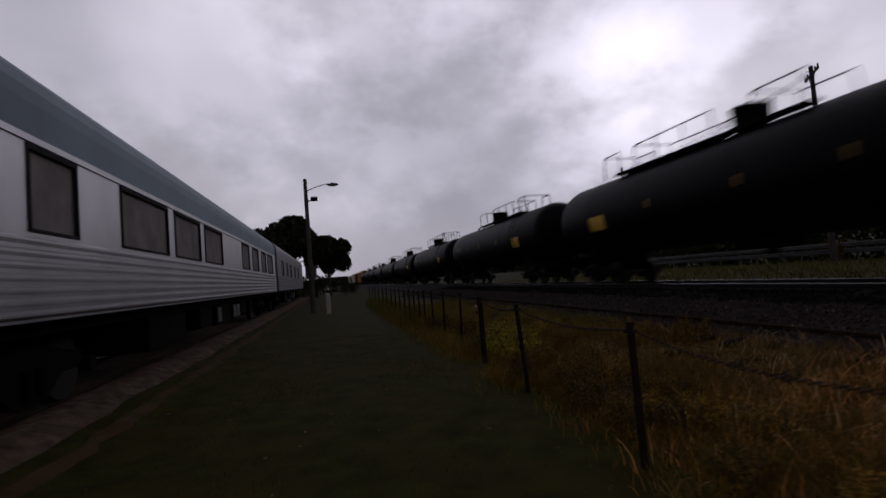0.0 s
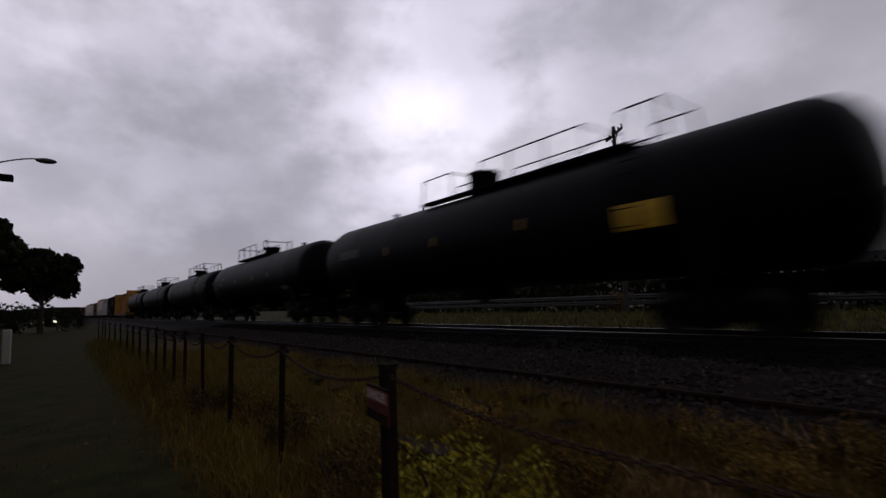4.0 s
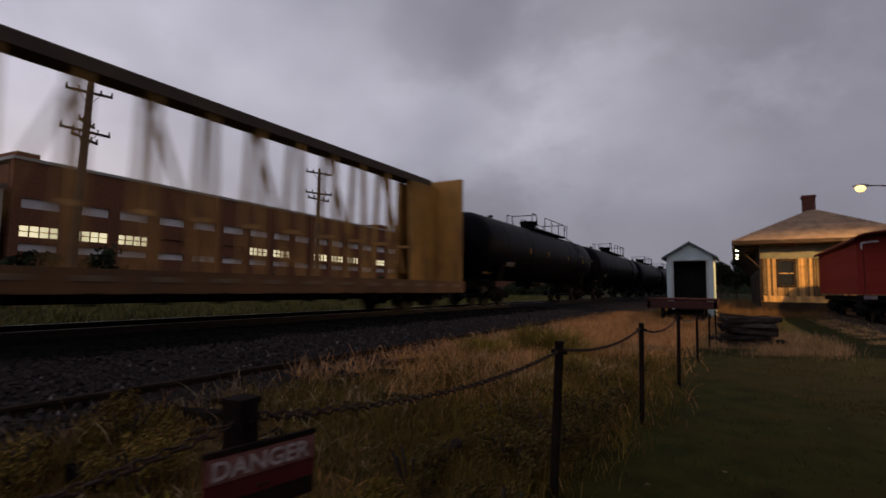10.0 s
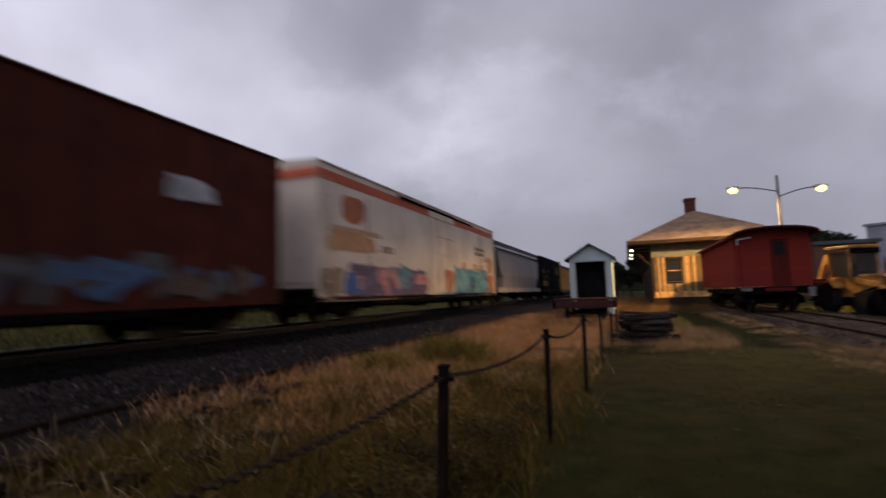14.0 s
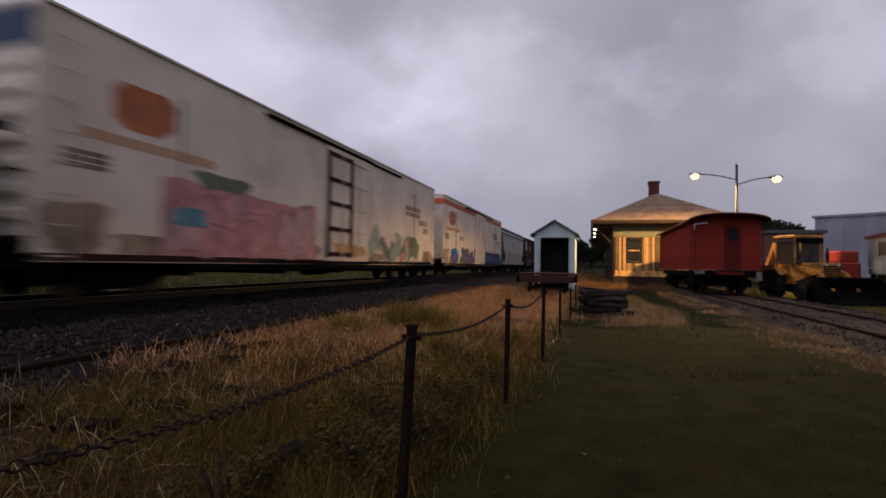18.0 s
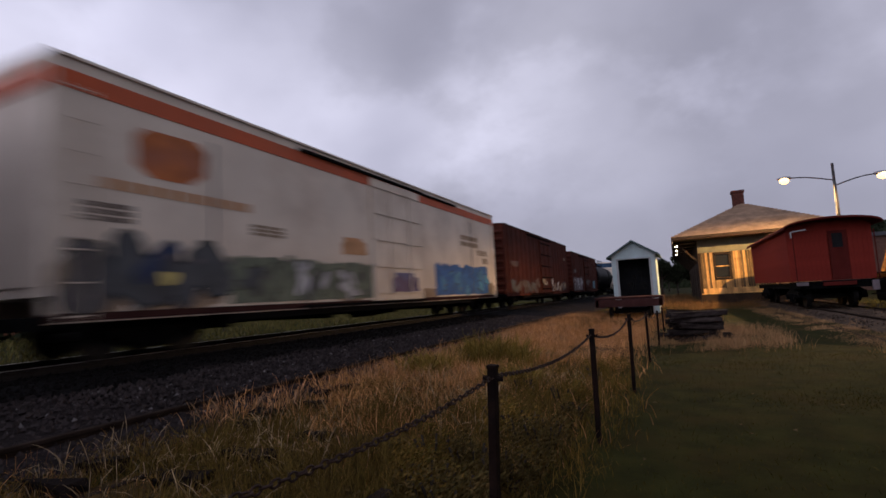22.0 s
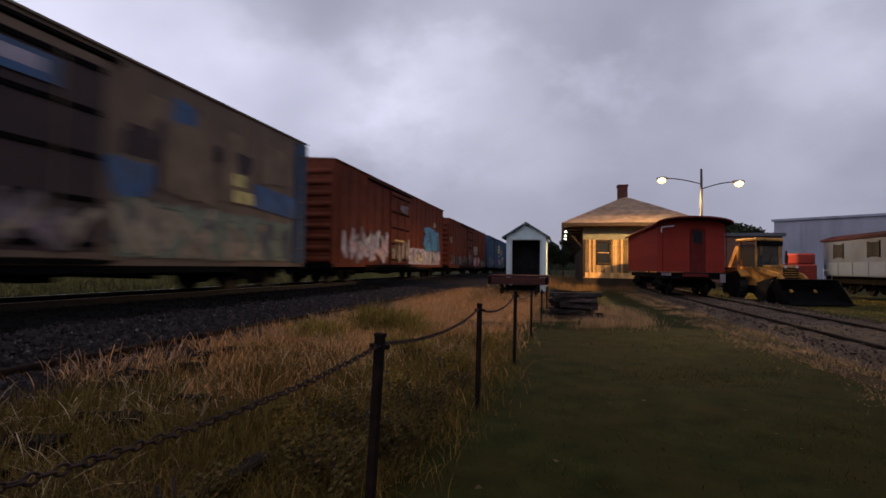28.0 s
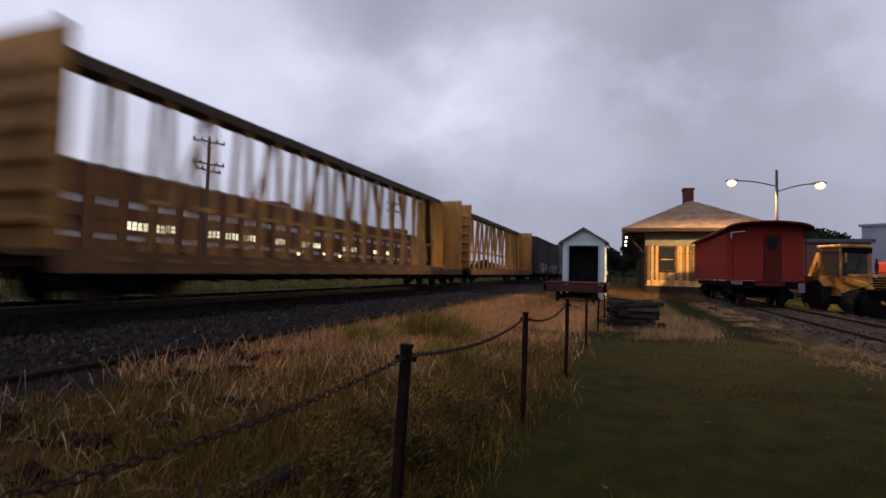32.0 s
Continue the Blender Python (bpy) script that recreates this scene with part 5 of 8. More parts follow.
bm = box(B(), -1.5, 1.5, -11.1, -11.03, 4.38, 5.02)
part("end_band", bm, M["blue"], c, "dark blue band across the end")

c = box_car(-366.0, -382.3, 4.7, "brown", "brown boxcar with white graffiti along its lower side", door=(0.2, 2.8))
mural(c, G, -8.0, -3.0, 0.9, 2.3, "graf_lilac", ["graf_pale", "graf_lilac"], "boarded", 51, 5)
patch_shape(c, G, -7.6, -6.0, 2.6, 3.0, M["boarded"], 52)
patch_shape(c, G, 4.2, 6.1, 0.95, 2.0, M["graf_teal"], 53)
mural(c, S + 0.135, -1.1, 1.5, 1.4, 2.2, None, ["boarded"], "darkbrown", 54, 4, 0.08)
c = box_car(-384.6, -403.3, 5.05, "brown", "tall brown boxcar with faded graffiti", door=(0.6, 3.2))
mural(c, G, -8.6, -1.6, 0.84, 1.9, None, ["graf_dust", "graf_slate", "graf_dust"], "darkbrown", 55, 11, 0.09)
patch_shape(c, G, -8.4, -6.6, 2.5, 2.9, M["graf_dust"], 56)
mural(c, G, 2.4, 7.8, 0.86, 1.9, None, ["graf_tan", "graf_lilac", "boarded", "graf_pale"], "darkbrown", 57, 9, 0.09)
patch_shape(c, G, 7.6, 8.2, 3.5, 3.85, M["graf_tan"], 58)
mural(c, S + 0.135, -0.9, 0.3, 1.35, 1.85, None, ["graf_pale", "graf_tan"], "darkbrown", 59, 3, 0.08)

c = reefer(-405.3, -426.8, "white refrigerator car with an orange band, grey-green and blue graffiti")
mural(c, Q, -7.2, -1.5, 0.9, 2.1, "dullgreen", ["dullgreen", "graf_pale", "dullgreen", "graf_slate"], "graf_olive", 61, 13, 0.075)
mural(c, Q, 3.2, 9.5, 0.9, 2.4, "graf_blue", ["graf_blue", "graf_sky"], "graf_navy", 62, 7, 0.15)
mural(c, Q, -10.5, -7.4, 0.86, 2.35, None, ["greydark", "graf_slate", "graf_navy"], "black", 63, 5, 0.17)
patch_shape(c, Q + 0.03, -8.9, -8.5, 1.3, 1.6, M["graf_yellow"], 66)
patch_shape(c, Q + 0.12, -0.6, 1.6, 1.0, 1.8, M["graf_purple"], 64)
patch_shape(c, Q - 0.001, -3.2, -1.7, 2.2, 2.8, M["graf_peach"], 65)

c = box_car(-428.6, -447.1, 4.72, "redbrown", "red-brown boxcar with a long blue graffiti panel", door=(0.75, 3.0))
for y0, y1, z1 in ((-6.4, -0.95, 2.46), (2.62, 6.9, 2.4)):
    part("sprayed_ground", box(B(), S, G, y0, y1, 0.98, z1, bevel=0.01), M["graf_sky"], c, "pale blue sprayed border")
    part("sprayed_ground", box(B(), S, G + 0.004, y0 + 0.16, y1 - 0.12, 1.02, z1 - 0.2, bevel=0.01), M["graf_blue"], c, "deep blue sprayed field")
mural(c, G + 0.005, -6.0, -1.2, 1.05, 2.25, None, ["graf_blue", "graf_navy", "graf_sky", "graf_dullblue"], "graf_navy", 71, 9, 0.08)
mural(c, G + 0.005, 2.9, 6.7, 1.05, 2.2, None, ["graf_blue", "graf_navy", "graf_sky", "graf_dullblue"], "graf_navy", 72, 7, 0.08)
for i, y in enumerate((-5.6, -3.4, 2.9, 5.0)):
    patch_shape(c, G - 0.001, y, y + 1.7, 2.3, 2.72, M["graf_tan"], 730 + i)
mural(c, G, -9.1, -6.9, 0.85, 2.2, "graf_lilac", ["graf_lilac", "graf_purple", "graf_pinkpale"], "darkbrown", 74, 3, 0.16)
patch_shape(c, S + 0.135, -0.5, 1.95, 2.75, 3.25, M["graf_peach"], 75)
patch_shape(c, S + 0.134, -0.6, 2.05, 2.2, 2.9, M["graf_rust"], 77)
patch_shape(c, G, -9.1, -8.2, 2.2, 2.8, M["graf_dust"], 78)
patch_shape(c, G, 7.9, 8.5, 2.8, 3.35, M["graf_pale"], 76)
letters(c, S + 0.002, -8.6, 0.84, 15.5, 0.1, M["graf_tan"], n=9, name="reflector")

c = box_car(-448.6, -467.2, 4.75, "blue", "dark blue boxcar with yellow lettering and patchy graffiti", door=(0.3, 4.4))
letters(c, G, 5.0, 3.5, 1.9, 0.3, M["graf_yellow"], rows=3, n=4)
letters(c, G, 7.4, 2.75, 0.8, 0.28, M["graf_yellow"], n=2)
patch_shape(c, S + 0.135, -1.6, 0.2, 2.7, 3.3, M["graf_rust"], 80)
letters(c, S + 0.135, 0.5, 3.7, 1.2, 0.3, M["graf_tan"], n=3)
mural(c, G, -8.8, -2.4, 0.84, 2.1, None, ["graf_mist", "graf_slate", "graf_navy", "graf_lilac", "graf_slate"], "black", 81, 13, 0.1)
mural(c, S + 0.135, -1.7, 2.1, 0.95, 2.1, None, ["graf_dullblue", "graf_slate", "graf_mist"], "graf_navy", 82, 7, 0.08)
mural(c, G, 2.7, 8.8, 0.84, 2.0, None, ["graf_rust", "graf_dullblue", "graf_slate", "graf_mist", "graf_sky"], "graf_navy", 83, 11, 0.09)
letters(c, G + 0.03, -8.9, 2.62, 1.3, 0.1, M["graf_mist"], rows=2, n=1, name="sprayed_bar")

c = box_car(-469.6, -487.8, 4.75, "blue", "blue boxcar with large yellow bars and mixed graffiti", door=(-1.0, 3.2))
letters(c, G, 0.8, 3.8, 3.3, 0.28, M["graf_yellow"], rows=3, n=1)
letters(c, G, 4.95, 3.3, 0.75, 0.28, M["graf_yellow"], n=1)
letters(c, G, 5.0, 2.92, 1.2, 0.28, M["graf_yellow"], n=1)
patch_shape(c, G, 4.1, 4.85, 2.3, 3.7, M["graf_rust"], 90)
patch_shape(c, G, 1.0, 4.0, 2.2, 2.5, M["graf_teal"], 91)
patch_shape(c, G, 0.9, 3.8, 1.1, 2.0, M["graf_orange"], 92)
mural(c, G + 0.003, 0.9, 8.8, 0.84, 2.0, None, ["darkbrown", "graf_rust", "graf_olive", "graf_slate", "graf_mist"], "black", 93, 12, 0.1)
patch_shape(c, G + 0.024, 5.6, 7.0, 1.9, 2.3, M["graf_yellow"], 94)
patch_shape(c, G, 7.2, 8.4, 1.9, 2.3, M["graf_teal"], 95)
mural(c, G, -8.8, -3.0, 0.84, 2.2, None, ["graf_slate", "graf_lilac", "graf_dullblue"], "graf_navy", 96, 10, 0.1)

c = box_car(-489.6, -509.4, 4.75, "redbrown", "rusty red-brown boxcar with dark and pink graffiti", door=(-0.4, 3.2))
mural(c, G, -9.4, -2.2, 0.84, 2.0, None, ["graf_slate", "graf_lilac", "darkbrown", "graf_dust"], "black", 101, 13, 0.09)
mural(c, S + 0.135, -1.8, 1.0, 0.95, 2.2, None, ["boarded", "graf_tan"], "black", 102, 3)
mural(c, G, 1.6, 5.4, 0.84, 1.9, "graf_red", ["graf_red", "graf_pinkpale"], "graf_rose", 103, 4, 0.15)
patch_shape(c, G, 1.3, 4.2, 2.0, 3.0, M["graf_tan"], 104)
patch_shape(c, G, -9.8, -8.6, 2.7, 3.3, M["graf_tan"], 105)
mural(c, G, 6.0, 9.4, 0.84, 1.7, None, ["boarded", "graf_tan"], "darkbrown", 106, 4)

c = box_car(-511.6, -530.5, 5.1, "redbrown", "tall red-brown boxcar with white, lilac and blue graffiti", door=(-1.1, 3.2))
mural(c, G, -8.6, -3.0, 0.9, 2.75, None, ["graf_mist", "graf_lilac", "graf_mist", "graf_pale"], "graf_dust", 111, 9, 0.11)
mural(c, G + 0.03, -7.8, -3.2, 1.0, 2.1, None, ["graf_mist", "graf_pinkpale"], "graf_lilac", 118, 6, 0.07)
mural(c, G, 0.62, 4.1, 0.86, 2.0, "graf_mist", ["graf_mist", "graf_yellow", "graf_lilac", "graf_mist"], "graf_slate", 112, 8, 0.08)
mural(c, G, 4.1, 8.4, 0.86, 1.95, "graf_mist", ["graf_pale", "graf_mist", "graf_slate"], "graf_lilac", 113, 9, 0.07)
patch_shape(c, G + 0.022, 3.6, 8.3, 1.7, 3.5, M["graf_sky"], 114)
mural(c, G + 0.024, 3.9, 8.1, 1.75, 3.35, None, ["graf_sky", "graf_dullblue", "graf_blue"], "graf_dullblue", 119, 6, 0.1)
patch_shape(c, G, 6.3, 7.2, 3.5, 3.9, M["graf_tan"], 117)
patch_shape(c, S + 0.135, -1.3, 0.2, 3.75, 4.25, M["graf_lilac"], 115)
mural(c, S + 0.135, -2.6, 0.4, 0.95, 2.4, None, ["graf_dust", "graf_lilac", "graf_slate", "graf_tan"], "darkbrown", 116, 7, 0.09)
letters(c, S + 0.15, -2.2, 2.2, 1.8, 0.09, M["graf_yellow"], n=2, name="sprayed_bar")

c = box_car(-532.8, -552.0, 5.1, "beige", "tan boxcar with blue ends and worn graffiti along its side", door=(-0.1, 3.2), end=M["graf_navy"])
h = 9.6
for s in (-1, 1):
    part("end_sheet", box(B(), -1.46, 1.46, min(s * h, s * (h + 0.02)), max(s * h, s * (h + 0.02)), 1.15, 4.9), M["graf_navy"], c, "dark blue end sheet")
for y0, y1 in ((h - 0.75, h), (-h, -h + 0.35)):
    part("corner_panel", box(B(), S, S + 0.045, y0, y1, 0.84, 4.95), M["blue"], c, "blue corner panel")
bm = B()
prism(bm, [(h - 3.1, 2.45), (h - 0.75, 2.3), (h - 0.75, 3.0), (h - 3.0, 3.15)], 0, S, S + 0.042)
part("sprayed_shape", bm, M["graf_dullblue"], c, "dull blue sprayed bar")
# worn door with a blue sheet near its top
part("door_sheet", box(B(), S + 0.09, S + 0.094, -1.66, 1.46, 0.95, 4.6), M["darkbrown"], c, "dark brown door sheet")
part("sprayed_shape", box(B(), S + 0.132, S + 0.136, -1.3, 0.5, 3.9, 4.4), M["graf_dullblue"], c, "dull blue sprayed block")
part("sprayed_shape", box(B(), S + 0.132, S + 0.138, -0.7, 0.2, 4.05, 4.3), M["graf_mist"], c, "pale sprayed block")
mural(c, S + 0.135, -1.5, 1.3, 0.95, 2.2, None, ["graf_tan", "graf_dust", "graf_lilac"], "darkbrown", 133, 5, 0.09)
# plain tan field and dark block letters near the rear end
patch_shape(c, G - 0.004, -8.5, -3.7, 3.1, 4.85, M["graf_umber"], 134)
for y0, y1, z0, z1, paint in ((-8.3, -6.8, 2.82, 3.16, "darkbrown"), (-8.3, -7.6, 2.58, 2.74, "graf_pale"), (-8.25, -7.1, 2.25, 2.56, "darkbrown"), (-8.25, -7.5, 2.04, 2.2, "graf_pale"), (-8.25, -7.7, 1.45, 2.02, "darkbrown"), (-6.4, -5.3, 2.78, 3.06, "darkbrown"), (-6.1, -5.4, 2.4, 2.6, "graf_dust")):
    part("sprayed_shape", box(B(), S, G + 0.004, y0, y1, z0, z1, bevel=0.012), M[paint], c, "sprayed block stroke")
mural(c, G, -7.7, -1.6, 0.9, 2.35, "graf_slate", ["dullgreen", "graf_tan", "graf_slate", "graf_pale", "dullgreen"], "graf_olive", 124, 11, 0.11)
letters(c, G + 0.03, -8.2, 1.02, 6.4, 0.12, M["graf_tan"], n=5, name="sprayed_bar")
letters(c, G + 0.03, -8.5, 1.0, 0.5, 0.12, M["graf_yellow"], n=1, name="reflector")
patch_shape(c, G + 0.032, -3.4, -2.0, 2.2, 3.35, M["graf_dullblue"], 135)
patch_shape(c, G + 0.032, -3.1, -2.4, 3.45, 3.9, M["darkbrown"], 136)
patch_shape(c, G - 0.004, -2.7, -1.5, 3.9, 4.8, M["graf_umber"], 137)
# ahead of the door
patch_shape(c, G - 0.004, 1.9, 4.9, 2.2, 4.6, M["graf_umber"], 126)
patch_shape(c, G - 0.002, 1.55, 2.9, 2.1, 3.05, M["graf_dullblue"], 127)
patch_shape(c, G, 1.9, 2.9, 2.95, 3.75, M["darkbrown"], 120)
patch_shape(c, G, 2.8, 3.1, 2.3, 4.2, M["darkbrown"], 128)
patch_shape(c, G + 0.001, 3.2, 4.1, 4.0, 4.7, M["graf_dullblue"], 138)
patch_shape(c, G + 0.002, 3.05, 4.85, 2.1, 4.2, M["graf_umber"], 129)
patch_shape(c, G - 0.002, 5.0, 6.3, 2.2, 4.5, M["graf_umber"], 130)
patch_shape(c, G - 0.002, 6.7, 8.7, 3.15, 4.5, M["graf_umber"], 131)
patch_shape(c, G + 0.004, 4.75, 5.1, 3.4, 3.9, M["darkbrown"], 132)
patch_shape(c, G + 0.006, 5.65, 6.45, 3.3, 3.95, M["darkbrown"], 121)
letters(c, G + 0.008, 5.55, 3.28, 0.7, 0.34, M["graf_yellow"], n=1)
letters(c, G + 0.008, 5.6, 2.82, 1.15, 0.34, M["graf_yellow"], n=1)
mural(c, G, 1.9, 8.7, 0.86, 2.3, "dullgreen", ["graf_tan", "dullgreen", "graf_tan", "graf_slate"], "graf_olive", 122, 12, 0.12)

c = box_car(-553.6, -572.2, 4.85, "darkbrown", "dark brown boxcar with pale lilac graffiti", door=(1.2, 2.6))
mural(c, G, -7.0, -0.4, 0.84, 2.15, None, ["graf_mist", "graf_lilac", "graf_slate"], "greydark", 134, 8, 0.15)
patch_shape(c, G - 0.002, -6.4, -3.0, 1.1, 2.1, M["graf_mist"], 139)
mural(c, G, 2.9, 8.8, 0.84, 2.2, None, ["graf_lilac", "graf_mist", "graf_slate"], "greydark", 131, 6, 0.15)
patch_shape(c, G + 0.004, -8.5, -7.7, 0.84, 1.1, M["graf_orange"], 133)
mural(c, S + 0.135, 0.1, 2.3, 0.95, 1.9, None, ["graf_lilac", "graf_slate"], "greydark", 135, 3, 0.12)

# ---- fence ----
POSTS = [(-1.75, -29.3), (-1.75, -26.6), (-1.72, -24.0), (-1.7, -21.6), (-1.7, -19.2), (-1.7, -17.0), (-1.68, -15.0), (-1.68, -13.3), (-1.66, -11.8), (-1.66, -10.4), (-1.65, -9.2), (-1.65, -8.2), (-1.64, -7.15), (-1.63, -6.2), (-1.62, -4.9), (-1.62, -3.6), (-1.61, -1.97), (-1.44, 0.09), (-1.26, 2.25), (-1.18, 4.75), (-1.04, 7.1), (-0.98, 10.2), (-0.9, 13.2), (-0.85, 16.4)]


def build_fence():
    fence = empty("chain_fence")
    tagged(fence, "low fence of dark steel posts joined by a sagging rusty chain", "fence")
    rnd = random.Random(5)
    tops = []
    for i, (x, y) in enumerate(POSTS):
        h = (1.09 if y < 1 else 1.035 if y < 8 else 0.92 if y < 12 else 0.8) + rnd.uniform(-0.02, 0.02)
        z0 = ground_z(x, y) - 0.15
        w = 0.034 if i == 17 else 0.022
        bm = box(B(), -w, w, -w, w, z0, h, bevel=0.005)
        box(bm, -w - 0.002, w + 0.002, -w - 0.002, w + 0.002, h - 0.012, h + 0.004)
        rod(bm, (-0.05, 0, h - 0.06), (0.05, 0, h - 0.06), 0.012, 6)
        p = part("post", bm, M["post"], fence)
        p.matrix_basis = pose(x - (0.055 if i == 18 else 0), y, 0, rnd.uniform(-1.2, 1.2), 3.0 if i == 18 else rnd.uniform(-1.0, 1.0), rnd.uniform(-8, 8))
        tops.append(Vector((x, y, h - 0.05)))
    # one chain link, a stretched ring
    bm = B()
    R, r, n, k = 0.0105, 0.0038, 12, 5
    rings = []
    for i in range(n):
        a = i / n * math.tau
        cx, cy = 1.55 * R * math.cos(a), R * math.sin(a)
        rings.append([bm.verts.new((cx + r * math.cos(b) * math.cos(a), cy + r * math.cos(b) * math.sin(a), r * math.sin(b))) for b in np.linspace(0, math.tau, k, endpoint=False)])
    for i in range(n):
        for j in range(k):
            bm.faces.new((rings[i][j], rings[(i + 1) % n][j], rings[(i + 1) % n][(j + 1) % k], rings[i][(j + 1) % k]))
    src = bpy.data.meshes.new("link_source")
    bm.to_mesh(src)
    bm.free()
    co = np.array([v.co[:] for v in src.vertices])
    fs = [tuple(p.vertices) for p in src.polygons]
    for i, (a, b) in enumerate(zip(tops, tops[1:])):
        d = (b - a).length
        sag = (0.05 if i == 17 else 0.09 if i > 17 else 0.12) + rnd.uniform(-0.02, 0.03)
        near = 13 <= i <= 19
        cnt = int(d / (0.029 if near else 0.11))
        verts, faces = [], []
        for q in range(cnt):
            s0, s1 = q / cnt, (q + 1) / cnt
            p0 = a.lerp(b, s0) - Vector((0, 0, 4 * sag * s0 * (1 - s0)))
            p1 = a.lerp(b, s1) - Vector((0, 0, 4 * sag * s1 * (1 - s1)))
            t = (p1 - p0).normalized()
            m = t.to_track_quat("X", "Z").to_matrix() @ Matrix.Rotation(radians(90 * (q % 2) + rnd.uniform(-18, 18)), 3, "X")
            if not near:
                m = m @ Matrix.Diagonal((3.6, 1.0, 1.0))
            base = len(verts)
            pts = co @ np.array(m).T + np.array((p0 + p1) / 2)
            verts += [tuple(v) for v in pts]
            faces += [tuple(base + v for v in f) for f in fs]
        quads("chain", verts, faces, M["chain"], fence)
    bpy.data.meshes.remove(src)
    return fence


build_fence()


def text_mesh(words, width, height, depth=0.002):
    """The built-in font's outline of words, fitted to width and height, in the x, y plane about its middle."""
    data = bpy.data.curves.new("words", "FONT")
    data.body, data.extrude, data.offset = words, 0.03, 0.02
    ob = new("words", data)
    me = bpy.data.meshes.new_from_object(ob.evaluated_get(bpy.context.evaluated_depsgraph_get()))
    bpy.data.objects.remove(ob)
    bpy.data.curves.remove(data)
    co = np.array([v.co[:] for v in me.vertices])
    lo, hi = co.min(0), co.max(0)
    co = (co - (lo + hi) / 2) / (hi - lo) * np.array((width, height, depth))
    me.vertices.foreach_set("co", co.ravel())
    me.update()
    return me


def build_danger_sign():
    ob = empty("danger_sign", pose(-1.375, 0.085, 0.89, 90, 0, 80))
    tagged(ob, "small worn red danger sign with pale lettering on a fence post", "sign")
    part("plate", box(B(), -0.155, 0.155, -0.085, 0.085, -0.006, 0.0, bevel=0.002), M["redbox"], ob, "dark red enamelled plate")
    part("upper_band", box(B(), -0.150, 0.150, 0.012, 0.072, 0.0, 0.003), M["boxtop"], ob, "worn pinkish band")
    part("top_edge", box(B(), -0.158, 0.158, 0.076, 0.088, -0.009, 0.004), M["post"], ob, "dark top edge")
    part("lower_panel", box(B(), -0.150, 0.150, -0.080, -0.035, 0.0, 0.003), M["post"], ob, "blackened lower panel")
    me = text_mesh("DANGER", 0.27, 0.045)
    me.materials.append(M["signwhite"])
    word = new("lettering", me)
    word.parent, word.location = ob, (0, 0.042, 0.0042)
    for x in (-0.01, 0.01):
        part("bolt", rod(B(), (x, -0.02, 0.0), (x, -0.02, 0.006), 0.006, 8), M["chain"], ob)


build_danger_sign()


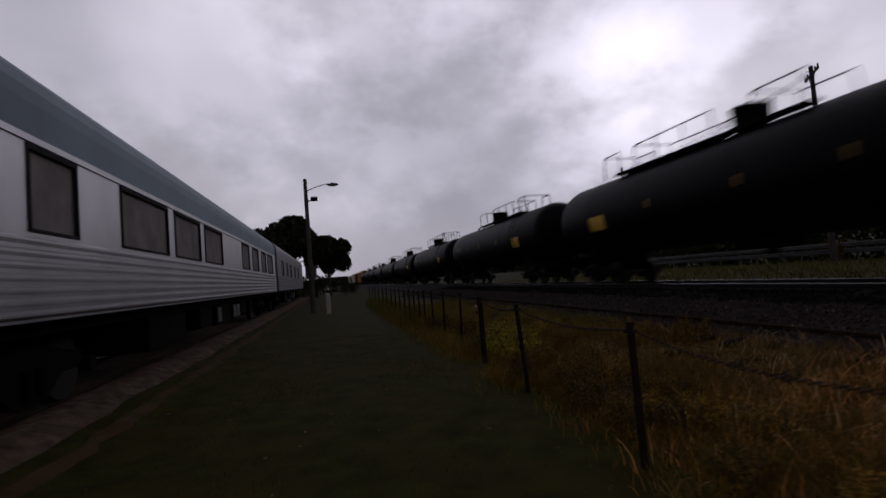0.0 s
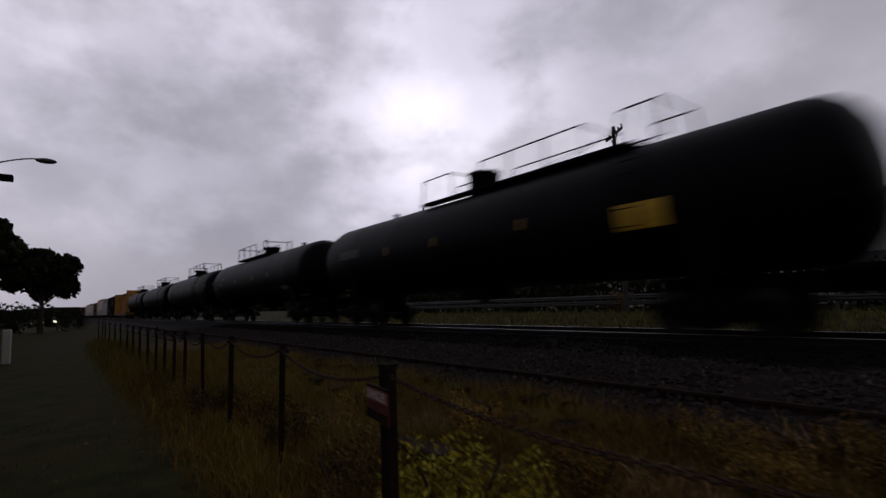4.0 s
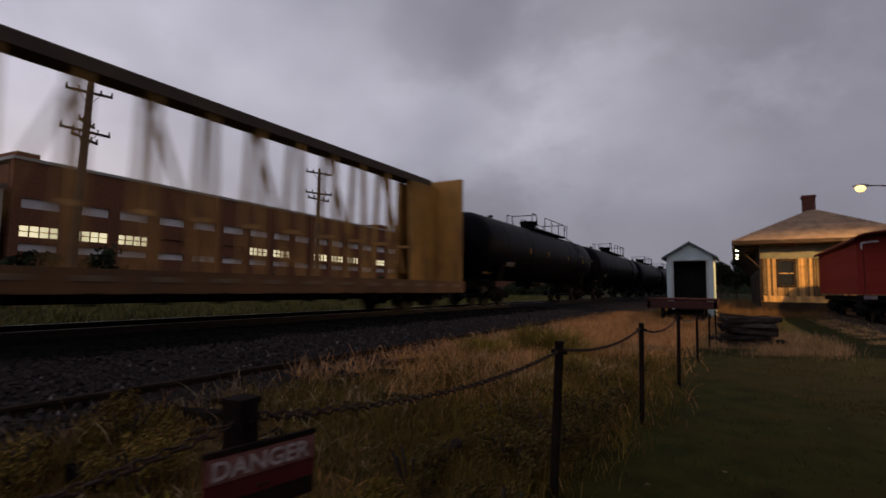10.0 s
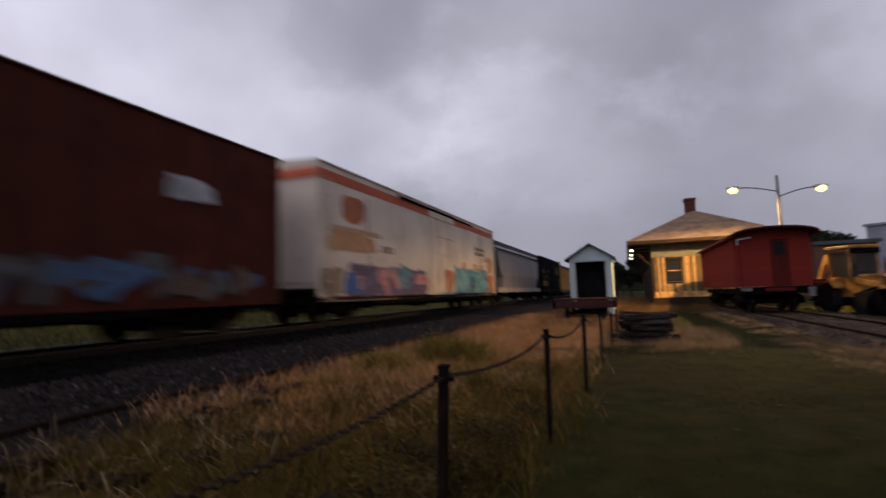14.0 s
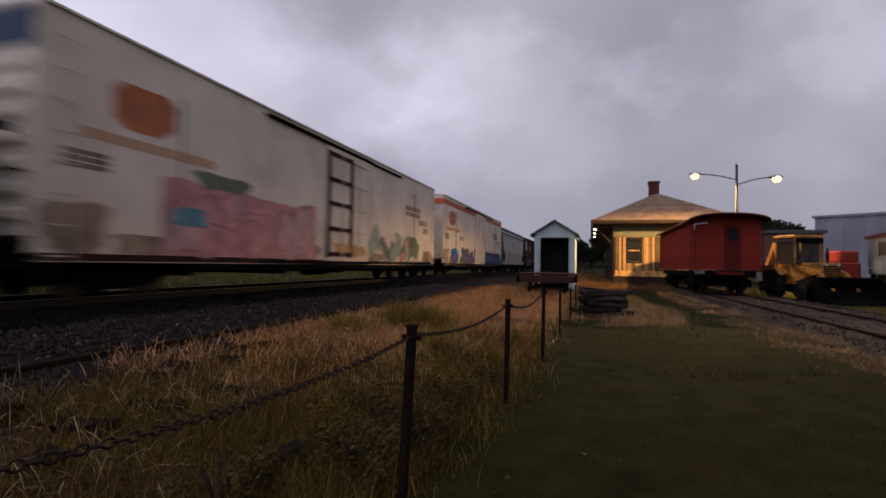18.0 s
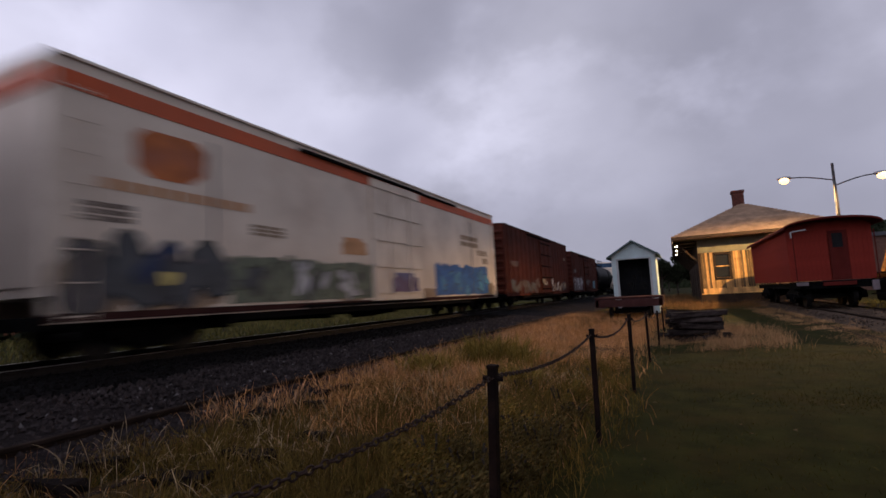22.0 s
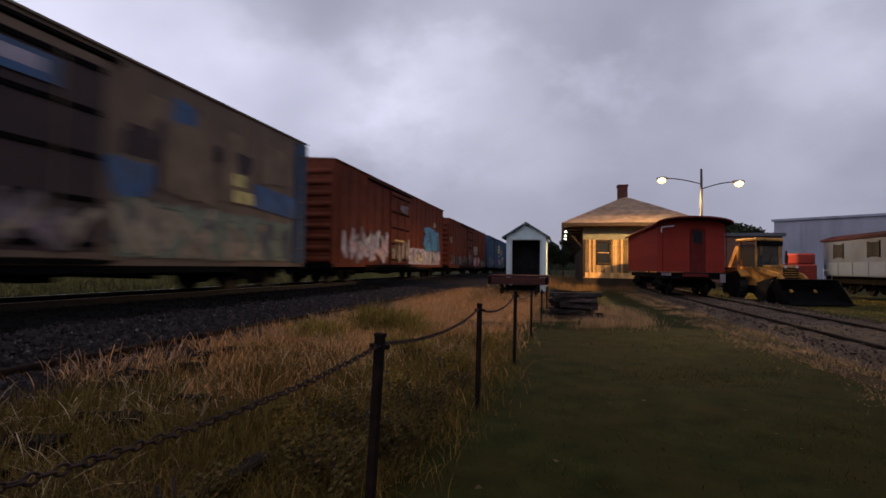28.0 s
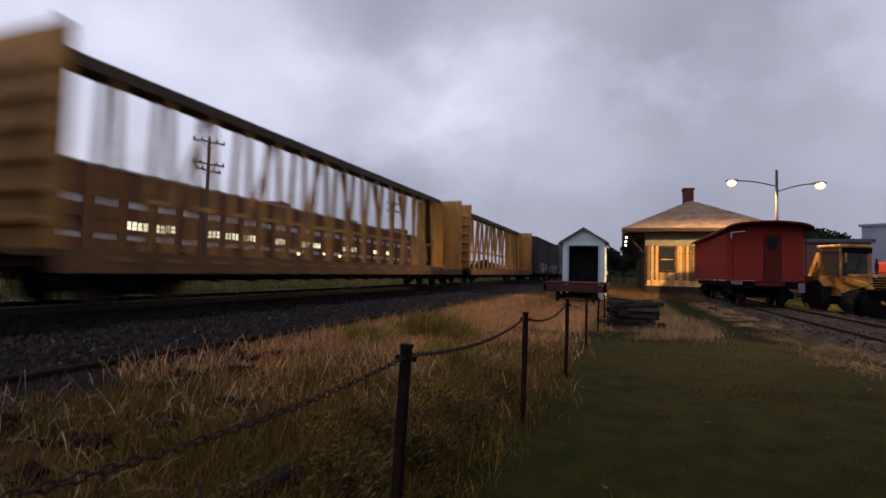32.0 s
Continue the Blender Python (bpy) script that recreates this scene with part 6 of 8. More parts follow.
# ---- display coaches on the museum track ----
def make_coach(y0, y1, roof, label, openings, shell="stainless"):
    """Stainless passenger coach with fluted sides between y0 and y1 (y1 the far end)."""
    car = empty("passenger_coach", pose(5.25, 0, 0.26))
    tagged(car, label, "railway coach", "display coaches")
    W, sill, eave = 1.5, 1.08, 3.0
    bm = B()
    # shell ring without the window band on each side
    box(bm, -W, W, y1, y0, sill, 1.98)
    part("body", bm, M[shell], car)
    part("eave_band", box(B(), -W, W, y1, y0, 2.86, 2.95), M[shell], car)
    part("inner_wall", box(B(), -W + 0.12, W - 0.12, y1 + 0.1, y0 - 0.1, 1.98, 2.86), M[shell], car)
    for s in (-1, 1):
        edge = [y0] + [v for a, b in openings for v in (a, b)] + [y1]
        for a, b in zip(edge[::2], edge[1::2]):
            part("wall_panel", box(B(), min(s * (W - 0.1), s * W), max(s * (W - 0.1), s * W), min(a, b), max(a, b), 1.98, 2.86), M[shell], car)
    for a, b in openings:
        for s in (-1, 1):
            wn_ = part("window", box(B(), min(s * (W - 0.06), s * (W - 0.03)), max(s * (W - 0.06), s * (W - 0.03)), b + 0.03, a - 0.03, 2.0, 2.84), M["windowboard"], car, "window boarded with weathered sheets")
            bm = B()
            x0, x1 = sorted((s * (W - 0.02), s * (W + 0.015)))
            for ya, yb, za, zb in ((b - 0.005, b + 0.04, 1.97, 2.87), (a - 0.04, a + 0.005, 1.97, 2.87), (b + 0.04, a - 0.04, 1.97, 2.005), (b + 0.04, a - 0.04, 2.81, 2.87)):
                box(bm, x0, x1, ya, yb, za, zb)
            part("frame", bm, M["darktrim"], wn_)
    for s in (-1, 1):
        for k in range(7):
            z = sill + 0.03 + k * 0.122
            bm = prism(B(), [(s * W, z), (s * (W + 0.045), z + 0.03), (s * (W + 0.045), z + 0.055), (s * W, z + 0.085)], 1, y1 + 0.05, y0 - 0.05)
            part("fluting", bm, M[shell], car)
        bm = box(B(), min(s * W, s * (W + 0.02)), max(s * W, s * (W + 0.02)), y1, y0, 2.88, 2.95)
        part("letterboard_trim", bm, M[shell], car)
    bm = B()
    out = [(-W - 0.005, 2.952), (-W - 0.005, 3.3)] + [(-W * math.cos(a), 3.3 + 0.75 * math.sin(a) ** 0.75) for a in np.linspace(0.12, math.pi - 0.12, 15)] + [(W + 0.005, 3.3), (W + 0.005, 2.952)]
    prism(bm, out, 1, y1, y0)
    part("roof", bm, roof, car, "rounded blue-grey roof", smooth=False)
    for yy in np.linspace(y1 + 1.5, y0 - 1.5, 7):
        part("roof_vent", box(B(), -0.2, 0.2, yy - 0.25, yy + 0.25, 4.0, 4.16, bevel=0.03), roof, car)
    bm = B()
    box(bm, -1.3, 1.3, y1 + 0.4, y0 - 0.4, sill - 0.16, sill)
    part("underframe", bm, M["black"], car)
    for f, wdt, hh in ((0.3, 2.2, 0.6), (0.42, 1.2, 0.5), (0.52, 2.6, 0.55), (0.64, 1.0, 0.45)):
        yc = y0 + (y1 - y0) * f
        part("equipment_box", box(B(), -1.25, 1.28, yc - wdt / 2, yc + wdt / 2, sill - 0.16 - hh, sill - 0.16, bevel=0.02), M["black"], car)
    for f in (0.47, 0.56, 0.585):
        yc = y0 + (y1 - y0) * f
        part("access_panel", box(B(), -1.32, -1.29, yc - 0.22, yc + 0.22, sill - 0.62, sill - 0.25), M["oldgalv"], car, "pale equipment panel")
    for yy in (y0 - 3.0, y1 + 3.0):
        make_bogie(car, yy, 0.44, 2.4)
    for yy, s in ((y0, 1), (y1, -1)):
        bm = box(B(), -0.6, 0.6, min(yy, yy + s * 0.35), max(yy, yy + s * 0.35), sill, 3.3)
        part("vestibule", bm, M["black"], car)
    return car


make_coach(4.6, -19.6, M["coachroof"], "fluted stainless-steel passenger coach with blue-grey roof and boarded windows", [(3.9, 2.9), (2.35, 1.35), (0.1, -2.0), (-2.4, -4.3), (-4.7, -6.65), (-9.7, -11.2), (-11.9, -13.5), (-14.4, -15.8), (-16.4, -18.4)])
make_coach(-20.6, -44.0, M["dullsteel"], "plain grey stainless passenger coach coupled behind the first", [(-23, -24.3), (-26, -27.3), (-29, -30.3), (-33, -34.3), (-37, -38.3)], "dullsteel")


# ---- caboose ----
def build_caboose():
    car = empty("caboose", pose(5.1, 23.7, 0.26))
    tagged(car, "faded red wooden caboose with a curved roof on the display track", "caboose")
    W, L, z0, z1 = 1.36, 10.0, 1.05, 3.05
    part("body", box(B(), -W + 0.03, W - 0.03, 0.03, L, z0, z1), M["caboose"], car)
    first = None
    for k in range(18):
        x = -W + 0.02 + k * (2 * W - 0.04) / 18
        if -0.05 < x + 0.075 < 0.6:
            continue
        if first is None:
            first = part("plank", box(B(), 0, 0.1465, 0, 0.03, z0, z1, bevel=0.0025), M["caboose"], car)
            first.location = (x, 0, 0)
        else:
            again(first, pose(x, 0, 0), car)
    first = None
    for k in range(66):
        y = 0.03 + k * 0.15
        if first is None:
            first = part("side_plank", box(B(), -W, -W + 0.03, 0, 0.148, z0, z1, bevel=0.0025), M["caboose"], car)
            first.location = (0, y, 0)
        else:
            again(first, pose(0, y, 0), car)
    d = part("end_door", box(B(), -0.04, 0.58, 0.0, 0.028, z0 + 0.02, z1 - 0.1), M["caboosedoor"], car, "dark red end door")
    part("pane", box(B(), 0.1, 0.44, -0.008, 0.002, 2.3, 2.85), M["interior"], d)
    bm = B()
    out = []
    for a in np.linspace(0, math.pi, 15):
        out.append((-(W + 0.16) * math.cos(a), z1 + 0.10 + 0.30 * math.sin(a)))
    out += [((W + 0.16) * math.cos(a), z1 + 0.03 + 0.30 * math.sin(a)) for a in np.linspace(0, math.pi, 15)]
    prism(bm, out, 1, -0.7, L + 0.5)
    part("roof", bm, M["caboosedoor"], car, "curved dark red roof")
    bm = B()
    prism(bm, [(-W, z1 - 0.02)] + [(-W * math.cos(a), z1 + 0.05 + 0.28 * math.sin(a)) for a in np.linspace(0, math.pi, 15)] + [(W, z1 - 0.02)], 1, 0.02, 0.06)
    part("side_cornice", box(B(), -W, -W + 0.03, 0.06, L, z1, z1 + 0.11), M["caboose"], car)
    part("gable", bm, M["caboose"], car)
    bm = B()
    box(bm, -W - 0.05, W + 0.05, -0.55, 0.05, z0 - 0.1, z0 - 0.02)
    part("end_platform", bm, M["black"], car)
    part("end_beam", box(B(), -0.45, 0.55, -0.62, -0.5, z0 - 0.2, z0 - 0.06), M["caboosedoor"], car, "dark red worn end beam")
    part("beam_plate", box(B(), -1.3, -0.92, -0.63, -0.55, z0 - 0.17, z0 - 0.04), M["graf_lilac"], car, "pale worn corner plate")
    part("beam_plate", box(B(), 1.0, 1.2, -0.63, -0.55, z0 - 0.42, z0 - 0.06), M["graf_lilac"], car, "pale worn corner plate")
    part("underframe", box(B(), -W + 0.2, W - 0.2, -0.5, L, z0 - 0.3, z0 - 0.1), M["black"], car)
    for s in (-1, 1):
        part("handrail", rod(B(), (s * 1.25, -0.55, z0), (s * 1.25, -0.55, z1 - 0.2), 0.02, 6), M["caboosedoor"], car)
    bm = B()
    rod(bm, (-1.3, -0.57, z1 - 0.08), (-0.8, -0.57, z1 - 0.02), 0.025, 6)
    rod(bm, (-1.3, -0.57, z1 - 0.08), (-1.3, -0.57, z1 - 0.3), 0.025, 6)
    part("grab_iron", bm, M["whitepost"], car, "white corner grab iron")
    part("step", box(B(), W - 0.35, W + 0.05, -0.6, -0.3, 0.45, 0.5), M["black"], car)
    part("step", box(B(), -W - 0.05, -W + 0.35, -0.6, -0.3, 0.45, 0.5), M["black"], car)
    for y in (1.6, L - 1.6):
        make_bogie(car, y, 0.42, 1.5)


build_caboose()


# ---- shed, flat wagon, timber stack ----
def build_shed():
    ob = empty("shed", pose(-2.26, 27.0, 0.1))
    tagged(ob, "narrow pale green-white wooden shed with an open dark doorway", "shed")
    W, D, e, a = 1.05, 3.2, 2.98, 3.62
    bm = B()
    box(bm, -W, -0.74, 0, 0.12, 0, e)
    box(bm, 0.74, W, 0, 0.12, 0, e)
    part("front_wall", bm, M["shed"], ob)
    bm = B()
    prism(bm, [(-0.738, 2.76), (0.738, 2.76), (0.738, e), (-0.738, e)], 1, 0.0, 0.12)
    prism(bm, [(-W, e + 0.002), (W, e + 0.002), (0, a)], 1, 0.0, 0.12)
    part("gable", bm, M["shed"], ob)
    bm = B()
    for k in range(5):
        zz = e + 0.06 + k * 0.11
        half = W * (a - zz) / (a - e) - 0.03
        if half > 0.05:
            box(bm, -half, half, -0.012, 0.0, zz, zz + 0.095)
    part("clapboard", bm, M["shed"], ob)
    for s in (-1, 1):
        part("side_wall", box(B(), min(s * W, s * (W - 0.1)), max(s * W, s * (W - 0.1)), 0.12, D - 0.1, 0, e), M["shed"], ob)
    part("back_wall", box(B(), -W, W, D - 0.1, D, 0, e), M["shed"], ob)
    part("interior", box(B(), -W + 0.12, W - 0.12, 1.2, 1.24, 0, e - 0.1), M["interior"], ob)
    for s in (-1, 1):
        bm = B()
        prism(bm, [(0, a + 0.02), (0, a + 0.11), (s * (W + 0.22), e - 0.05), (s * (W + 0.22), e - 0.14)], 1, -0.25, D + 0.2)
        part("roof", bm, M["shedroof"], ob)
    bm = B()
    for s in (-1, 1):
        bar(bm, (s * 0.78, -0.02, 0), (s * 0.78, -0.02, 2.8), 0.09, 0.03)
    bar(bm, (-0.82, -0.02, 2.8), (0.82, -0.02, 2.8), 0.09, 0.03)
    part("door_trim", bm, M["whitepost"], ob)
    tools = B()
    for k, (x, z, r) in enumerate(((-0.3, 1.5, 0.16), (0.2, 2.1, 0.12), (0.35, 1.4, 0.2), (-0.1, 1.9, 0.1))):
        rod(tools, (x, 1.1, z), (x, 1.18, z), r, 12)
        rod(tools, (x, 1.12, z - 0.9), (x + 0.1, 1.12, z), 0.02, 5)
    part("hung_tools", tools, M["tyre"], ob, "tools hung on the back wall")


build_shed()


def build_flat_wagon():
    ob = empty("flat_wagon", pose(-2.26, 22.0, 0.12))
    tagged(ob, "low plank-decked flat wagon with rusty red edges", "wagon")
    first = None
    for k in range(16):
        m = pose(0, 0.12 + k * 0.24, 0.88)
        if first is None:
            first = part("deck_plank", box(B(), -1.33, 1.33, -0.11, 0.11, -0.035, 0.035, bevel=0.006), M["rustred"], ob)
            first.matrix_basis = m
        else:
            again(first, m, ob)
    bm = B()
    box(bm, -1.3, 1.3, 0.0, 0.14, 0.52, 0.83, bevel=0.01)
    box(bm, -1.32, -1.18, 0, 3.9, 0.55, 0.83)
    box(bm, 1.18, 1.32, 0, 3.9, 0.55, 0.83)
    part("frame", bm, M["rustred"], ob)
    for y in (0.7, 3.1):
        bm = B()
        for s in (-1, 1):
            rod(bm, (s * 0.7, y, 0.3), (s * 0.82, y, 0.3), 0.3, 16)
        rod(bm, (-0.8, y, 0.3), (0.8, y, 0.3), 0.06, 8)
        part("wheelset", bm, M["wheel"], ob)


build_flat_wagon()


def build_tie_stack():
    rnd = random.Random(9)
    ob = empty("timber_stack", pose(-0.18, 14.3, 0.0, 0, 0, 6))
    tagged(ob, "untidy stack of old grey railway ties on the grass edge", "timber stack")
    sizes = []
    for length in (0.50, 0.56, 0.62):
        bm = box(B(), -length, length, -0.085, 0.085, -0.06, 0.06, bevel=0.014)
        for v in bm.verts:
            v.co += Vector((rnd.uniform(-0.05, 0.05), rnd.uniform(-0.012, 0.012), rnd.uniform(-0.012, 0.012)))
        sizes.append(part("tie", bm, M["darktie"], ob))
    used = set()
    for layer in range(5):
        for k in range(3):
            i = rnd.randrange(3)
            over = 0.06 * layer
            m = pose(rnd.uniform(-0.12, 0.12) + over * 0.5, -0.36 - over + k * 0.31 + rnd.uniform(-0.05, 0.05), 0.08 + layer * 0.152, rnd.uniform(-8, 8), rnd.uniform(-5, 5), rnd.uniform(-15, 15))
            if i in used:
                again(sizes[i], m, ob)
            else:
                sizes[i].matrix_basis = m
                used.add(i)
    again(sizes[0], pose(0.82, -0.4, 0.09, 0, 12, 70), ob)


build_tie_stack()


def build_loose_tie():
    ob = part("broken_tie", box(B(), -0.22, 0.22, -0.055, 0.055, -0.08, 0.05, bevel=0.015), M["oldrail"])
    ob.matrix_basis = pose(-2.27, 2.6, ground_z(-2.27, 2.6) + 0.09, 4, -3, 84)
    tagged(ob, "broken dark railway tie lying in the grass", "railway tie")


build_loose_tie()
dark_plank = part("broken_tie", box(B(), -0.42, 0.42, -0.1, 0.1, -0.09, 0.08, bevel=0.015), M["oldrail"])
dark_plank.matrix_basis = pose(-2.5, -1.15, ground_z(-2.5, -1.15) + 0.13, 5, -4, 84)
tagged(dark_plank, "half-rotten dark railway tie behind the fence", "railway tie")


# ---- depot ----
def build_depot():
    ob = empty("depot")
    tagged(ob, "old wooden railway depot with brown hipped roof and brick chimney", "station building")
    x0, x1, y0, y1, zb, ze = 1.1, 7.6, 37.0, 60.0, 0.15, 4.35
    wx, wz = (2.02, 2.9), (1.74, 3.34)
    bm = B()
    box(bm, x0, wx[0], y0, y0 + 0.2, zb, ze)
    box(bm, wx[1], x1, y0, y0 + 0.2, zb, ze)
    box(bm, wx[0], wx[1], y0, y0 + 0.2, zb, wz[0])
    box(bm, wx[0], wx[1], y0, y0 + 0.2, wz[1], ze)
    part("end_wall", bm, M["depotwood"], ob)
    first = {}
    part("frieze", box(B(), x0 - 0.01, x1 + 0.01, y0 - 0.06, y0 - 0.03, 3.46, ze), M["depotgrey"], ob, "dull grey-green boards under the eaves")
    part("corner_board", box(B(), x0 - 0.03, x0 + 0.13, y0 - 0.062, y0 - 0.03, 0.8, 3.46), M["depotdark"], ob, "dark corner board")
    x = x0
    while x < x1 - 0.1:
        inside = wx[0] - 0.12 < x < wx[1]
        for za, zc in (((1.1, wz[0] - 0.1), (wz[1] + 0.1, 3.66)) if inside else ((1.1, 3.66),)):
            key = (round(za, 2), round(zc, 2))
            m = pose(x, y0 - 0.028, 0)
            if key not in first:
                first[key] = part("board", box(B(), 0, 0.125, 0, 0.026, za, zc, bevel=0.004), M["depotwood"], ob)
                other = part("board", box(B(), 0, 0.125, 0, 0.022, za, zc, bevel=0.004), M["depotpaint"], ob)
                first[key].matrix_basis = m
                first[key, 1] = other
                other.matrix_basis = pose(x, y0 + 0.03, 0)
            else:
                again(first[key, 1] if random.random() < (0.42 if x > x0 + 0.6 else 0.9) else first[key], m, ob)
        x += 0.135
    bm = B()
    box(bm, x0 + 0.18, x1 + 0.02, y0 - 0.07, y0, 0.74, 1.12)
    part("skirting", bm, M["depotwood"], ob, "pale broad skirting board")
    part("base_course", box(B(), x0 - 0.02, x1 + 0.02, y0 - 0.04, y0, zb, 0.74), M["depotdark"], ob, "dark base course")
    w = part("window", box(B(), wx[0] + 0.06, wx[1] - 0.06, y0 + 0.1, y0 + 0.12, wz[0] + 0.06, wz[1] - 0.06), M["glass"], ob)
    bm = B()
    for a, b, c_, d in ((wx[0] - 0.08, wx[0] + 0.06, wz[0] - 0.1, wz[1] + 0.1), (wx[1] - 0.06, wx[1] + 0.08, wz[0] - 0.1, wz[1] + 0.1), (wx[0] + 0.06, wx[1] - 0.06, wz[0] - 0.1, wz[0] + 0.04), (wx[0] + 0.06, wx[1] - 0.06, wz[1] - 0.04, wz[1] + 0.1)):
        box(bm, a, b, y0 - 0.06, y0 + 0.1, c_, d)
    part("frame", bm, M["depotdark"], w)
    part("meeting_rail", box(B(), wx[0] + 0.06, wx[1] - 0.06, y0 + 0.04, y0 + 0.1, 2.5, 2.57), M["depotwood"], w)
    # track-side wall is darker than the others: eave shade put into its colour
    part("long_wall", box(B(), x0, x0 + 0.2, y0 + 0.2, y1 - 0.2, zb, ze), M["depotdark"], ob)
    part("long_wall", box(B(), x1 - 0.2, x1, y0 + 0.2, y1 - 0.2, zb, ze), M["depotwood"], ob)
    part("back_wall", box(B(), x0, x1, y1 - 0.2, y1, zb, ze), M["depotwood"], ob)
    for yy in (41, 46, 51, 56):
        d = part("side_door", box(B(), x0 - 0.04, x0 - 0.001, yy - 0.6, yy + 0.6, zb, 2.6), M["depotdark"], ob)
    # hipped roof with a thickness, eaves 1.4 out
    cx = 4.35
    ex0, ex1, ey0, ey1, rz, run = -0.4, 9.1, 35.65, 61.5, 6.95, 4.9
    A = [(ex0, ey0), (ex1, ey0), (ex1, ey1), (ex0, ey1)]
    R = [(cx, ey0 + run), (cx, ey1 - run)]
    bm = B()
    t = [bm.verts.new((x, y, 4.52)) for x, y in A]
    u = [bm.verts.new((x, y, 4.36)) for x, y in A]
    r = [bm.verts.new((x, y, rz)) for x, y in R]
    for f in ((t[0], t[1], r[0]), (t[1], t[2], r[1], r[0]), (t[2], t[3], r[1]), (t[3], t[0], r[0], r[1]), (u[3], u[2], u[1], u[0])):
        bm.faces.new(f)
    for i in range(4):
        bm.faces.new((t[i], u[i], u[(i + 1) % 4], t[(i + 1) % 4]))
    bmesh.ops.recalc_face_normals(bm, faces=bm.faces)
    part("roof", bm, M["shingle"], ob, "brown shingled hipped roof")
    # shingle courses on the near hip
    for k in range(24):
        s0 = k / 24
        za, ya = 4.52 + (rz - 4.52) * s0, ey0 + run * s0
        xa, xb = ex0 + (cx - ex0) * s0, ex1 + (cx - ex1) * s0
        if xb - xa < 0.4:
            break
        s1 = (k + 1) / 24
        zb2, yb = 4.52 + (rz - 4.52) * s1, ey0 + run * s1
        bm = B()
        n = max(2, int((xb - xa) / 0.45))
        for q in range(n):
            p, p2 = xa + (xb - xa) * q / n, xa + (xb - xa) * (q + 0.96) / n
            lift = 0.03 + 0.012 * random.random()
            vs = [bm.verts.new(v) for v in ((p, ya, za + lift), (p2, ya, za + lift), (p2, yb, zb2 + 0.012), (p, yb, zb2 + 0.012), (p, ya, za), (p2, ya, za))]
            bm.faces.new(vs[:4])
            bm.faces.new((vs[4], vs[5], vs[1], vs[0]))
        c_ = part("shingle_course", bm, M["shingle"], ob)
    bm = B()
    box(bm, ex0 - 0.02, ex1 + 0.02, ey0 - 0.03, ey0, 4.34, 4.55)
    box(bm, ex0 - 0.03, ex0, ey0, ey1, 4.34, 4.55)
    part("fascia", bm, M["depotdark"], ob)
    for y in list(np.arange(37.2, 60, 3.2)):
        bm = B()
        bar(bm, (x0, y, 2.9), (ex0 + 0.25, y, 4.3), 0.12, 0.12)
        bar(bm, (x0, y, 4.28), (ex0 + 0.1, y, 4.28), 0.12, 0.12)
        part("eave_bracket", bm, M["depotdark"], ob)
    # brick chimney just behind the hip's peak
    ch = part("chimney", box(B(), 3.85, 4.55, 40.9, 41.6, 6.4, 7.95), M["chimneybrick"], ob, "square brick chimney")
    bm = box(B(), 3.79, 4.61, 40.84, 41.66, 7.8, 7.98, bevel=0.02)
    part("cap", bm, M["chimneybrick"], ch)
    for i, y in enumerate((37.6, 42.4, 47.2)):
        l = part("eave_lamp", box(B(), -0.2, -0.05, y - 0.07, y + 0.07, 4.03, 4.1), M["whitebulb"], ob, "lit lamp under the eave")


build_depot()
point_lamp("eave_light", (-0.1, 38.0, 3.9), 14, (1.0, 0.8, 0.5))


# ---- street lamps and poles ----
def build_twin_lamp():
    ob = empty("street_lamp", pose(7.22, 30.5, 0.0))
    tagged(ob, "twin-arm street lamp with two glowing sodium heads", "street lamp")
    bm = B()
    bmesh.ops.create_cone(bm, cap_ends=True, segments=12, radius1=0.11, radius2=0.06, depth=7.1, matrix=Matrix.Translation((0, 0, 3.55)))
    part("pole", bm, M["oldgalv"], ob)
    for s in (-1, 1):
        bm = B()
        dz, reach = (0.0, 1.95) if s < 0 else (-0.28, 1.77)
        pts = [(s * reach * f, 0, 6.24 + dz + 0.36 * math.sin(f * 1.7)) for f in np.linspace(0, 1, 9)]
        tube(bm, pts, 0.03)
        part("arm", bm, M["oldgalv"], ob)
        bm = B()
        bmesh.ops.create_uvsphere(bm, u_segments=14, v_segments=8, radius=1, matrix=Matrix.Translation((s * (reach + 0.1), 0, 6.62 + dz)) @ Matrix.Diagonal((0.34, 0.17, 0.1, 1)))
        hd = part("lamp_head", bm, M["galv"], ob)
        bm = B()
        bmesh.ops.create_uvsphere(bm, u_segments=12, v_segments=8, radius=1, matrix=Matrix.Translation((s * (reach + 0.13), -0.02, 6.5 + dz)) @ Matrix.Diagonal((0.23, 0.21, 0.19, 1)))
        part("bulb", bm, M["sodium"], hd, "glowing sodium lens")
        down_lamp("sodium_light", (7.22 + s * (2.08 if s < 0 else 1.9), 30.46, 6.3 if s < 0 else 6.0), 9500 if s < 0 else 1000, (1.0, 0.6, 0.24))


build_twin_lamp()


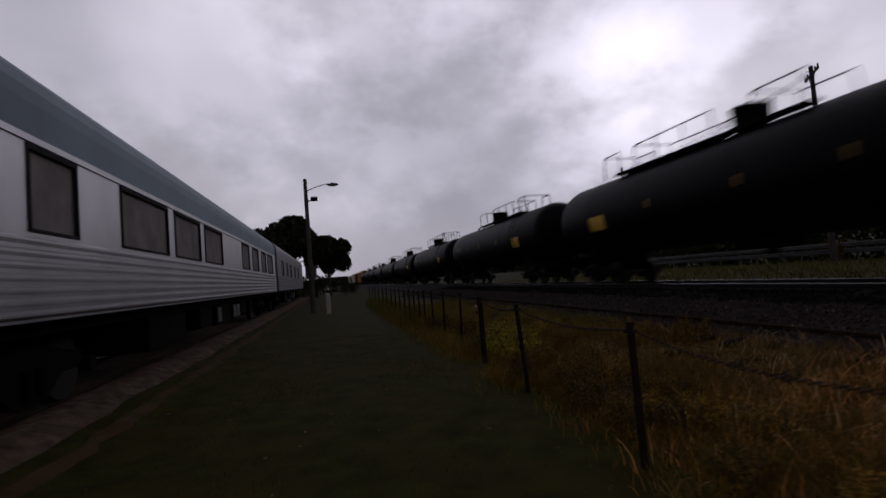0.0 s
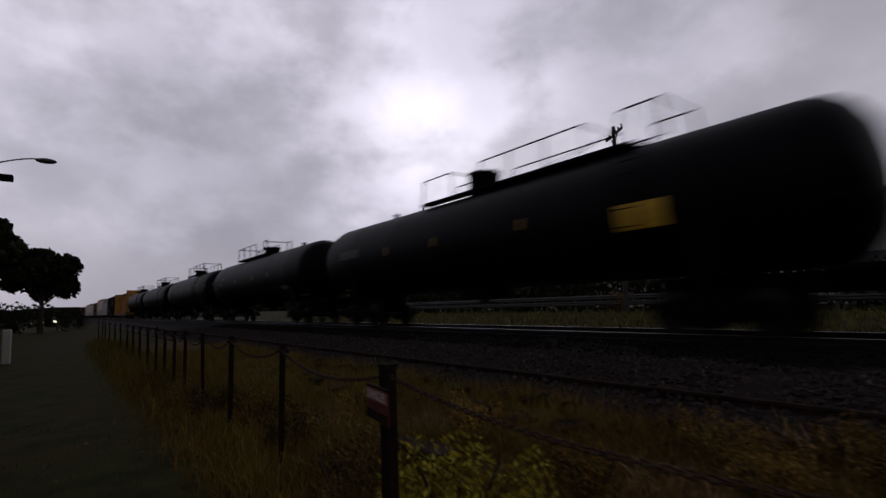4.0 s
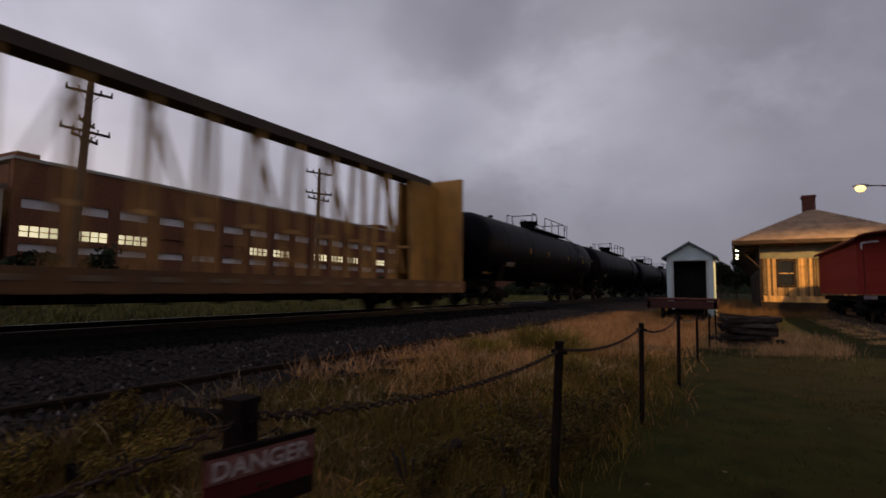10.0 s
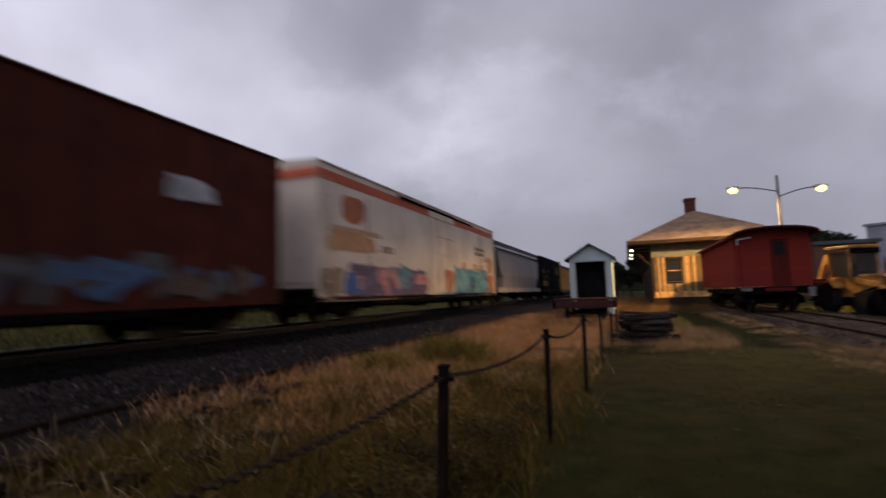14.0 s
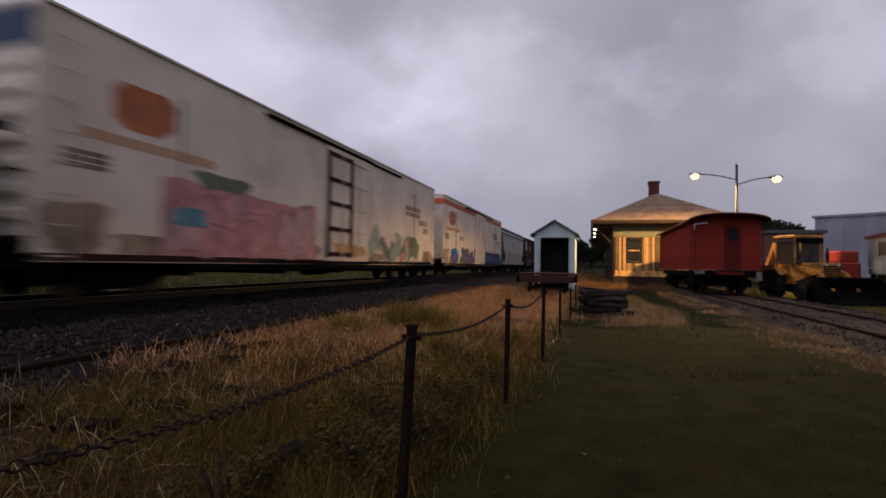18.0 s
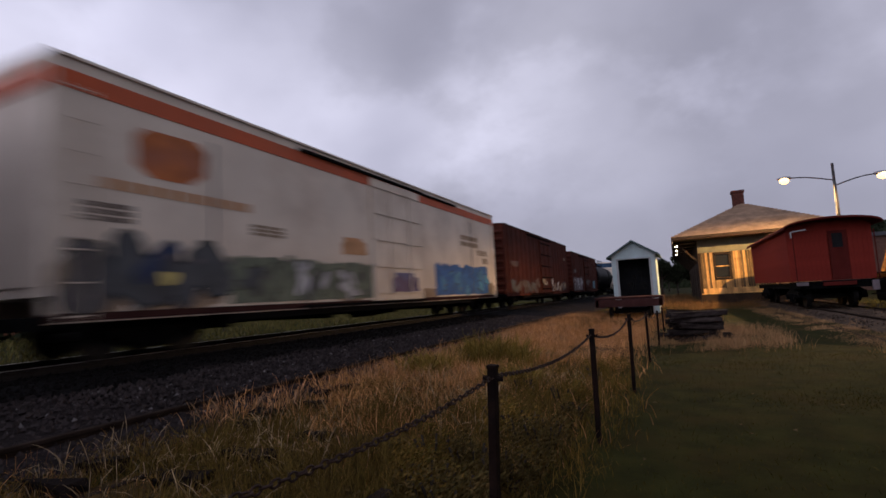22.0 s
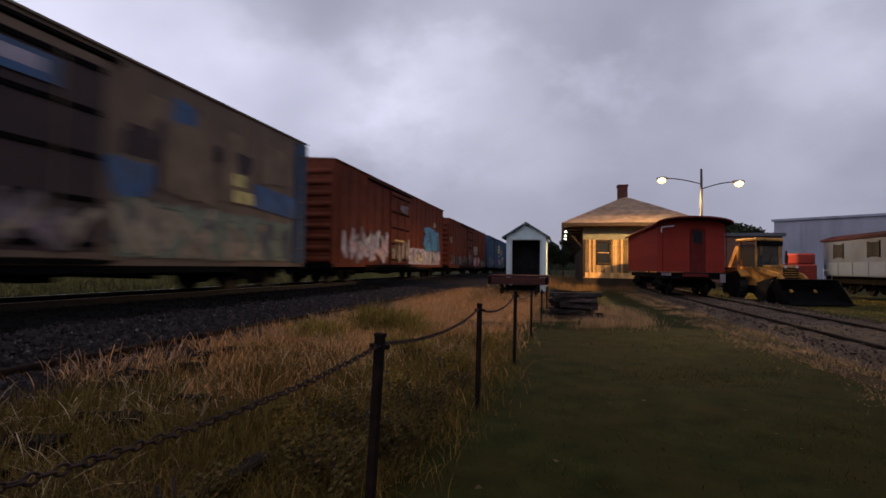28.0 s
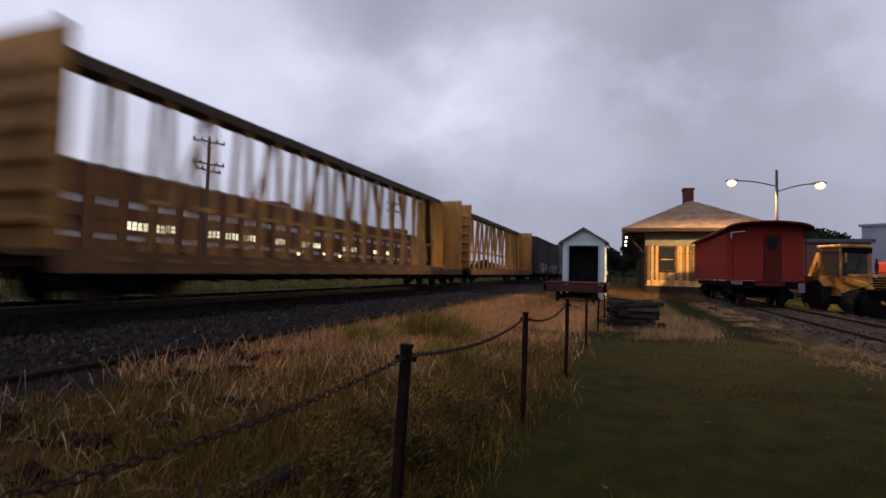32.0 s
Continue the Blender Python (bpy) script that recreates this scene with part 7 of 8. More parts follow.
def utility_pole(x, y, h, arms, label, insul=4, turn=0, thick=1.0, lean=0.0):
    ob = empty("utility_pole", pose(x, y, ground_z(x, y), -lean) @ pose(0, 0, 0, 0, 0, turn))
    tagged(ob, label, "utility pole", "utility poles")
    bm = B()
    bmesh.ops.create_cone(bm, cap_ends=True, segments=10, radius1=0.17 * thick, radius2=0.11 * thick, depth=h, matrix=Matrix.Translation((0, 0, h / 2)))
    part("pole", bm, M["polewood"], ob)
    for z, w, ang in arms:
        bm = B()
        c_, s_ = math.cos(radians(ang)) * w, math.sin(radians(ang)) * w
        bar(bm, (-c_, -s_, z), (c_, s_, z), 0.11, 0.12)
        bar(bm, (-c_ * 0.5, -s_ * 0.5, z), (0, 0, z - 0.7), 0.03, 0.03)
        bar(bm, (c_ * 0.5, s_ * 0.5, z), (0, 0, z - 0.7), 0.03, 0.03)
        a = part("crossarm", bm, M["polewood"], ob)
        for k in range(insul):
            f = -0.95 + 1.9 * k / (insul - 1)
            part("insulator", rod(B(), (c_ * f, s_ * f, z + 0.05), (c_ * f, s_ * f, z + 0.25), 0.045, 6), M["black"], a)
    return ob


utility_pole(-26.6, -14.7, 11.4, [(10.9, 1.25, 0)], "tall wooden utility pole with one crossarm", 6, 55)
utility_pole(-33.0, -44.0, 12.0, [(11.6, 1.3, 0)], "far wooden utility pole with one crossarm", 6, 55)
utility_pole(-30.0, 11.82, 11.95, [(11.25, 1.05, 0), (9.55, 0.75, 60), (9.1, 1.15, 12), (8.7, 0.95, 50)], "thick wooden utility pole with stacked crossarms", 5, 70, 1.5, 1.9)
utility_pole(-30.0, 29.5, 10.8, [(10.4, 1.2, 0), (8.7, 1.2, 0), (8.2, 1.2, 20)], "wooden utility pole with three crossarms", 5, 70)
utility_pole(-30.0, 62.0, 10.5, [(10.1, 1.2, 0), (9.0, 1.2, 0)], "far wooden utility pole with two crossarms", 5, 70)


def build_south_pole():
    ob = empty("street_lamp", pose(2.0, -20.6, 0))
    tagged(ob, "dark wooden lamp pole with one unlit arm", "street lamp")
    bm = B()
    bmesh.ops.create_cone(bm, cap_ends=True, segments=10, radius1=0.15, radius2=0.1, depth=7.45, matrix=Matrix.Translation((0, 0, 3.72)))
    part("pole", bm, M["polewood"], ob)
    bm = B()
    pts = [(-1.3 * f, -0.15 * f, 6.75 + 0.42 * math.sin(f * 1.4)) for f in np.linspace(0, 1, 7)]
    tube(bm, pts, 0.025)
    part("arm", bm, M["oldgalv"], ob)
    bm = B()
    bmesh.ops.create_uvsphere(bm, u_segments=12, v_segments=8, radius=1, matrix=Matrix.Translation((-1.5, -0.17, 7.12)) @ Matrix.Diagonal((0.32, 0.15, 0.1, 1)))
    part("lamp_head", bm, M["oldgalv"], ob)
    bm = B()
    rod(bm, (0, 0, 6.2), (-0.4, 0, 6.25), 0.04, 6)
    box(bm, -0.62, -0.25, -0.16, 0.16, 6.2, 6.42, bevel=0.03)
    part("floodlight", bm, M["black"], ob)
    bm = B()
    box(bm, -0.3, 0.3, -0.12, -0.08, 1.9, 2.6)
    part("sign_plate", bm, M["oldgalv"], ob)


build_south_pole()
wp = part("marker_post", box(B(), -0.11, 0.11, -0.11, 0.11, 0, 1.05, bevel=0.03), M["pale"])
wp.matrix_basis = pose(1.15, -18.0, 0)
tagged(wp, "short thick pale grey marker post on the lawn", "post")


# ---- buildings beyond the main line ----
def build_factory():
    pivot = pose(-42.0, 14.0, 0)
    ob = empty("factory", pivot @ pose(0, 0, 0, 0, 0, 4) @ pivot.inverted())
    tagged(ob, "long brick factory with rows of pale panelled and lit windows", "factory building")
    X, y0, y1, z0, z1 = -42.0, 13.25, 150.0, 0.3, 9.7
    bays = [13.8 + k * 3.3 for k in range(41)]
    rows = [(3.5, 4.05, "p"), (4.5, 5.25, "w"), (6.45, 7.15, "p")]
    bm = B()
    edges = [z0] + [v for a, b, _ in rows for v in (a, b)] + [z1]
    for a, b in zip(edges[::2], edges[1::2]):
        box(bm, X - 0.5, X, y0, y1, a, b)
    for a, b, _ in rows:
        prev = y0
        for y in bays + [y1]:
            box(bm, X - 0.5, X, prev, y, a, b)
            prev = y + 2.5
    part("wall", bm, M["brick"], ob)
    part("back", box(B(), X - 14, X - 0.6, y0, y1, z0, z1 - 0.3), M["brick"], ob)
    part("coping", box(B(), X - 14.2, X + 0.12, y0 - 0.1, y1 + 0.1, z1, z1 + 0.22), M["pale"], ob, "pale coping along the parapet")
    for y in bays[1::2]:
        part("pilaster", box(B(), X, X + 0.15, y - 1.0, y - 0.6, z0, z1), M["brick"], ob)
    rnd = random.Random(3)
    lit = {0, 1, 2, 6, 7, 9, 10, 11, 13, 15, 16, 19, 20, 23, 25}
    for i, y in enumerate(bays):
        for a, b, kind in rows:
            on = kind == "w" and i in lit
            w = part("window", box(B(), X - 0.3, X - 0.2, y, y + 2.5, a, b), M["litwin"] if on else (M["panelwhite"] if kind == "p" else M["brick"]), ob, "lit workshop window" if on else "")
            if on and y < 80:
                bm = B()
                for f in (0.25, 0.5, 0.75):
                    box(bm, X - 0.2, X - 0.14, y + 2.5 * f - 0.04, y + 2.5 * f + 0.04, a, b)
                box(bm, X - 0.2, X - 0.14, y, y + 2.5, (a + b) / 2 - 0.03, (a + b) / 2 + 0.03)
                part("mullions", bm, M["depotdark"], w)
    for y, z in ((69.5, 3.5), (62.0, 3.2), (75.0, 3.3)):
        lamp = part("wall_lamp", box(B(), X + 0.02, X + 0.3, y, y + 0.5, z, z + 0.35, bevel=0.06), M["sodium"], ob, "small lit yellow wall lamp")
        part("bracket", bar(B(), (X, y + 0.25, z + 0.4), (X + 0.25, y + 0.25, z + 0.4), 0.05, 0.05), M["black"], lamp)
    for y, w, h in ((14.2, 1.4, 1.0), (60, 3.0, 1.2), (84, 2.0, 0.9), (110, 5.0, 1.6)):
        part("roof_house", box(B(), X - 6, X - 2, y, y + w, z1, z1 + h), M["brick"], ob)


build_factory()


def build_pale_block():
    ob = empty("warehouse")
    tagged(ob, "plain pale flat-roofed warehouse behind the railway", "warehouse")
    part("wall", box(B(), -58, -42, -28, 12.8, 0.3, 7.55), M["pale"], ob)
    part("parapet", box(B(), -58.15, -41.85, -28.15, 12.95, 7.55, 7.9), M["greydark"], ob)
    bm = B()
    for y in np.arange(-26, 12, 4.0):
        box(bm, -42, -41.93, y - 0.05, y + 0.05, 0.3, 7.5)
    part("panel_joints", bm, M["galv"], ob)
    part("loading_door", box(B(), -42, -41.9, -8, -4.5, 0.3, 3.8), M["greydark"], ob)


build_pale_block()


def build_guard_rail():
    ob = empty("guard_rail")
    tagged(ob, "long pale roadside guard rail beyond the railway", "guard rail")
    for z in (0.85, 1.25):
        bm = prism(B(), [(-30.0, z), (-29.94, z + 0.08), (-30.0, z + 0.15), (-29.94, z + 0.22), (-30.0, z + 0.3), (-30.05, z + 0.3), (-30.05, z)], 1, -45, 11)
        part("rail", bm, M["oldgalv"], ob)
    first = None
    for k in range(15):
        m = pose(-30.1, -44.5 + k * 3.9, 0.3)
        if first is None:
            first = part("post", box(B(), -0.07, 0.07, -0.07, 0.07, 0, 1.25), M["wood"], ob)
            first.matrix_basis = m
        else:
            again(first, m, ob)


build_guard_rail()


# ---- yard beyond the display track ----
def build_loader():
    ob = empty("backhoe_loader", pose(8.6, 25.8, 0.05, 0, 0, -70))
    tagged(ob, "old yellow backhoe loader with its bucket on the ground", "loader")
    bm = B()
    prism(bm, [(-0.9, 0.6), (1.5, 0.55), (1.55, 1.25), (0.6, 1.45), (0.4, 1.5), (-0.9, 1.5)], 1, -0.5, 0.5)
    part("body", bm, M["loader"], ob)
    part("engine_hood", box(B(), 0.45, 1.65, -0.42, 0.42, 1.2, 1.62, bevel=0.06), M["loader"], ob)
    grille = part("grille", box(B(), 1.655, 1.68, -0.36, 0.36, 0.95, 1.5), M["black"], ob)
    for k in range(5):
        part("bar", box(B(), 1.68, 1.70, -0.36, 0.36, 1.0 + k * 0.1, 1.03 + k * 0.1), M["loader"], grille)
    part("exhaust_pipe", rod(rod(B(), (1.2, 0.2, 1.6), (1.2, 0.2, 2.25), 0.04, 8), (1.2, 0.2, 1.75), (1.2, 0.2, 2.05), 0.07, 8), M["oldrail"], ob)
    for s in (-1, 1):
        part("fender", prism(B(), [(-1.45, 1.15), (-1.2, 1.42), (-0.3, 1.42), (-0.05, 1.15), (-0.05, 1.08), (-0.35, 1.34), (-1.15, 1.34), (-1.4, 1.08)], 1, min(s * 0.55, s * 1.0), max(s * 0.55, s * 1.0)), M["loader"], ob)
        part("lift_cylinder", rod(B(), (0.5, s * 0.62, 0.8), (1.6, s * 0.6, 1.1), 0.05, 8), M["black"], ob, "dark steel hydraulic cylinder")
        part("work_light", box(B(), 0.42, 0.52, s * 0.5 - 0.07, s * 0.5 + 0.07, 2.58, 2.7, bevel=0.02), M["whitepost"], ob)
    part("seat", box(box(B(), -0.3, 0.1, -0.22, 0.22, 1.5, 1.62, bevel=0.03), -0.36, -0.26, -0.22, 0.22, 1.6, 2.1), M["tyre"], ob)
    bm = B()
    for x in (-0.75, 0.4):
        for y in (-0.6, 0.6):
            bar(bm, (x, y, 1.4), (x * 0.92, y * 0.95, 2.75), 0.09, 0.09)
    box(bm, -0.85, 0.5, -0.68, 0.68, 2.72, 2.86, bevel=0.03)
    part("cab", bm, M["loader"], ob)
    for s in (-1, 1):
        part("side_window", box(B(), -0.66, 0.34, s * 0.585 - 0.008, s * 0.585 + 0.008, 1.55, 2.6), M["cabglass"], ob)
    part("windscreen", box(B(), 0.395, 0.41, -0.5, 0.5, 1.62, 2.6), M["cabglass"], ob)
    part("visor", box(B(), 0.42, 0.56, -0.6, 0.6, 2.5, 2.72, bevel=0.02), M["black"], ob, "dark visor strip over the windscreen")
    part("wiper", bar(B(), (0.43, -0.05, 1.65), (0.43, 0.2, 2.2), 0.02, 0.02), M["black"], ob)
    part("dashboard", box(B(), 0.05, 0.36, -0.45, 0.45, 1.5, 1.78, bevel=0.03), M["tyre"], ob)
    for s in (-1, 1):
        part("headlight", rod(B(), (1.66, s * 0.27, 1.54), (1.72, s * 0.27, 1.54), 0.06, 10), M["whitepost"], ob, "pale headlight")
    part("rear_window", box(B(), -0.72, -0.70, -0.5, 0.5, 1.55, 2.6), M["cabglass"], ob)
    for x, r, w in ((-0.75, 0.62, 0.4), (1.25, 0.46, 0.3)):
        for s in (-1, 1):
            wh = part("wheel", rod(B(), (0, -w / 2, 0), (0, w / 2, 0), r, 24), M["tyre"], ob)
            wh.location = (x, s * 0.78, r)
            lug = None
            for k in range(18):
                if lug is None:
                    lug = part("tread_lug", bar(B(), (r, -w / 2, 0), (r + 0.02, w / 2, 0.1 * r), 0.06, 0.05), M["tyre"], wh)
                else:
                    again(lug, pose(0, 0, 0, 0, k * 20, 0), wh)
            part("rim", rod(B(), (0, -w / 2 - 0.01, 0), (0, w / 2 + 0.01, 0), r * 0.42, 14), M["rail"], wh)
    bm = B()
    for s in (-1, 1):
        bar(bm, (0.35, s * 0.55, 1.45), (1.7, s * 0.55, 1.15), 0.12, 0.2)
        bar(bm, (1.7, s * 0.55, 1.15), (2.3, s * 0.55, 0.45), 0.12, 0.18)
    part("lift_arm", bm, M["loader"], ob)
    bm = B()
    prism(bm, [(2.0, 0.05), (3.3, 0.0), (3.3, 0.05), (2.5, 0.2), (2.25, 0.55), (2.5, 1.02), (2.42, 1.05), (2.0, 0.6)], 1, -1.4, 1.4)
    for s in (-1.4, 1.36):
        prism(bm, [(2.0, 0.05), (3.25, 0.02), (2.5, 1.02), (2.1, 0.6)], 1, s, s + 0.04)
    part("bucket", bm, M["black"], ob, "dark worn steel bucket")
    bm = B()
    bar(bm, (-1.0, 0, 1.0), (-1.55, 0, 2.55), 0.2, 0.26)
    bar(bm, (-1.55, 0, 2.55), (-2.1, 0, 1.5), 0.16, 0.2)
    bar(bm, (-1.0, -0.4, 1.0), (-1.0, -0.9, 0.1), 0.12, 0.12)
    bar(bm, (-1.0, 0.4, 1.0), (-1.0, 0.9, 0.1), 0.12, 0.12)
    part("backhoe_arm", bm, M["loader"], ob)
    bm = B()
    prism(bm, [(-2.35, 1.5), (-1.9, 1.5), (-1.85, 1.2), (-2.0, 0.95), (-2.4, 1.1)], 1, -0.3, 0.3)
    part("backhoe_bucket", bm, M["oldrail"], ob)
    part("axle", box(B(), -0.8, 1.6, -0.6, 0.6, 0.35, 0.7), M["black"], ob)


build_loader()


def build_grey_coach():
    ob = empty("passenger_coach", pose(14.9, 0, 0.3))
    tagged(ob, "pale grey stored coach with a maroon roof", "railway coach")
    bm = box(B(), -1.5, 1.5, 14, 31.0, 0.9, 2.75)
    part("body", bm, M["coachgrey"], ob)
    bm = B()
    prism(bm, [(-1.58, 2.72), (-1.55, 2.84), (-1.0, 3.02), (0, 3.1), (1.0, 3.02), (1.55, 2.84), (1.58, 2.72)], 1, 13.8, 31.2)
    part("roof", bm, M["redroof"], ob, "maroon curved roof")
    for y in (29.07, 26.1, 23.2, 20.3, 17.4, 15.0):
        w = part("window", box(B(), -1.53, -1.5, y, y + 0.8, 1.85, 2.5), M["interior"], ob)
        bm = B()
        box(bm, -1.55, -1.5, y - 0.07, y, 1.8, 2.55)
        box(bm, -1.55, -1.5, y + 0.8, y + 0.87, 1.8, 2.55)
        part("frame", bm, M["darktrim"], w)
    part("lower_panel", box(B(), -1.53, -1.5, 14.1, 30.9, 0.95, 1.6), M["coachlower"], ob, "paler grey lower side panel")
    for y in np.arange(15.2, 30.8, 1.3):
        part("panel_rib", box(B(), -1.545, -1.53, y - 0.03, y + 0.03, 0.95, 1.6), M["coachgrey"], ob)
    part("underframe", box(B(), -1.3, 1.3, 14.3, 31.2, 0.55, 0.9), M["black"], ob)
    for y in (16.5, 29):
        make_bogie(ob, y)


build_grey_coach()


def build_red_truck():
    ob = empty("tank_wagon", pose(11.9, 31.5, 0.1))
    tagged(ob, "small bright red yard wagon with white end rails", "wagon")
    bm = B()
    box(bm, -0.9, 1.0, -1, 1, 0.7, 1.7, bevel=0.08)
    box(bm, 0.1, 1.0, -0.8, 0.8, 1.7, 2.3, bevel=0.08)
    part("body", bm, M["brightred"], ob)
    bm = B()
    for x in (1.3, 1.7):
        rod(bm, (x, -0.9, 0.4), (x, -0.9, 1.5), 0.03, 6)
    rod(bm, (1.3, -0.9, 1.4), (1.7, -0.9, 1.4), 0.03, 6)
    part("end_rail", bm, M["whitepost"], ob)
    for x in (-0.8, 0.8):
        for s in (-1, 1):
            part("wheel", rod(B(), (x, s * 0.85, 0.42), (x, s * 1.0, 0.42), 0.42, 16), M["tyre"], ob)
    part("underframe", box(B(), -1.2, 1.1, -0.8, 0.8, 0.45, 0.7), M["black"], ob)


build_red_truck()


def plain_building(name, label, x0, x1, y0, y1, h, wall, roofm, rows=0, at=None):
    ob = empty(name, at if at else pose(0, 0, 0))
    tagged(ob, label, "building")
    part("wall", box(B(), x0, x1, y0, y1, 0, h), wall, ob)
    part("roof", box(B(), x0 - 0.3, x1 + 0.3, y0 - 0.3, y1 + 0.3, h, h + 0.35), roofm, ob)
    bm = B()
    n = int((x1 - x0) / 2.4)
    for k in range(n):
        x = x0 + (k + 0.5) * (x1 - x0) / n
        box(bm, x - 0.04, x + 0.04, y0 - 0.05, y0, 0, h - 0.05)
    part("seams", bm, wall, ob)
    for r in range(rows):
        for k in range(n):
            x = x0 + (k + 0.2) * (x1 - x0) / n
            part("window", box(B(), x, x + 1.1, y0 - 0.06, y0 - 0.02, 1.2 + 3 * r, 2.5 + 3 * r), M["glass"], ob)
    return ob


plain_building("grey_hall", "long grey clad industrial hall in the distance", 0, 62, 0, 26, 9.55, M["greyclad"], M["greyclad"], at=pose(33.4, 92, 0, 0, 0, -39))
plain_building("brick_shop", "low brick shop building behind the yard", 12.5, 22.4, 60, 72, 5.15, M["shopbrick"], M["greydark"], 1)


# ---- trees ----
def build_tree(x, y, h, spread, seed, label, trunk=0.25, leaves=2600, low=0.25, leaf=1.0):
    rnd = random.Random(seed)
    ob = empty("tree", pose(x, y, ground_z(x, y)))
    tagged(ob, label, "tree", "trees")
    bm = B()
    bmesh.ops.create_cone(bm, cap_ends=True, segments=9, radius1=trunk, radius2=trunk * 0.5, depth=h * 0.5, matrix=Matrix.Translation((0, 0, h * 0.25)))
    tips = []
    for k in range(13):
        a = k / 13 * math.tau * 2.6 + rnd.uniform(-0.3, 0.3)
        z = h * rnd.uniform(0.28, 0.5)
        q = spread * rnd.uniform(0.45, 0.8)
        tip = (q * math.cos(a), q * math.sin(a), z + h * rnd.uniform(0.12, 0.36))
        d = Vector(tip) - Vector((0, 0, z))
        bmesh.ops.create_cone(bm, cap_ends=False, segments=6, radius1=trunk * 0.42, radius2=0.03, depth=d.length, matrix=Matrix.Translation((Vector(tip) + Vector((0, 0, z))) / 2) @ d.to_track_quat("Z", "Y").to_matrix().to_4x4())
        tips.append((Vector(tip), spread * rnd.uniform(0.22, 0.36)))
    tips += [(Vector((spread * 0.2 * rnd.uniform(-1, 1), spread * 0.2 * rnd.uniform(-1, 1), h * f)), spread * 0.3) for f in (0.6, 0.72, 0.84, 0.92)]
    part("trunk", bm, M["bark"], ob)
    verts, faces = [], []
    for _ in range(leaves):
        c_, q = rnd.choice(tips)
        v = Vector((rnd.gauss(0, 1), rnd.gauss(0, 1), rnd.gauss(0, 0.8)))
        p = c_ + v.normalized() * q * rnd.random() ** 0.4
        if p.z < h * low or p.z > h:
            continue
        s = h * leaf * rnd.uniform(0.016, 0.034)
        n1 = Vector((rnd.gauss(0, 1), rnd.gauss(0, 1), rnd.gauss(0, 1))).normalized()
        n2 = n1.orthogonal().normalized()
        n3 = n1.cross(n2)
        base = len(verts)
        for a, b in ((-1, 0), (0, -0.55), (1.2, 0), (0, 0.55)):
            verts.append(p + n2 * s * a + n3 * s * b)
        faces.append((base, base + 1, base + 2, base + 3))
    quads("crown", verts, faces, M["foliage"], ob)


build_tree(6.2, -58.0, 10.6, 5.2, 1, "large dark broadleaf tree beyond the coaches", leaves=15000, low=0.06, leaf=1.1)
build_tree(1.2, -56.0, 7.6, 3.4, 2, "smaller dark broadleaf tree beside the far lane", leaves=10000, low=0.05, leaf=1.1)
build_tree(11.0, -62.0, 9.6, 4.6, 3, "dark broadleaf tree behind the coaches", leaves=7000, low=0.2, leaf=1.1)
for i, (x, y, h) in enumerate(((-46, -75, 8), (-60, -95, 9), (-52, -50, 6), (18, 110, 9), (24, 105, 10), (30, 118, 9), (4, 140, 9), (28.2, 101, 9.9), (30.6, 104, 10.1), (33.2, 106, 10.4), (36.2, 108, 9.8), (26, 99, 9.2), (-2, 150, 8), (12, 125, 8))):
    build_tree(x, y, h, h * 0.5, 20 + i, "distant dark broadleaf tree", leaves=2600, low=0.08, leaf=1.5)


for i, (x, y, h) in enumerate(((-3.6, 70, 4.4), (-1.9, 67, 4.9), (-0.2, 69, 5.3), (1.6, 70, 5.0))):
    build_tree(x, y, h, h * 0.42, 50 + i, "low dark tree behind the depot platform", trunk=0.14, leaves=3000, low=0.04, leaf=0.9)


def build_bush(x, y, h, seed, label, leafy=M["greengrass"]):
    rnd = random.Random(seed)
    ob = empty("bush", pose(x, y, ground_z(x, y)))
    tagged(ob, label, "bush", "bushes")
    bm = B()
    for k in range(7):
        a = k / 7 * math.tau
        rod(bm, (0.05 * math.cos(a), 0.05 * math.sin(a), 0), (h * 0.4 * math.cos(a), h * 0.4 * math.sin(a), h * 0.7), 0.01, 4)
    part("stem_clump", bm, M["bark"], ob)
    verts, faces = [], []
    lobes = [(rnd.uniform(-0.6, 0.6) * h, rnd.uniform(-0.6, 0.6) * h, rnd.uniform(0.2, 0.75) * h, rnd.uniform(0.16, 0.34) * h) for _ in range(11)]
    for _ in range(2200):
        lx, ly, lz, lr = rnd.choice(lobes)
        v = Vector((rnd.gauss(0, 1), rnd.gauss(0, 1), rnd.gauss(0, 1))).normalized() * rnd.random() ** 0.4 * lr
        p = Vector((lx + v.x, ly + v.y, max(0.02, lz + 1.3 * v.z)))
        s = h * rnd.uniform(0.022, 0.048)
        n1 = Vector((rnd.gauss(0, 1), rnd.gauss(0, 1), rnd.gauss(0, 1))).normalized()
        n2 = n1.orthogonal().normalized()
        n3 = n1.cross(n2)
        base = len(verts)
        for a, b in ((-1, 0), (0, -0.45), (1.3, 0), (0, 0.45)):
            verts.append(p + n2 * s * a + n3 * s * b)
        faces.append((base, base + 1, base + 2, base + 3))
    quads("leaves", verts, faces, leafy, ob)


for i, (x, y, h) in enumerate(((-1.9, -3.6, 0.5), (-1.7, -6.4, 0.45), (-1.6, -8.8, 0.4), (-2.0, 2.9, 0.4), (-1.8, 4.4, 0.42), (-1.9, 1.2, 0.4), (-2.3, 3.6, 0.36), (-2.2, 4.9, 0.34), (-1.75, 6.0, 0.36), (-2.4, 6.6, 0.3), (-1.65, 7.9, 0.32), (-30.5, -18, 1.6), (-31, -12, 1.2), (-33, -30, 2.0))):
    build_bush(x, y, h, 60 + i, "low leafy weed clump")


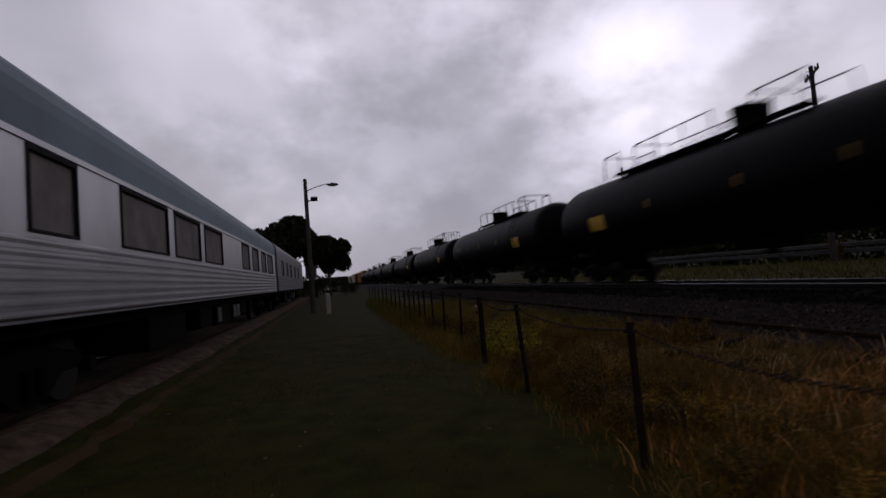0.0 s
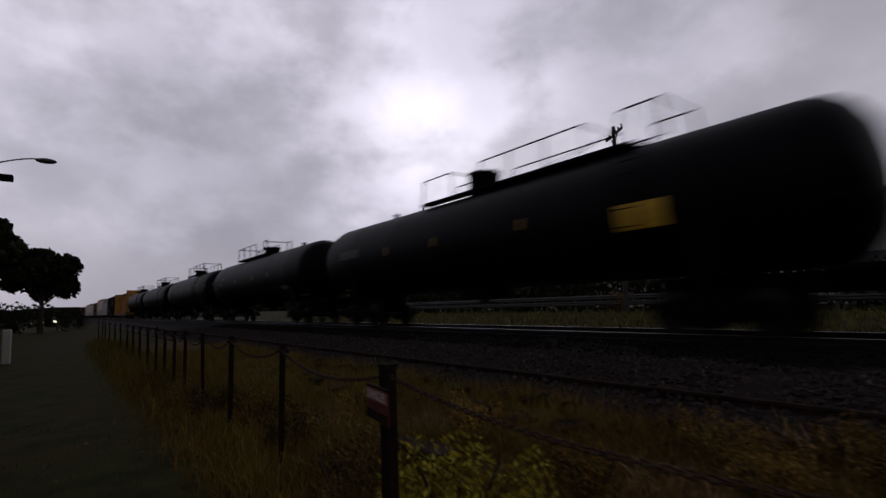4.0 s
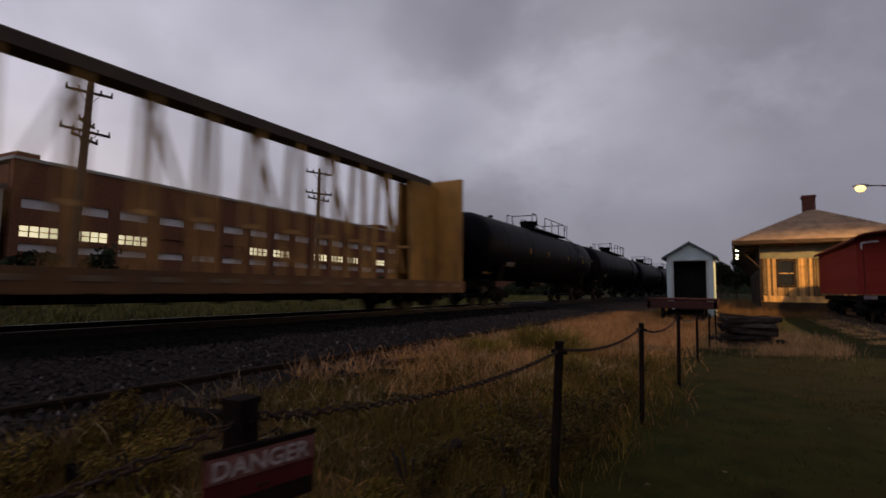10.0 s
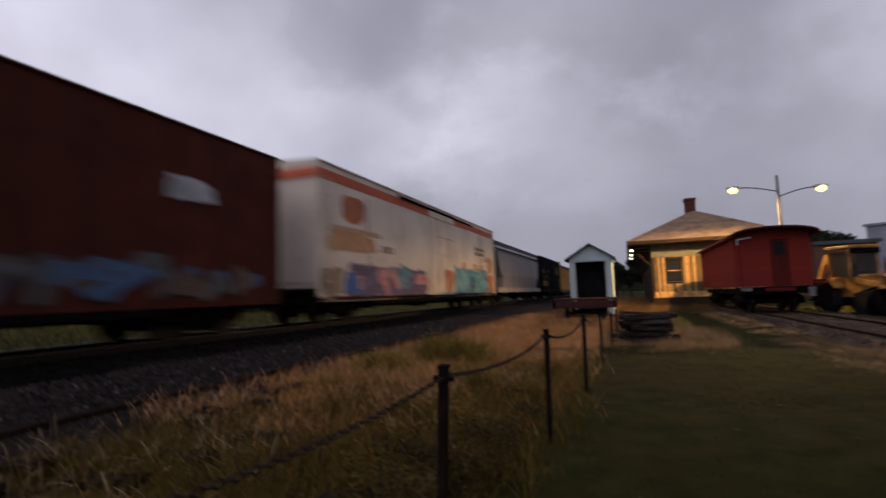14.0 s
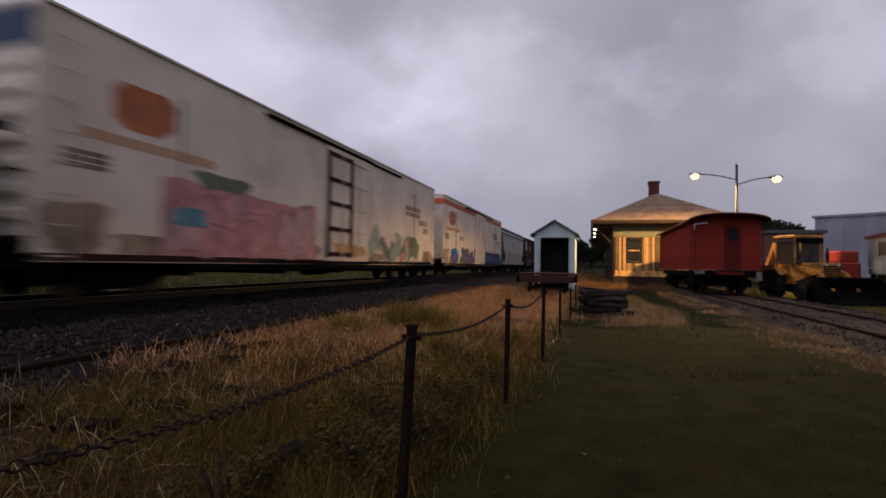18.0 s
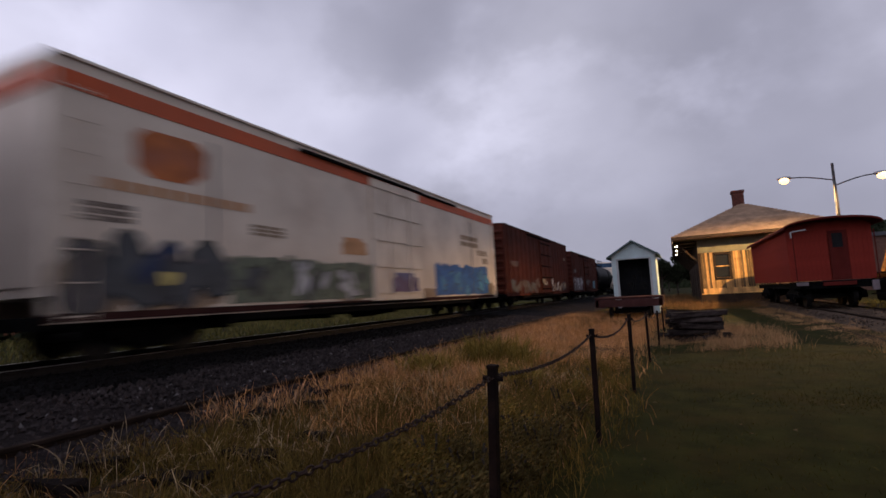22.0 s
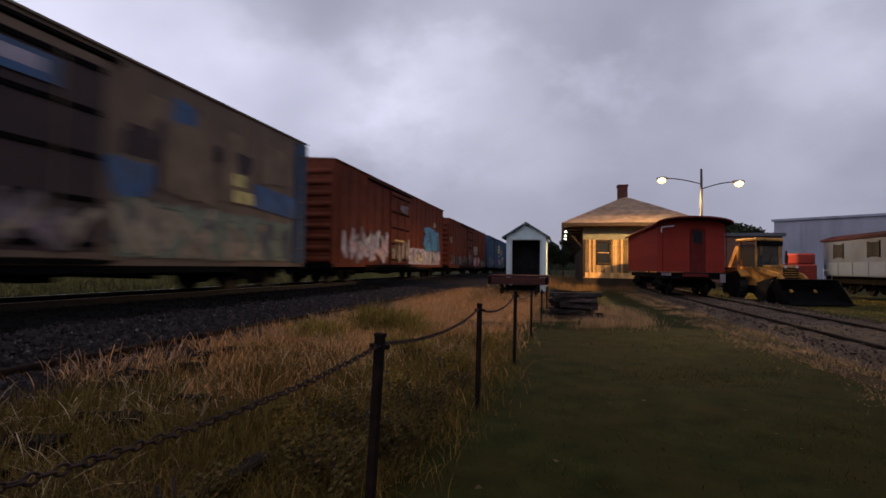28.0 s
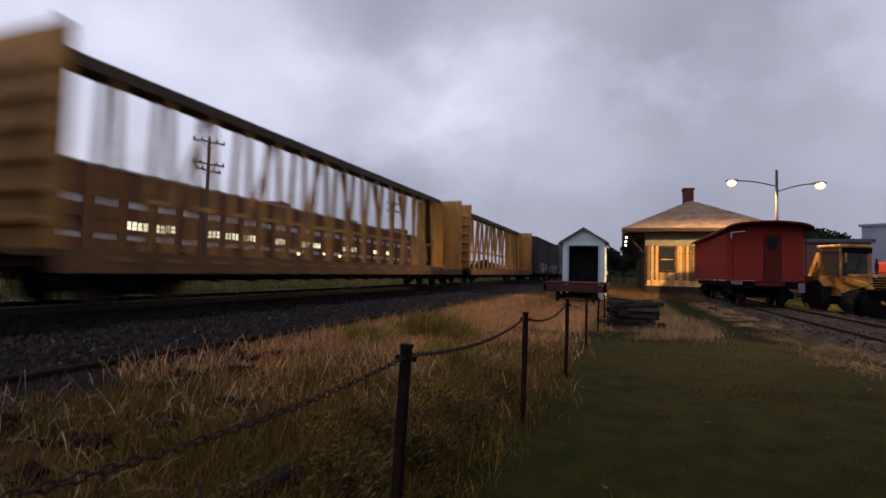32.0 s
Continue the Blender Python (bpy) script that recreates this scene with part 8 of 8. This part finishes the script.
for i, (x, y, h) in enumerate(((-1.75, 2.7, 0.42), (-1.6, 3.3, 0.38), (-1.95, 3.5, 0.36), (-1.55, 4.2, 0.4), (-1.45, 1.75, 0.36), (-2.25, 2.1, 0.34), (-1.5, 5.3, 0.3), (-1.75, -1.1, 0.45), (-1.9, -2.6, 0.42), (-1.75, -4.6, 0.5), (-1.5, -5.6, 0.4), (-1.8, -7.6, 0.4))):
    build_bush(x, y, h, 110 + i, "dark broadleaf weed clump at the foot of the fence", M["darkweed"])
for i, (x, y, h) in enumerate(((-4.3, 1.3, 0.42), (-4.1, 0.5, 0.38), (-3.5, 1.0, 0.36), (-2.9, 0.2, 0.4), (-3.2, -1.4, 0.42), (-3.0, -3.0, 0.4))):
    build_bush(x, y, h, 130 + i, "olive weed clump between fence and siding", M["oliveweed"])
build_bush(-1.95, 0.0, 0.62, 140, "yellow-leaved weed behind the danger sign", M["yellowweed"])


for i, (x, y, h) in enumerate(((3.2, -57, 2.6), (0.2, -58, 2.0), (6.0, -56, 2.8), (8.5, -58, 2.4), (-1.6, -62, 1.8))):
    build_bush(x, y, h, 150 + i, "dark shrub under the far trees", M["foliage"])


FLOWERS = ((-3.7, 8.6, 0.75), (-3.3, 8.9, 0.62), (-4.35, 7.5, 0.5), (-4.2, 9.8, 0.5), (-2.7, 7.2, 0.42))


build_bush(6.15, 23.2, 0.5, 97, "yellow weed clump before the caboose", M["goldenrod"])


def build_power_line():
    """Slack wires strung from pole to pole along the far side of the railway."""
    ob = empty("power_line")
    tagged(ob, "slack dark overhead wires between the utility poles", "wires")
    tops = [(-52.0, -130.0, 11.8), (-33.0, -44.0, 12.0), (-26.6, -14.7, 11.3)]
    for off in (-0.95, 0.0, 0.95):
        for (xa, ya, za), (xb, yb, zb) in zip(tops, tops[1:]):
            bm, run = B(), []
            for k in range(15):
                s = k / 14
                pt = (xa + (xb - xa) * s + off * 0.6, ya + (yb - ya) * s + off * 0.8, za + (zb - za) * s - 3.2 * s * (1 - s) + 0.1)
                run.append(pt)
            tube(bm, run, 0.014, 4)
            part("wire", bm, M["black"], ob)


build_power_line()

# ---- grass and stones ----
def blades(name, n, area, hmin, hmax, width, material, label, seed, lean=0.35, clump=0.0, keep=None, head=0.0):
    """Curved tapering blades; with head, a thicker tuft near the tip."""
    rng = np.random.default_rng(seed)
    x0, x1, y0, y1 = area
    x, y = rng.uniform(x0, x1, n), rng.uniform(y0, y1, n)
    tall = np.ones(n)
    if clump:
        m = int(n / 45) + 1
        cx, cy, ch = rng.uniform(x0, x1, m), rng.uniform(y0, y1, m), rng.uniform(0.55, 1.15, m)
        w = rng.integers(0, m, n)
        x, y, tall = cx[w] + rng.normal(0, clump, n), cy[w] + rng.normal(0, clump, n), ch[w]
    if keep is not None:
        ok = keep(x, y, rng)
        x, y, tall = x[ok], y[ok], tall[ok]
        n = len(x)
    z = np.array([ground_z(a, b) for a, b in zip(x, y)]) - 0.02
    h = rng.uniform(hmin, hmax, n) * tall
    a = rng.uniform(0, math.tau, n)
    dx, dy = np.cos(a), np.sin(a)
    b = rng.uniform(0, math.tau, n)
    out = h * lean * rng.uniform(0.15, 1.4, n)
    lx, ly = np.cos(b) * out, np.sin(b) * out
    droop = np.clip(out / h, 0, 1.2) ** 2 * 0.35
    w = width * rng.uniform(0.6, 1.3, n)
    steps = [(0.0, 1.0), (0.4, 0.9), (0.72, 0.65 + head), (0.9, 0.4 + 0.8 * head)]
    V = np.empty((n, 9, 3))
    for i, (s, k) in enumerate(steps):
        px, py, pz = x + lx * s * s, y + ly * s * s, z + h * (s - droop * s ** 3)
        V[:, 2 * i] = np.stack([px - dx * w * k, py - dy * w * k, pz], 1)
        V[:, 2 * i + 1] = np.stack([px + dx * w * k, py + dy * w * k, pz], 1)
    V[:, 8] = np.stack([x + lx, y + ly, z + h * (1 - droop)], 1)
    me = bpy.data.meshes.new(name)
    idx = np.arange(n)[:, None] * 9
    me.vertices.add(n * 9)
    me.vertices.foreach_set("co", V.ravel())
    loops = np.concatenate([idx + np.array(f) for f in ((0, 1, 3, 2), (2, 3, 5, 4), (4, 5, 7, 6), (6, 7, 8))], 1).ravel()
    me.loops.add(len(loops))
    me.loops.foreach_set("vertex_index", loops)
    me.polygons.add(n * 4)
    me.polygons.foreach_set("loop_start", (np.arange(n)[:, None] * 15 + np.array([0, 4, 8, 12])).ravel())
    me.update(calc_edges=True)
    me.validate()
    me.materials.append(material)
    ob = new(name, me)
    tagged(ob, label, "grass", kind="stuff")
    return ob


def band(fn):
    """Keeps blades with a chance given by fn(x, y), off the ballast."""
    def keep(x, y, rng):
        return rng.random(len(x)) < fn(x, y) * np.clip((x + 5.9) / 0.9, 0.04, 1)
    return keep


def wavy(x, y, seed, sx=0.7, sy=0.45):
    return np.array([noise.noise((a * sx, b * sy, seed)) for a, b in zip(x, y)]) * 0.5 + 0.5


GRASS = (-5.7, -1.5, -15, 8)
blades("dry_grass", 52000, GRASS, 0.06, 0.22, 0.0021, M["drygrass"], "dry golden grass between fence and tracks", 1, 0.9, 0.16, band(lambda x, y: np.clip((wavy(x, y, 1) - 0.38) * 5, 0, 1) * np.clip((y + 1.5) / 5.0, 0.1, 1)))
blades("dry_grass", 70000, (-5.5, -1.2, 4.0, 26), 0.10, 0.34, 0.003, M["strawgrass"], "tall dry golden grass along the old siding", 2, 0.8, 0.22, band(lambda x, y: np.clip((wavy(x, y, 2) - 0.18) * 4, 0, 1) * np.clip((-1.5 - x) / 1.2 + (y - 9) / 5, 0.2, 1)))
blades("dead_grass", 22000, (-5.4, -1.4, -8, 18), 0.05, 0.20, 0.0022, M["rustgrass"], "rust-brown dead grass in patches", 21, 1.0, 0.14, band(lambda x, y: np.clip((wavy(x, y, 8, 0.9, 0.8) - 0.45) * 6, 0, 1) * np.clip((y + 3.0) / 3.5, 0.12, 1)))
blades("weeds", 80000, (-5.2, -1.1, -14, 9), 0.04, 0.22, 0.0025, M["greengrass"], "olive weeds mixed into the dry grass", 3, 0.9, 0.14, band(lambda x, y: np.clip((wavy(x, y, 3) - 0.3) * 4, 0, 1)))
blades("weeds", 34000, (-2.9, -1.15, -14, 10), 0.06, 0.30, 0.0028, M["greengrass"], "taller dark weeds at the foot of the fence", 13, 0.7, 0.16, band(lambda x, y: np.clip((wavy(x, y, 5, 1.2, 1.0) - 0.25) * 4, 0, 1)))
blades("weeds", 16000, (-4.6, -1.2, -13, 0.5), 0.06, 0.26, 0.0026, M["vergegrass"], "yellow-green weeds among the dry grass", 63, 0.9, 0.16, band(lambda x, y: np.clip((wavy(x, y, 19, 1.0, 0.8) - 0.45) * 5, 0, 1)))
blades("seed_heads", 1100, (-5.0, -1.9, 0, 14), 0.2, 0.36, 0.0013, M["seed"], "pale arching seed heads above the grass", 4, 1.0, 0.25, head=1.6)
blades("weeds", 70000, (-4.5, -1.3, -2.0, 6.5), 0.10, 0.33, 0.0026, M["oliveweed"], "dense olive-brown weeds behind the fence", 71, 0.7, 0.15, band(lambda x, y: np.clip((wavy(x, y, 23, 1.1, 0.9) - 0.28) * 4, 0, 1) * np.clip((-1.35 - x) / 0.3, 0, 1)))
blades("weeds", 60000, (-4.6, -1.25, -16, -1.0), 0.10, 0.36, 0.003, M["softweed"], "dense olive weeds along the southern fence", 72, 0.7, 0.16, band(lambda x, y: np.clip((wavy(x, y, 24, 1.0, 0.8) - 0.3) * 4, 0, 1)))
blades("weeds", 15000, (-2.15, -1.2, -24, -4.8), 0.22, 0.66, 0.0034, M["softweed"], "tall olive weeds round the southern fence posts", 73, 0.5, 0.17, band(lambda x, y: np.clip((wavy(x, y, 25, 1.2, 0.7) - 0.3) * 4, 0, 1)))
blades("seed_heads", 4200, (-5.1, -1.9, 3.5, 20), 0.16, 0.36, 0.0017, M["strawhead"], "soft pinkish seed heads over the golden grass", 74, 0.8, 0.22, band(lambda x, y: np.clip((wavy(x, y, 26, 0.9, 0.6) - 0.35) * 4, 0, 1) * np.clip((-1.6 - x) / 1.0 + (y - 8) / 6, 0.1, 1)), head=2.0)
blades("seed_heads", 420, (-4.7, -2.4, 2.6, 6.4), 0.22, 0.40, 0.0012, M["palestraw"], "pale drooping seed heads in a loose patch", 14, 1.2, 0.3, head=1.8)
blades("lawn_blades", 60000, (-1.3, 3.6, -6, 13), 0.015, 0.065, 0.003, M["lawngrass"], "short mown lawn blades", 5, 0.9, 0.24)
blades("straw", 24000, (2.9, 4.3, 5, 31), 0.03, 0.12, 0.003, M["deadstraw"], "pale dead grass along the lawn's edge", 6, 1.0, 0.16, band(lambda x, y: np.clip((wavy(x, y, 6, 1.5, 0.9) - 0.22) * 5, 0, 1)))
blades("straw", 11000, (3.9, 7.2, 4, 34), 0.17, 0.28, 0.0035, M["deadstraw"], "thin dead grass over the museum track bed", 61, 1.0, 0.2, band(lambda x, y: np.clip((wavy(x, y, 16, 1.2, 0.7) - 0.45) * 5, 0, 1)))
blades("straw", 9000, (-1.7, 1.6, 11.0, 17.0), 0.05, 0.26, 0.0035, M["deadstraw"], "pale dry grass round the timber stack", 7, 0.9, 0.2, band(lambda x, y: np.clip((wavy(x, y, 7, 1.6, 1.3) - 0.42) * 6, 0, 1) * np.clip(1.5 - np.hypot((x + 0.1) / 1.3, (y - 13.8) / 2.2), 0, 1)))
blades("dead_grass", 5000, (0.35, 1.7, 12.2, 17), 0.10, 0.36, 0.004, M["deadstraw"], "tall pale dead grass beside the timber stack", 22, 0.6, 0.2, band(lambda x, y: np.clip((wavy(x, y, 12, 1.3, 0.8) - 0.35) * 5, 0, 1)))
blades("dry_grass", 14000, (-4.4, 1.3, 17, 36.5), 0.12, 0.45, 0.007, M["browngrass"], "rough dry grass before the shed and depot", 23, 0.6, 0.3, band(lambda x, y: np.clip((wavy(x, y, 13, 0.8, 0.5) - 0.42) * 5, 0, 1) * np.clip((1.4 - x) / 1.2, 0, 1)))
blades("dead_grass", 8000, (-4.6, 0.9, 36.5, 64), 0.2, 0.75, 0.012, M["browngrass"], "rank brown grass along the depot platform", 83, 0.6, 0.35)
blades("dead_grass", 2600, (0.4, 4.2, 31.5, 36.8), 0.10, 0.5, 0.006, M["browngrass"], "rough brown grass before the depot wall", 82, 0.6, 0.3)
for i, (x, y, h) in enumerate(FLOWERS):
    blades("flowering_weed", 1300, (x - 0.26, x + 0.26, y - 0.26, y + 0.26), h * 0.25, h * 0.92, 0.0036, M["goldenrod"], "yellow-green flowering weed clump", 40 + i, 0.7, 0.16, head=0.8)
def fallen_leaves():
    rng = np.random.default_rng(51)
    n = 110
    x, y = rng.uniform(-1.0, 3.2, n), rng.uniform(-6, 12, n)
    verts, faces = [], []
    for k in range(n):
        s, a = rng.uniform(0.012, 0.028), rng.uniform(0, math.tau)
        z = ground_z(x[k], y[k]) + 0.045
        for d, lift in ((0, 0.01), (1.9, 0.0), (math.pi, 0.014), (math.pi + 1.9, 0.002)):
            verts.append((x[k] + s * math.cos(a + d), y[k] + s * math.sin(a + d), z + lift))
        faces.append((4 * k, 4 * k + 1, 4 * k + 2, 4 * k + 3))
    ob = quads("fallen_leaves", verts, faces, M["leaf"])
    tagged(ob, "scattered small dry leaves on the lawn", "leaves", kind="stuff")


fallen_leaves()
blades("yard_grass", 20000, (8.2, 17, 8, 34), 0.03, 0.1, 0.012, M["yardgrass"], "short yellow-green grass of the yard", 81, 0.8, 0.3, lambda x, y, rng: rng.random(len(x)) < np.clip((wavy(x, y, 31, 0.3, 0.25) - 0.3) * 4, 0, 1) * np.clip((x - 7.4 - 0.04 * (y - 8)) / 1.5, 0, 1))
blades("verge_grass", 24000, (-29, -13.6, -40, 60), 0.1, 0.4, 0.02, M["vergegrass"], "rough green verge beyond the tracks", 8, 0.7)


def stones(name, n, small, large, material, label, seed, x0=-4.6, wide=3.3):
    """Loose angular stones on the ballast's crown and shoulder."""
    rng = np.random.default_rng(seed)
    x = x0 - wide * rng.random(n) ** 0.8
    y = rng.uniform(-34, 24, n)
    prof = [(-9.7, 0.45), (-9.0, 0.45), (-8.3, 0.39), (-7.4, 0.33), (-6.4, 0.28), (-5.6, 0.22), (-4.9, 0.17), (-4.4, 0.11)]
    z = np.interp(x, [p[0] for p in prof], [p[1] for p in prof])
    s = rng.uniform(small, large, n)
    base = np.array([(1, 0, 0), (-1, 0, 0), (0, 1, 0), (0, -1, 0), (0, 0, 1), (0, 0, -1)], float)
    f = np.array([(0, 2, 4), (2, 1, 4), (1, 3, 4), (3, 0, 4), (2, 0, 5), (1, 2, 5), (3, 1, 5), (0, 3, 5)])
    V = base[None] * rng.uniform(0.6, 1.3, (n, 6, 1)) + rng.normal(0, 0.22, (n, 6, 3))
    V *= s[:, None, None]
    V += np.stack([x, y, z + s * 0.35], 1)[:, None]
    F = (np.arange(n)[:, None, None] * 6 + f[None]).reshape(-1, 3)
    me = bpy.data.meshes.new(name)
    me.from_pydata(V.reshape(-1, 3).tolist(), [], F.tolist())
    me.update()
    me.materials.append(material)
    tagged(new(name, me), label, "stones", kind="stuff")


stones("ballast_stones", 36000, 0.016, 0.045, M["stone"], "loose grey ballast stones on the shoulder", 4)
# stones beside the rail, blackened to paint the shade by the train
stones("oily_stones", 10000, 0.016, 0.045, M["shadestone"], "black ballast stones beside the rail, train's shade in their colour", 24, -7.75, 2.1)
stones("pale_stones", 1600, 0.014, 0.034, M["palestone"], "scattered paler stones in the ballast", 14)


def yard_gravel():
    """Loose gravel and clods over the display track's bed."""
    rng = np.random.default_rng(63)
    n = 4200
    x, y = rng.uniform(3.7, 7.4, n), 3 + 33 * rng.random(n) ** 1.1
    z = np.array([ground_z(a, b) for a, b in zip(x, y)]) + 0.165
    size = rng.uniform(0.012, 0.036, n)
    base = np.array([(1, 0, 0), (-1, 0, 0), (0, 1, 0), (0, -1, 0), (0, 0, 1), (0, 0, -1)], float)
    f = np.array([(0, 2, 4), (2, 1, 4), (1, 3, 4), (3, 0, 4), (2, 0, 5), (1, 2, 5), (3, 1, 5), (0, 3, 5)])
    V = (base[None] * rng.uniform(0.6, 1.3, (n, 6, 1)) + rng.normal(0, 0.22, (n, 6, 3))) * size[:, None, None]
    V += np.stack([x, y, z], 1)[:, None]
    F = (np.arange(n)[:, None, None] * 6 + f[None]).reshape(-1, 3)
    me = bpy.data.meshes.new("gravel")
    me.from_pydata(V.reshape(-1, 3).tolist(), [], F.tolist())
    me.update()
    me.materials.append(M["gravelstone"])
    tagged(new("gravel", me), "loose pale gravel along the display track", "stones", kind="stuff")


yard_gravel()


def build_treeline():
    rng = np.random.default_rng(17)
    n = 16000
    side = rng.random(n)
    x = np.where(side < 0.6, -80 + rng.normal(0, 3, n), rng.uniform(-240, 60, n))
    y = np.where(side < 0.6, rng.uniform(-330, 330, n), np.where(side < 0.8, -310.0, 330.0) + rng.normal(0, 4, n))
    top = 5.0 + 2.2 * np.sin(y * 0.06 + x * 0.05) + 1.3 * np.sin(y * 0.21 + 1 + x * 0.13)
    z = 0.6 + top * rng.random(n)
    a, b = rng.normal(0, 1, (n, 3)), rng.normal(0, 1, (n, 3))
    a /= np.linalg.norm(a, axis=1)[:, None]
    b -= a * (a * b).sum(1)[:, None]
    b /= np.linalg.norm(b, axis=1)[:, None]
    s = rng.uniform(0.5, 1.3, (n, 1))
    c_ = np.stack([x, y, z], 1)
    V = np.stack([c_ - a * s, c_ - b * s * 0.6, c_ + a * s, c_ + b * s * 0.6], 1).reshape(-1, 3)
    ob = quads("treeline", V.tolist(), [(4 * k, 4 * k + 1, 4 * k + 2, 4 * k + 3) for k in range(n)], M["foliage"])
    tagged(ob, "far dark hedges and woods round the yard", "trees", kind="stuff")


build_treeline()


def build_hedge():
    bm = B()
    for xs, ys in ((np.full(160, -92.0), np.linspace(-420, 420, 160)), (np.linspace(-300, 300, 110), np.full(110, -330.0)), (np.linspace(-300, 300, 110), np.full(110, 350.0))):
        prev = None
        for x, y in zip(xs, ys):
            top = 6.2 + 1.6 * noise.noise((x * 0.05, y * 0.05, 8)) + 0.9 * noise.noise((x * 0.3, y * 0.3, 9))
            col = [bm.verts.new((x, y, 0)), bm.verts.new((x, y, top)), bm.verts.new((x + (-3 if x < -91 else 0), y + (3 if y > 340 else -3 if y < -320 else 0), top))]
            if prev:
                for a, b in ((0, 1), (1, 2)):
                    bm.faces.new((prev[a], col[a], col[b], prev[b]))
            prev = col
    tagged(part("hedge", bm, M["foliage"]), "dark continuous hedge at the edge of the fields", "hedge", kind="stuff")


build_hedge()


def build_railside_hedge():
    rng = np.random.default_rng(33)
    n = 38000
    y = rng.uniform(-75, 140, n)
    top = np.where(y < 11, 3.0, np.where(y < 15, 2.6, 1.3)) + 0.5 * np.sin(y * 0.5) + 0.35 * np.sin(y * 1.7 + 1)
    x = -32.2 + rng.normal(0, 0.5, n)
    z = 0.25 + top * rng.random(n) ** 0.8
    a, b = rng.normal(0, 1, (n, 3)), rng.normal(0, 1, (n, 3))
    a /= np.linalg.norm(a, axis=1)[:, None]
    b -= a * (a * b).sum(1)[:, None]
    b /= np.linalg.norm(b, axis=1)[:, None]
    s = rng.uniform(0.12, 0.3, (n, 1))
    c_ = np.stack([x, y, z], 1)
    V = np.stack([c_ - a * s, c_ - b * s * 0.6, c_ + a * s, c_ + b * s * 0.6], 1).reshape(-1, 3)
    ob = quads("railside_scrub", V.tolist(), [(4 * k, 4 * k + 1, 4 * k + 2, 4 * k + 3) for k in range(n)], M["foliage"])
    tagged(ob, "low dark scrub along the far side of the railway", "bushes", kind="stuff")


build_railside_hedge()


def build_far_car():
    ob = empty("car", pose(1.2, -95, 0, 0, 0, 4))
    tagged(ob, "distant car with lit headlights on the lane", "car")
    bm = B()
    prism(bm, [(-2.1, 0.35), (2.1, 0.35), (2.15, 0.85), (1.2, 0.95), (0.6, 1.45), (-1.2, 1.45), (-1.9, 0.95), (-2.15, 0.85)], 0, -0.85, 0.85)
    part("body", bm, M["greydark"], ob)
    for x in (-1.3, 1.3):
        for s in (-1, 1):
            part("wheel", rod(B(), (s * 0.65, x, 0.32), (s * 0.87, x, 0.32), 0.32, 14), M["tyre"], ob)
    for s in (-1, 1):
        part("headlight", box(B(), s * 0.65 - 0.16, s * 0.65 + 0.16, 2.13, 2.2, 0.62, 0.82, bevel=0.03), M["whitebulb"], ob, "lit headlight")


build_far_car()

# ---- what moves ----
SPEED = 19.6


def motions():
    for car, off in CARS:
        turn = 180 if car in TURNED else 0
        walk(car, [(t, pose(TRACK_X, off + SPEED * t, RAIL_Z, 0, 0, turn)) for t in (0, 4, 8, 12, 16, 20, 24, 28, 32)])


motions()
